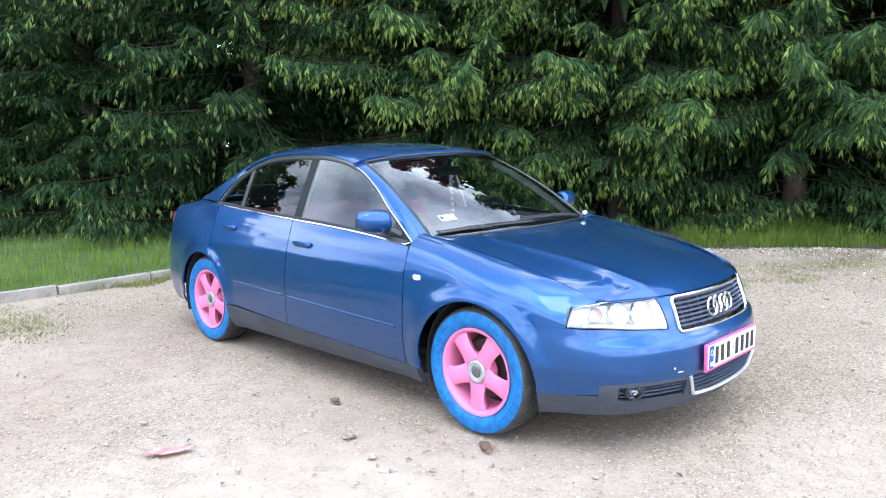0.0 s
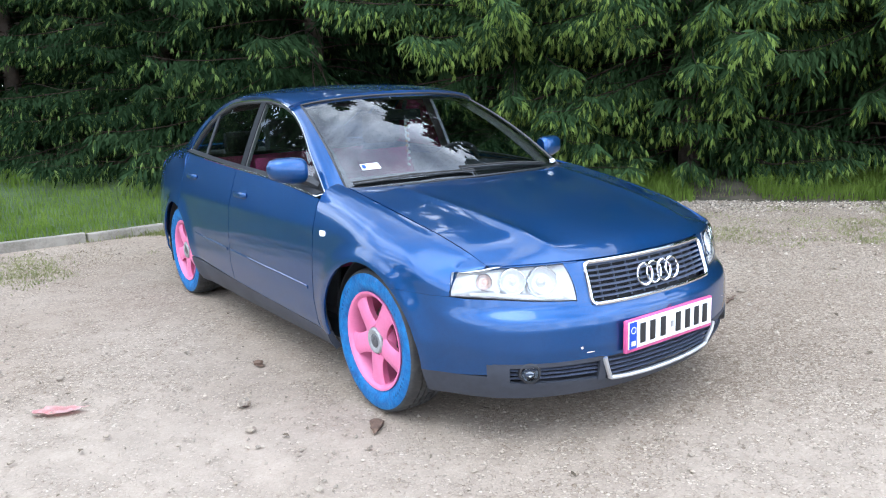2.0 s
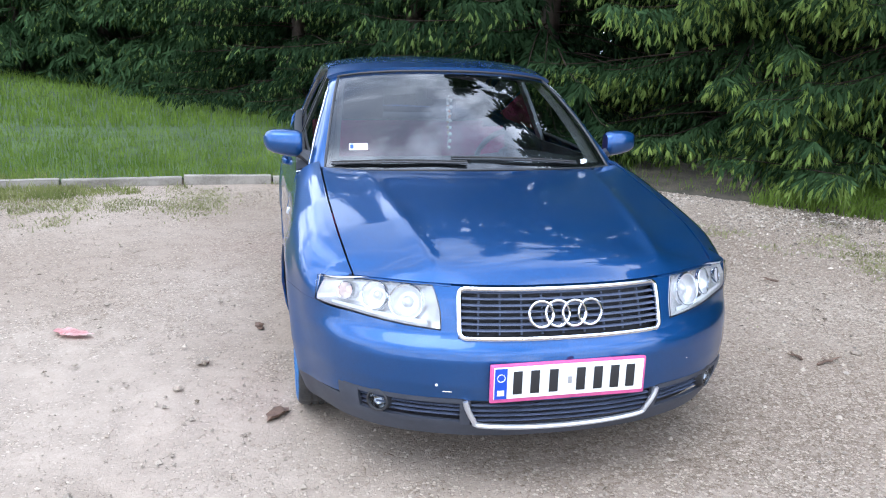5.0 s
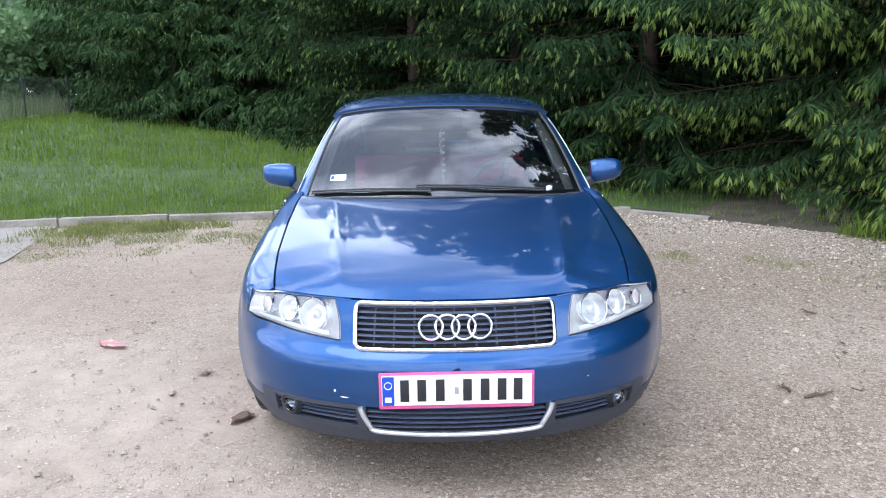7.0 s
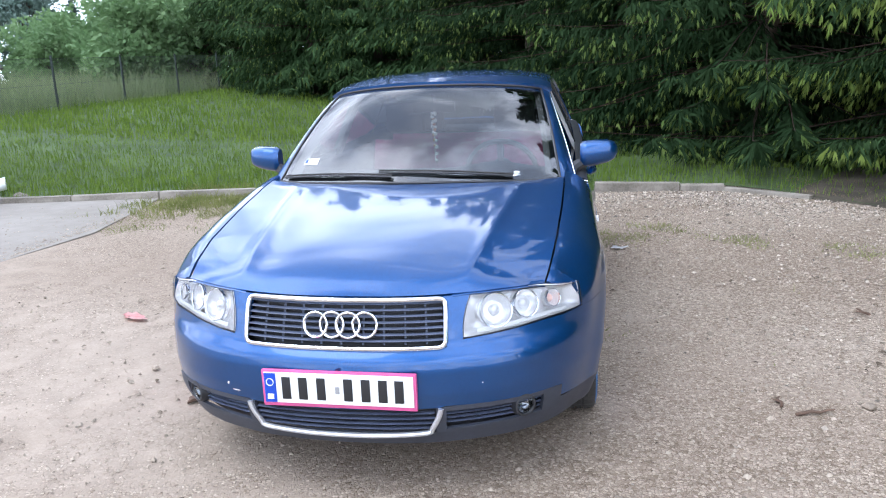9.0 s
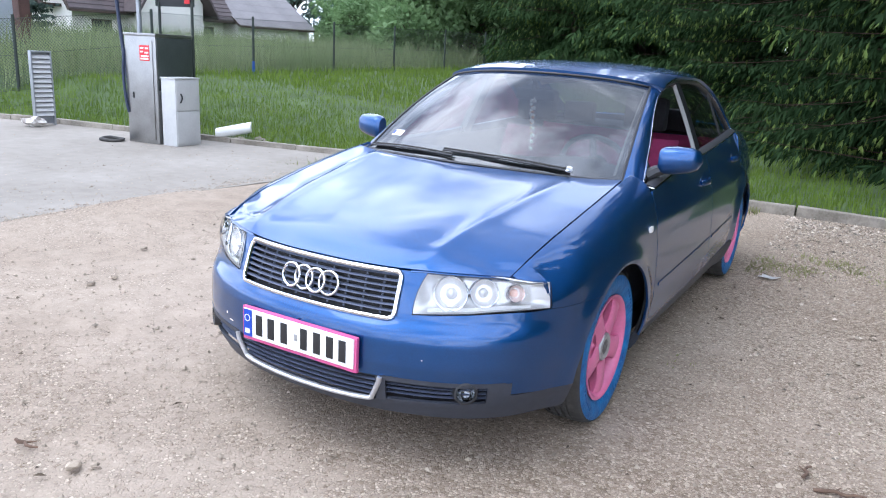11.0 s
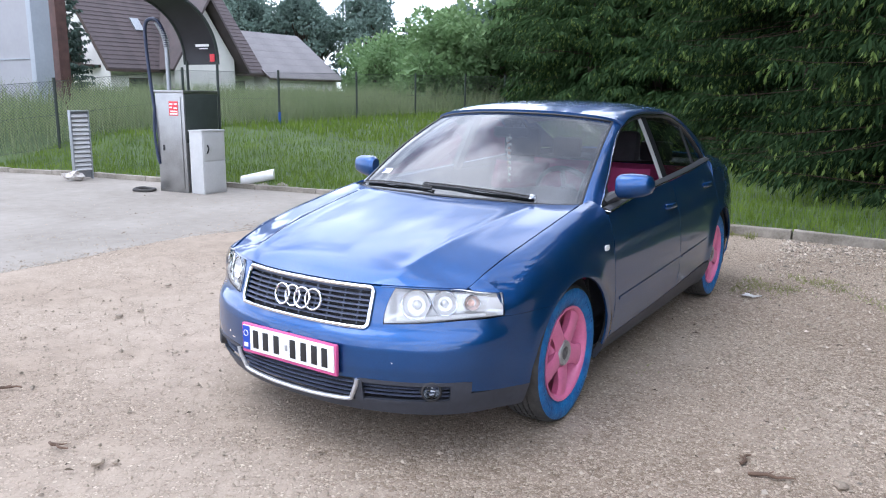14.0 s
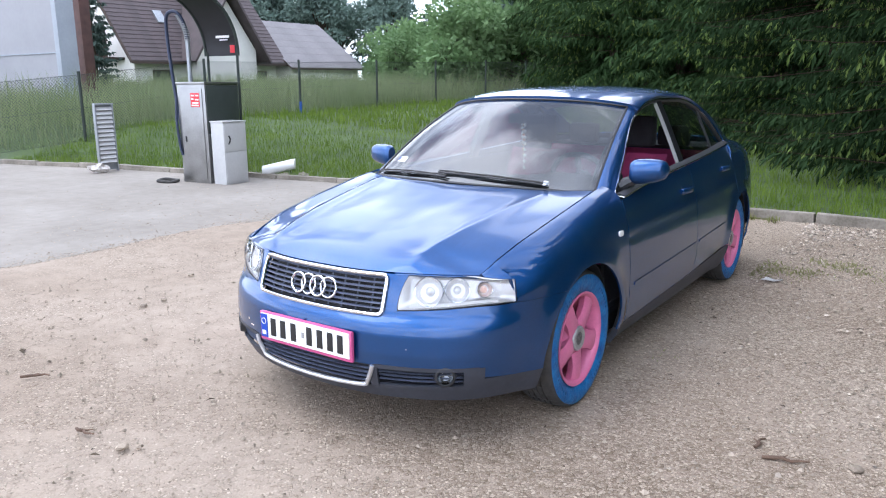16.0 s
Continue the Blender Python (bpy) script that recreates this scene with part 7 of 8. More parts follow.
def spruce_crown(seed, H, R, fine=1.0, z_low=0.3, z_fine=3.9, young=0.93, skirt=0.66):
    """Whorls of hanging boughs: long dark twigs inside, tufts of light drooping young shoots at their ends. Returns verts, faces, material numbers, bough axes."""
    rng = np.random.default_rng(seed)
    acc = {k: ([], []) for k in ("twig", "tip", "big", "bigtip")}
    axes = []
    z = z_low
    while z < H - 0.4:
        low = z < z_fine
        nb = int(rng.integers(7, 10)) if low else int(rng.integers(5, 7))
        L0 = (R * (1 - z / H) ** 0.70 + 0.15) * min(1.0, skirt + 0.24 * z)
        for b in range(nb):
            az = rng.uniform(0, 2 * math.pi)
            L = L0 * rng.uniform(0.60, 1.12)
            sag = rng.uniform(0.08, 0.36) + (0.12 if z < 2 else 0)
            zz = z + rng.uniform(-0.18, 0.18)
            h = np.array([math.cos(az), math.sin(az), 0])
            lat = np.array([-h[1], h[0], 0])
            s = np.linspace(0, 1, 8)
            axis = h * (s[:, None] * L) + np.array([0, 0, 1]) * (zz + L * (0.20 * s - sag * 1.5 * s ** 1.6 + 0.55 * sag * s ** 4))[:, None]
            axis += lat * (rng.uniform(-0.12, 0.12) * L * s ** 2)[:, None]
            axis[:, 2] = np.maximum(axis[:, 2], 0.36 * s + 0.05)
            axes.append(axis)
            step = (0.088 if low else 0.32) / fine
            qs = np.arange(0.16, 1.0, step / L)
            n = len(qs)
            base = np.stack([np.interp(qs, s, axis[:, c]) for c in range(3)], 1)
            fw = np.stack([np.interp(np.minimum(qs + 0.05, 1), s, axis[:, c]) - np.interp(qs - 0.05, s, axis[:, c]) for c in range(3)], 1)
            fw /= np.linalg.norm(fw, axis=1, keepdims=True) + 1e-9
            for sd in (-1, 1):
                tl = (0.17 + 0.52 * (1 - qs)) * rng.uniform(0.6, 1.2, n) * min(1.0, L / 1.5)
                td = lat * sd * rng.uniform(0.35, 1.0, (n, 1)) + fw * rng.uniform(0.35, 0.9, (n, 1)) - np.array([0, 0, 1.0]) * rng.uniform(0.25, 1.30, (n, 1))
                td /= np.linalg.norm(td, axis=1, keepdims=True)
                dd = td - np.array([0, 0, 0.5]); dd /= np.linalg.norm(dd, axis=1, keepdims=True)
                for e in (0.12, 0.40, 0.68):
                    acc["twig" if low else "big"][0].append(base + td * (tl * e)[:, None] - np.array([0, 0, 0.12]) * (tl * e * e)[:, None])
                    acc["twig" if low else "big"][1].append(td * 0.7 + dd * 0.3)
                k = (qs > 0.36) & (rng.random(n) < young)
                for e in ((0.6, 1.0) if low else (0.95,)):
                    kk = k if e > 0.9 else k & (rng.random(n) < 0.70)
                    acc["tip" if low else "bigtip"][0].append((base + td * (tl * e)[:, None] - np.array([0, 0, 0.16]) * (tl * e * e)[:, None])[kk])
                    acc["tip" if low else "bigtip"][1].append(dd[kk])
        z += (0.24 if low else 0.50) * rng.uniform(0.8, 1.2)
    Vs, Fs, Ms, off = [], [], [], 0
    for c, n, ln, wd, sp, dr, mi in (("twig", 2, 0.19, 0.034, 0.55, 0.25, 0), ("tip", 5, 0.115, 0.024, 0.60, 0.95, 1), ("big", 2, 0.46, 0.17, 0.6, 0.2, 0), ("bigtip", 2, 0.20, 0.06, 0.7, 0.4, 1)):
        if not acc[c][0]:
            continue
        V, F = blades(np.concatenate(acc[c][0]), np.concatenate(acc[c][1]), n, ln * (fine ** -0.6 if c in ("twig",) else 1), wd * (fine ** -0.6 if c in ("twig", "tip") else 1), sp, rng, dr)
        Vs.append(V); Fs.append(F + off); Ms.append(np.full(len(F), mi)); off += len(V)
    return np.concatenate(Vs), np.concatenate(Fs), np.concatenate(Ms), axes


def rods(axes, r0, r1, sides=4):
    """Many thin tapering rods as arrays."""
    V, F = [], []
    off = 0
    for ax in axes:
        n = len(ax)
        t = np.gradient(ax, axis=0)
        t /= np.linalg.norm(t, axis=1, keepdims=True) + 1e-9
        up = np.cross(t, [0.13, 0.2, 1.0]); up /= np.linalg.norm(up, axis=1, keepdims=True) + 1e-9
        w = np.cross(t, up)
        r = np.linspace(r0, r1, n)[:, None, None]
        a = np.linspace(0, 2 * math.pi, sides, endpoint=False)
        ring = ax[:, None, :] + r * (np.cos(a)[None, :, None] * up[:, None, :] + np.sin(a)[None, :, None] * w[:, None, :])
        V.append(ring.reshape(-1, 3))
        i, k = np.meshgrid(np.arange(n - 1), np.arange(sides), indexing="ij")
        k2 = (k + 1) % sides
        F.append((np.stack([i * sides + k, i * sides + k2, (i + 1) * sides + k2, (i + 1) * sides + k], -1) + off).reshape(-1, 4))
        off += n * sides
    return np.concatenate(V), np.concatenate(F)


def spruce(seed, H, R, fine, label="tall Norway spruce with light green young shoots", z_low=0.35, z_fine=3.9, young=0.93, skirt=0.66, shoots="needle_new", old="needle_old"):
    t = thing("spruce_tree", label, "tree", group="spruce row")
    V, F, Mi, axes = spruce_crown(seed, H, R, fine, z_low, z_fine, young, skirt)
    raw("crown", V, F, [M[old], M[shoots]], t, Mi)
    bm = bmesh.new()
    tube(bm, [(0.03 * math.sin(q * 5), 0.03 * math.cos(q * 4), -0.15 + (H + 0.1) * q) for q in np.linspace(0, 1, 14)], list(np.linspace(0.17, 0.015, 14)), 10)
    part("trunk", fix(bm), M["bark"], t)
    V, F = rods(axes if fine > 0.9 else axes[::3], 0.016, 0.003, 3)
    bo = raw("branchwork", V, F, M["needle_dead"], t, smooth=True)
    tagged(bo, kind="stuff")
    return t


def place(tree, x, y, turn, scale=1.0):
    z = float(lawn_z(np.array([x]), np.array([y]))[0])
    tree.matrix_basis = pose(x, y, z, 0, 0, turn) @ Matrix.Diagonal((scale, scale, scale, 1))
    return tree


# trees differ in painted light: sunlit shoots on two, shaded needles on the third
NEAR = [spruce(11, 12.5, 3.3, 1.0, young=0.42), spruce(12, 13.5, 3.4, 1.0, young=0.93, shoots="needle_sunlit"), spruce(13, 13.0, 3.4, 0.95, "tall spruce with few young shoots, shade painted into its needles", z_low=0.2, young=0.42, skirt=0.9, old="needle_shade", shoots="needle_mid"),
        spruce(14, 13.5, 3.6, 1.1, "tall Norway spruce thick with young shoots in a painted sunlit tone", z_low=0.25, z_fine=5.2, young=1.0, skirt=0.85, shoots="needle_sunlit")]
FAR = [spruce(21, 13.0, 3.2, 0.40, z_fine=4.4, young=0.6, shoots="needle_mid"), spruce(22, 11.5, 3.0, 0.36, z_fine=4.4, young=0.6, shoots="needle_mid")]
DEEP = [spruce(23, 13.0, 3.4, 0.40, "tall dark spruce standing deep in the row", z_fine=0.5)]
spots = [(11.9, -2.2, 0, 20), (9.9, 0.5, 0, 95), (8.2, 2.7, 0, 170), (6.5, 4.7, 1, 240), (5.5, 7.2, 3, 300), (3.5, 9.9, 2, 10), (1.7, 12.3, 2, 60), (-0.3, 15.6, 2, 140)]
placed = set()
for i, (x, y, k, a) in enumerate(spots):
    place(copy_thing(NEAR[k], pose(0, 0, 0)) if k in placed else NEAR[k], x, y, a, 0.94 + 0.05 * (i % 3))
    placed.add(k)
spots = [(-2.6, 18.8, 0, 200), (-5.8, 22.4, 1, 290), (-9.2, 25.6, 0, 75), (-12.4, 29.0, 1, 15), (-8.2, 22.8, 0, 130), (14.5, -5.5, 1, 60)]
for i, (x, y, k, a) in enumerate(spots):
    place(FAR[k] if i < 2 else copy_thing(FAR[k], pose(0, 0, 0)), x, y, a, 0.95 + 0.07 * (i % 4))
spots = [(14.2, 0.2, 0), (12.4, 2.4, 70), (10.6, 4.6, 140), (8.9, 6.8, 200), (7.4, 9.2, 260), (6.4, 12.0, 310), (4.4, 14.8, 30), (2.0, 18.0, 100), (-0.6, 21.4, 160), (-3.4, 25.0, 220), (-6.8, 28.6, 280), (12.8, 7.4, 20), (10.8, 10.2, 90), (8.6, 15.0, 150), (15.4, 4.0, 210), (5.5, 20.5, 40), (7.5, 24.0, 80), (3.5, 23.5, 120), (10.0, 18.5, 160), (17.2, 7.4, 200), (18.5, 2.6, 240), (16.0, 10.5, 280), (12.6, 14.0, 320), (1.2, 25.5, 10), (-1.2, 28.8, 50), (5.0, 27.5, 90), (14.0, 17.0, 130)]
for i, (x, y, a) in enumerate(spots):
    place(DEEP[0] if i < 1 else copy_thing(DEEP[0], pose(0, 0, 0)), x, y, a, 0.95 + 0.08 * (i % 4))


# broad-leaved trees and bushes beyond the fence
def leafy(seed, H, R, n, material, leaf, label, name="broadleaf_tree", group="far trees", trunk=0.3):
    rng = np.random.default_rng(seed)
    t = thing(name, label, "tree", group=group)
    bm = bmesh.new()
    tube(bm, [(0, 0, -0.3), (0.05, 0.03, H * 0.3), (-0.05, 0.05, H * 0.7)], [R * 0.07, R * 0.05, R * 0.02], 8)
    part("trunk", fix(bm), M["bark"], t)
    limbs, cl = [], []
    for k in range(int(26)):
        a, e = rng.uniform(0, 2 * math.pi), rng.uniform(0, 1)
        z0 = H * (trunk * 0.6 + 0.45 * e)
        rr = R * (1 - abs(2 * e - 0.75) ** 2 * 0.55) * rng.uniform(0.45, 0.95)
        end = np.array([math.cos(a) * rr, math.sin(a) * rr, min(H * 0.97, z0 + H * 0.22 * rng.uniform(0.3, 1.2))])
        limbs.append(np.linspace(np.array([0, 0, z0 * 0.8]), end, 4))
        cl.append((end, R * rng.uniform(0.22, 0.42)))
    for k in range(10):
        cl.append((np.array([rng.normal() * R * 0.25, rng.normal() * R * 0.25, H * rng.uniform(0.55, 0.95)]), R * rng.uniform(0.25, 0.4)))
    V, F = rods(limbs, R * 0.025, R * 0.006)
    raw("limbs", V, F, M["bark"], t)
    pts, ds = [], []
    per = n // len(cl)
    for c, r in cl:
        d = rng.normal(size=(per, 3)); d /= np.linalg.norm(d, axis=1, keepdims=True)
        p = c + d * (r * rng.uniform(0.35, 1.0, (per, 1)) ** 0.6) * np.array([1, 1, 0.8])
        pts.append(p); ds.append(d)
    p, d = np.concatenate(pts), np.concatenate(ds)
    V, F = blades(p, d, 1, leaf, leaf * 0.62, 1.2, rng, 0.3)
    raw("crown", V, F, material, t)
    return t


trees = [leafy(31, 9.5, 3.4, 7000, M["leaf"], 0.38, "broad-leaved tree in full pale green leaf"),
         leafy(32, 12.0, 4.2, 10000, M["leaf_hazy"], 0.38, "tall broad-leaved tree far off, paled by painted haze"),
         leafy(33, 4.6, 2.6, 5200, M["leaf"], 0.30, "rounded green bush behind the fence", trunk=0.05)]


def drop(tree, x, y, a, s=1.0, first=[]):
    if tree in first:
        tree = copy_thing(tree, pose(0, 0, 0))
    else:
        first.append(tree)
    z = float(lawn_z(np.array([x]), np.array([y]))[0])
    tree.matrix_basis = pose(x, y, z, 0, 0, a) @ Matrix.Diagonal((s, s, s, 1))


for x, y, k, a, s in ((-27, 40, 2, 0, 1.1), (-23, 37, 2, 40, 1.2), (-20, 33, 2, 80, 1.05), (-23, 45, 0, 120, 0.72), (-18, 38, 0, 200, 0.72), (-15.5, 30, 2, 10, 1.1), (-31, 52, 0, 60, 0.62), (-38, 62, 1, 100, 0.82), (-47, 62, 1, 10, 0.5), (-55, 60, 1, 200, 0.8), (-29, 60, 1, 30, 0.72), (-33, 64, 1, 200, 0.8), (-42, 64, 1, 280, 0.6), (-51, 66, 1, 50, 0.6), (-45, 70, 1, 90, 0.7), (-39, 70, 1, 150, 0.95), (-33, 72, 1, 20, 0.9), (-20, 52, 1, 300, 0.9), (-33, 41.5, 2, 20, 0.9), (-30, 38, 2, 220, 0.8), (-36, 47, 2, 20, 1.1), (-37, 50, 2, 70, 1.2), (-30, 45, 2, 170, 1.0),
                      (14, 38, 2, 15, 2.3), (3, 42, 2, 75, 2.4), (-7, 40, 2, 140, 2.2), (23, 32, 2, 200, 2.4), (29, 22, 2, 260, 2.3), (32, 11, 2, 310, 2.4), (33, -1, 2, 30, 2.3), (31, -13, 2, 100, 2.4), (9, 33, 2, 170, 2.0), (24, 14, 2, 60, 2.0), (25, 3, 2, 10, 2.0), (19, 24, 2, 240, 2.0),
                      (-62, 62, 1, 120, 0.8), (-50, 52, 1, 140, 0.92), (-46, 56.5, 1, 230, 0.95), (-54, 48, 1, 310, 0.9), (-58, 52, 1, 85, 1.0), (-14, 40, 0, 45, 1.1), (-10, 46, 1, 75, 1.0), (-17, 26.5, 2, 130, 0.9), (-50, 42, 1, 20, 0.62), (-58, 38, 1, 70, 0.7)):
    drop(trees[k], x, y, a, s)
# conifers on the skyline, both needle slots in the haze-paled colour
con = spruce(41, 14.0, 2.6, 0.85, "tall conifer on the skyline, paled by painted haze", z_fine=0.5)
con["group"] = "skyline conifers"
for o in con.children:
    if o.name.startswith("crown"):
        o.data.materials[0] = o.data.materials[1] = M["needle_hazy"]
first = True
for x, y, a, s in ((-45, 62, 0, 0.62), (-52, 66, 60, 0.95), (-36, 66, 100, 0.9), (-57, 58, 10, 1.0), (-22, 62, 210, 0.9), (-32.3, 18.2, 40, 0.45)):
    o = con if first else copy_thing(con, pose(0, 0, 0))
    first = False
    place(o, x, y, a, s)


# grass: mown lawn, tufts on the gravel edge, tall meadow behind the fence
def grass(name, label, x, y, hmin, hmax, w, material, seed, zfun, lean=0.35):
    rng = np.random.default_rng(seed)
    n = len(x)
    z = zfun(x, y)
    h = rng.uniform(hmin, hmax, n) * rng.choice([1, 1, 1, 1.5], n)
    a, b = rng.uniform(0, 2 * math.pi, n), rng.uniform(0, 2 * math.pi, n)
    ln = rng.uniform(0.05, lean, n) * h
    base = np.stack([x, y, z - 0.01], 1)
    wv = np.stack([np.cos(a), np.sin(a), np.zeros(n)], 1) * (w * rng.uniform(0.6, 1.3, n))[:, None] * 0.5
    lv = np.stack([np.cos(b), np.sin(b), np.zeros(n)], 1) * ln[:, None]
    up = np.array([0, 0, 1.0])
    mid = base + lv * 0.35 + up * (h * 0.6)[:, None]
    tip = base + lv * 1.2 + up * h[:, None]
    V = np.stack([base - wv, base + wv, mid + wv * 0.75, tip, mid - wv * 0.75], 1).reshape(-1, 3)
    i = np.arange(n)[:, None] * 5
    q = np.concatenate([i, i + 1, i + 2, i + 4], 1)
    tq = np.concatenate([i + 4, i + 2, i + 3], 1)
    tri = np.concatenate([q[:, [0, 1, 2]], q[:, [0, 2, 3]], tq])
    o = raw(name, V, tri, material)
    tagged(o, label, "grass", kind="stuff")
    return o


def scatter(n, seed, xr, yr, keep):
    rng = np.random.default_rng(seed)
    x, y = rng.uniform(*xr, n), rng.uniform(*yr, n)
    k = keep(x, y, rng)
    return x[k], y[k]


def near_lawn(x, y, rng):
    d = kerb_dist(x, y)
    return (d > 0.06) & (d < 7.5) & (rng.random(len(x)) < np.exp(-np.maximum(d - 1.0, 0) / 2.6)) & (x > -12.5) & (rng.random(len(x)) < 0.30 + 0.70 * (1 - smoothstep(0.4, 3.2, x)))


x, y = scatter(230000, 1, (-12.5, 9.5), (-3, 14), near_lawn)
grass("lawn_grass", "short bright green lawn grass", x, y, 0.05, 0.12, 0.010, M["blade"], 2, lawn_z)


def far_lawn(x, y, rng):
    d = kerb_dist(x, y)
    return (d > 5.0) & (x > -12.4) & (x < 3)


x, y = scatter(40000, 3, (-12.5, 3), (9, 34), far_lawn)
grass("far_lawn_grass", "green lawn grass further from the kerb", x, y, 0.08, 0.18, 0.022, M["blade"], 4, lawn_z)


def meadow(x, y, rng):
    return (x < -12.5 - 0.05 * (y - 15)) & (kerb_dist(x, y) > 0.8)


x, y = scatter(42000, 5, (-34, -12.4), (2.5, 34), meadow)
grass("meadow_grass", "tall seeding meadow grass behind the fence", x, y, 0.35, 0.85, 0.022, M["hay"], 6, lawn_z, 0.5)


def patchy(x, y, k, seed):
    return np.array([noise.noise(Vector((a * k, b * k, seed))) + 0.5 * noise.noise(Vector((a * k * 3.1, b * k * 3.1, seed + 4))) for a, b in zip(x, y)])


def blob_field(x, y, blobs):
    f = np.full(x.shape, -1.0)
    for bx, by, br in blobs:
        f = np.maximum(f, 1 - np.hypot(x - bx, y - by) / br)
    return f


PATCHES = [(-3.72, 4.4, 0.42), (-3.8, 4.95, 0.6), (-3.75, 5.5, 0.8), (-3.8, 6.0, 0.7), (-3.0, 5.3, 0.6), (-2.2, 5.4, 0.5), (-1.8, 5.2, 0.5), (-1.6, 5.9, 0.4),
           (1.15, 4.1, 0.28), (1.5, 4.5, 0.26), (2.1, 4.05, 0.24), (2.7, 3.75, 0.24), (3.15, 2.85, 0.24), (3.6, 2.6, 0.5), (4.1, 2.25, 0.7), (4.65, 1.75, 0.8), (5.3, 1.2, 0.8), (3.75, 3.0, 0.4)]


def edge_tufts(x, y, rng):
    d = kerb_dist(x, y)
    f = patchy(x, y, 1.6, 3.1)
    return (d < 0.10) & ((blob_field(x, y, PATCHES) + 1.5 * f + rng.normal(0, 0.28, len(x)) > 0.42) | ((d > -0.10) & (x < 2.5) & (f > 0.30))) & (rng.random(len(x)) < np.where(x > 0.9, 0.55, 0.60))


xa, ya = scatter(130000, 7, (-5.5, 0.5), (3.6, 7), edge_tufts)
xb, yb = scatter(140000, 17, (0.9, 6.6), (0.2, 4.9), edge_tufts)
x, y = np.concatenate([xa, xb]), np.concatenate([ya, yb])
grass("edge_weeds", "yellowish weeds and grass growing through the gravel edge", x, y, 0.008, 0.032, 0.008, M["weed"], 8, lambda a, b: np.zeros_like(a), 1.2)


def corner_clump(x, y, rng):
    return (blob_field(x, y, [(-3.85, 5.6, 0.75), (-3.7, 6.15, 0.6), (-3.3, 6.1, 0.4)])  + 0.9 * patchy(x, y, 1.8, 6.2) > 0.24) & (rng.random(len(x)) < 0.60)


x, y = scatter(120000, 15, (-5.0, 6.0), (0.5, 7), corner_clump)
grass("corner_grass", "taller green grass clump at the pad corner", x, y, 0.030, 0.105, 0.008, M["verge"], 16, lambda a, b: np.where(kerb_dist(a, b) > 0.05, lawn_z(a, b), 0.0), 0.7)


def verge_weeds(x, y, rng):
    d = kerb_dist(x, y)
    f = patchy(x, y, 1.3, 21.4)
    reach = np.interp(x, [-4.1, -3.2, -2.2, -1.2, 0.6], [-1.15, -0.75, -0.50, -0.42, -0.30])
    return (d < 0.10) & (d > reach) & (x > -4.05) & (f + 0.55 * (d - reach) / -reach - 0.20 * smoothstep(-2.6, -1.2, x) + rng.normal(0, 0.14, len(x)) > 0.40) & (rng.random(len(x)) < 0.60)


x, y = scatter(90000, 23, (-4.2, 0.6), (3.9, 7), verge_weeds)
grass("verge_weeds", "low green and yellow weeds growing against the kerb", x, y, 0.020, 0.075, 0.009, M["verge"], 24, lambda a, b: np.where(kerb_dist(a, b) > 0.05, lawn_z(a, b), 0.0), 0.9)


def dead_strip(x, y, rng):
    d = kerb_dist(x, y)
    f = patchy(x, y, 0.9, 12.7)
    return (d > -1.5) & (d < np.where(x > 3, 1.6, 0.35)) & ((x > 2.2) | (x < -0.8)) & (f + 0.45 * (1 - abs(d + 0.25) / 1.2) > np.where((x > 3) & (d > -0.2), -0.15, 0.22)) & (rng.random(len(x)) < 0.55)


x, y = scatter(150000, 13, (-4.5, 9), (-3.5, 7), dead_strip)
grass("dead_grass", "brown dead grass and needles lying along the kerb", x, y, 0.008, 0.022, 0.007, M["straw"], 14, lambda a, b: np.where(kerb_dist(a, b) > 0.05, lawn_z(a, b) + np.where(a > 3, 0.03, 0.0), 0.0), 3.0)


def kerb_side(x, y, rng):
    d = kerb_dist(x, y)
    f = np.array([noise.noise(Vector((a * 0.7, b * 0.7, 8.3))) for a, b in zip(x, y)])
    return (x > 3.2) & (d > -0.15) & (d < 1.3) & (f + 0.25 * (1 - abs(d) / 0.6) > -0.10)


x, y = scatter(90000, 9, (2.8, 9), (-3, 6), kerb_side)
grass("kerb_weeds", "tall weeds and grass hiding the kerb under the spruces", x, y, 0.07, 0.20, 0.011, M["blade"], 10, lambda a, b: np.where(kerb_dist(a, b) > 0.05, lawn_z(a, b), 0.0), 0.8)


# ---- loose gravel ----
def stones(name, label, x, y, size, material, seed):
    """Faceted stones half sunk in the ground, joined into one heap of stuff."""
    rng = np.random.default_rng(seed)
    n = len(x)
    octa = np.array([(1, 0, 0), (-1, 0, 0), (0, 1, 0), (0, -1, 0), (0, 0, 1), (0, 0, -0.5)], float)
    V = octa[None] * size[:, None, None] * rng.uniform(0.75, 1.2, (n, 6, 3)) + rng.normal(size=(n, 6, 3)) * (size * 0.12)[:, None, None]
    V[:, :, 2] *= 0.75
    a = rng.uniform(0, 2 * math.pi, n)
    c, s = np.cos(a)[:, None], np.sin(a)[:, None]
    X, Y = V[:, :, 0] * c - V[:, :, 1] * s, V[:, :, 0] * s + V[:, :, 1] * c
    V = np.stack([X + x[:, None], Y + y[:, None], V[:, :, 2] + np.where(x < -3.95, 0.019, 0.0)[:, None]], -1)
    f = np.array([(0, 2, 4), (2, 1, 4), (1, 3, 4), (3, 0, 4), (2, 0, 5), (1, 2, 5), (3, 1, 5), (0, 3, 5)])
    F = (np.arange(n)[:, None, None] * 6 + f[None]).reshape(-1, 3)
    tagged(raw(name, V.reshape(-1, 3), F, material, smooth=False), label, "gravel", kind="stuff")


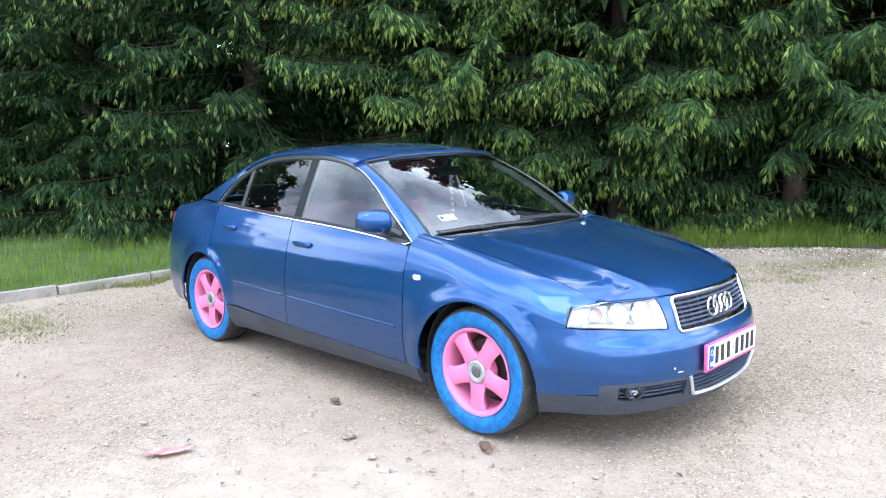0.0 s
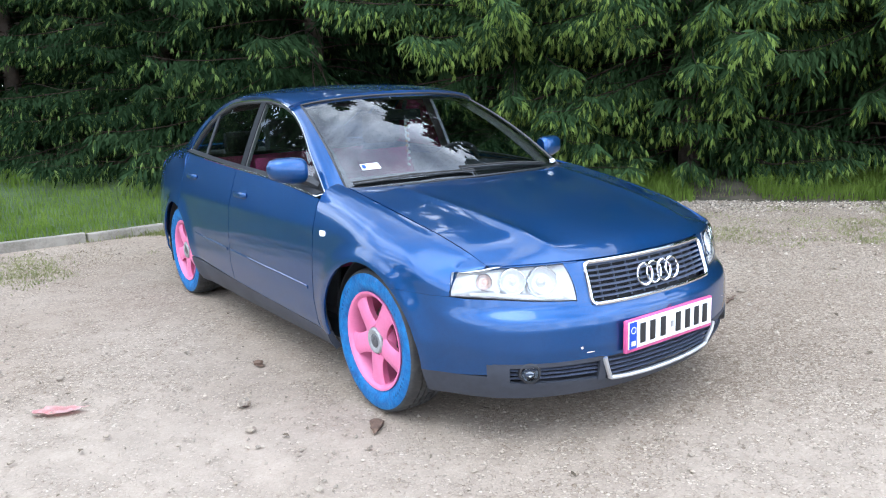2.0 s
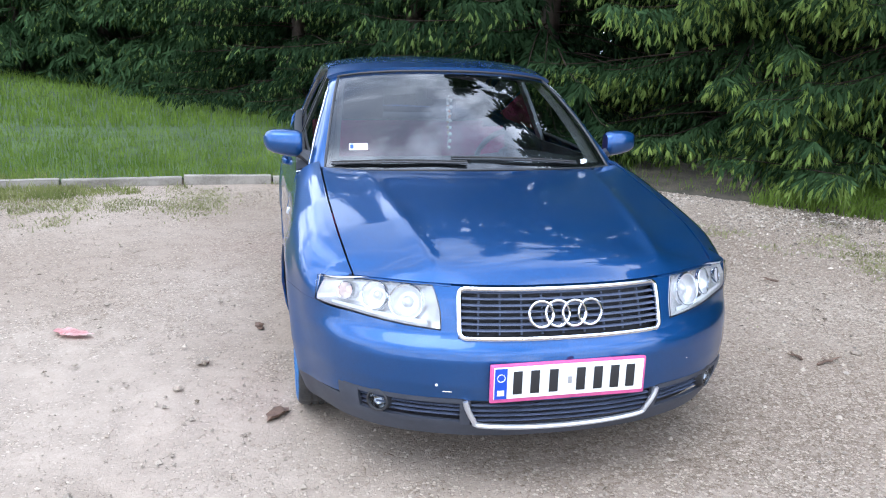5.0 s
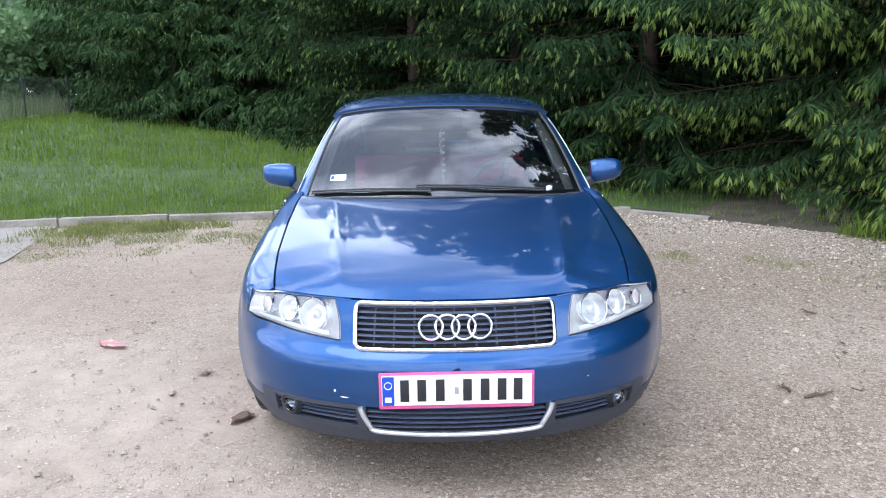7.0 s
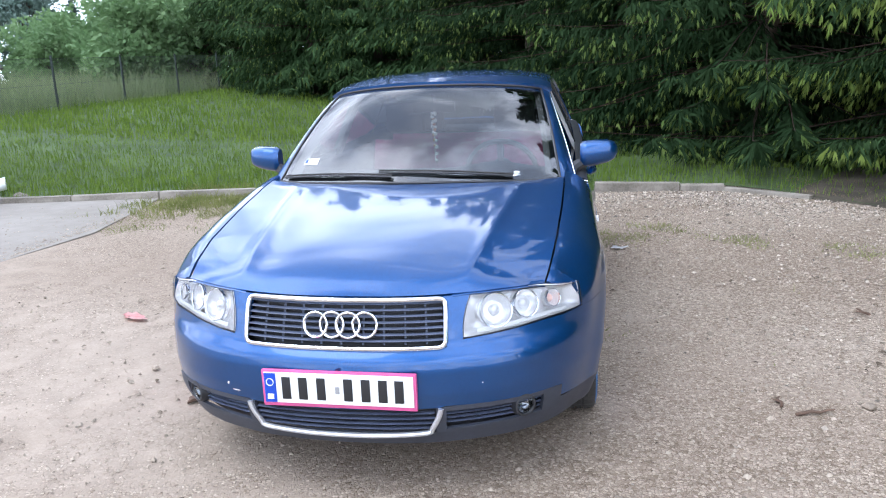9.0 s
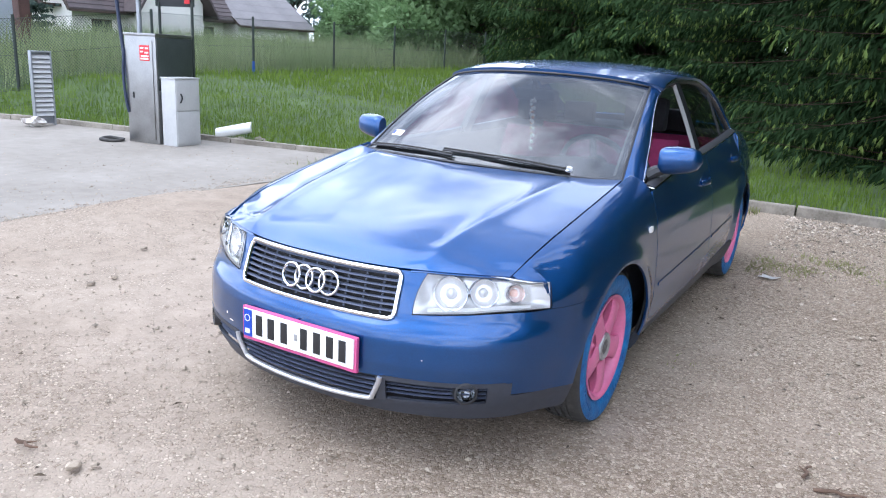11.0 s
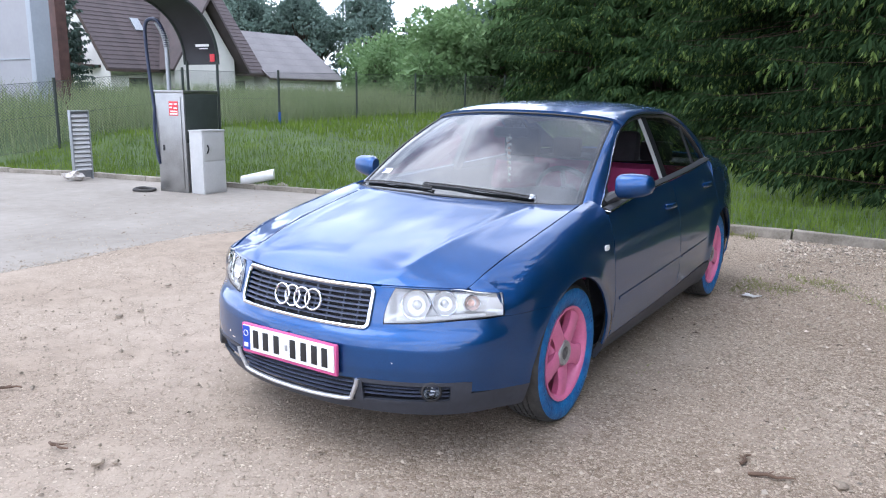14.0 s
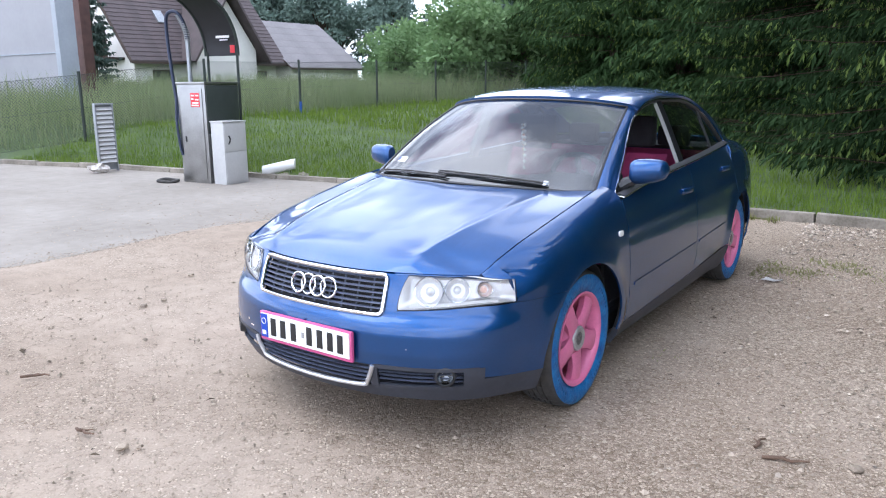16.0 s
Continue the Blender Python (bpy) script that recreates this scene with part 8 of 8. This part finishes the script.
def gravel_stones():
    rng = np.random.default_rng(17)
    n = 19000
    x = np.concatenate([rng.uniform(-4.2, 6.5, n // 2), rng.normal(0, 2.6, n // 2), 1.05 + 5.4 * rng.beta(1.0, 1.5, 8000), -3.9 - rng.gamma(1.3, 1.6, 2600), rng.normal(-3.93, 0.13, 7000)])
    y = np.concatenate([rng.uniform(-2.6, 6.5, n // 2), rng.normal(0.5, 2.3, n // 2), rng.uniform(-0.6, 6.4, 8000), rng.uniform(-3.0, 5.6, 2600), rng.uniform(-3.2, 5.4, 7000)])
    d = kerb_dist(x, y)
    keep = (d < np.where(x > 3, 0.12, -0.06)) & (x > -14)
    x, y = x[keep], y[keep]
    size = (rng.gamma(1.7, 0.0017, len(x)) + 0.0024) * np.where((x > 1.0) & (y > 0.8), rng.uniform(0.9, 1.5, len(x)), 1.0)
    stones("loose_stones", "loose pale crushed stones scattered on the lot", x, y, np.minimum(size, 0.017), M["pebble"], 18)
    # coarser stones swept up along the kerb
    x, y = rng.uniform(0.9, 7.5, 90000), rng.uniform(-1.0, 6.5, 90000)
    d = kerb_dist(x, y)
    band = np.array([noise.noise(Vector((a * 1.1, b * 1.1, 31.0))) for a, b in zip(x, y)])
    keep = (d < np.where(x > 3, 0.12, -0.06)) & (x < 6.7) & (rng.random(len(x)) < 0.80 * np.exp(-np.abs(d + 0.40) / 1.10) * (1 + 0.9 * band))
    x, y, d = x[keep], y[keep], d[keep]
    size = (rng.gamma(1.8, 0.0026, len(x)) + 0.0036) * (0.8 + 0.5 * np.exp(-np.abs(d + 0.25) / 0.6))
    stones("kerb_rubble", "coarse pale and dark stones swept up along the kerb", x, y, np.minimum(size, 0.024), M["rubble"], 19)


gravel_stones()


def leaf_litter():
    """Bits of bark, needles and dead leaf: small bent flat scraps, thicker towards the trees."""
    rng = np.random.default_rng(29)
    x = np.concatenate([rng.uniform(-3.6, 4.5, 350), 0.9 + 5.5 * rng.beta(1.6, 1.3, 1300), rng.uniform(-4.2, 3.0, 600)])
    y = np.concatenate([rng.uniform(-1.5, 5.5, 350), rng.uniform(0.8, 6.3, 1300), rng.uniform(4.6, 6.4, 600)])
    xk, yk = rng.uniform(1.0, 7.5, 12000), rng.uniform(-1.0, 6.4, 12000)
    dk = kerb_dist(xk, yk)
    near = rng.random(12000) < 0.65 * np.exp(-np.abs(dk + 0.25) / 0.45)
    x, y = np.concatenate([x, xk[near]]), np.concatenate([y, yk[near]])
    keep = kerb_dist(x, y) < -0.03
    x, y = x[keep], y[keep]
    n = len(x)
    size = np.minimum(0.004 + rng.gamma(1.6, 0.0038, n), 0.026)
    a = rng.uniform(0, 2 * math.pi, n)
    slim = rng.uniform(0.22, 0.75, n)
    corner = np.array([(1, 0.1, 0.0), (0.2, 1, 0.35), (-1, 0.2, 0.1), (-0.1, -1, 0.3), (0, 0, 0.62)], float)
    V = corner[None] * rng.uniform(0.7, 1.25, (n, 5, 3))
    V[:, :, 1] *= slim[:, None]
    V = V * size[:, None, None]
    V[:, :, 2] = np.abs(V[:, :, 2]) * 0.8 + 0.0015
    c, s = np.cos(a)[:, None], np.sin(a)[:, None]
    V = np.stack([V[:, :, 0] * c - V[:, :, 1] * s + x[:, None], V[:, :, 0] * s + V[:, :, 1] * c + y[:, None], V[:, :, 2]], -1)
    f = np.array([(0, 1, 4), (1, 2, 4), (2, 3, 4), (3, 0, 4)])
    F = (np.arange(n)[:, None, None] * 5 + f[None]).reshape(-1, 3)
    tagged(raw("leaf_litter", V.reshape(-1, 3), F, M["litter"]), "dark scraps of bark and dead leaf on the gravel", "litter", kind="stuff")


leaf_litter()
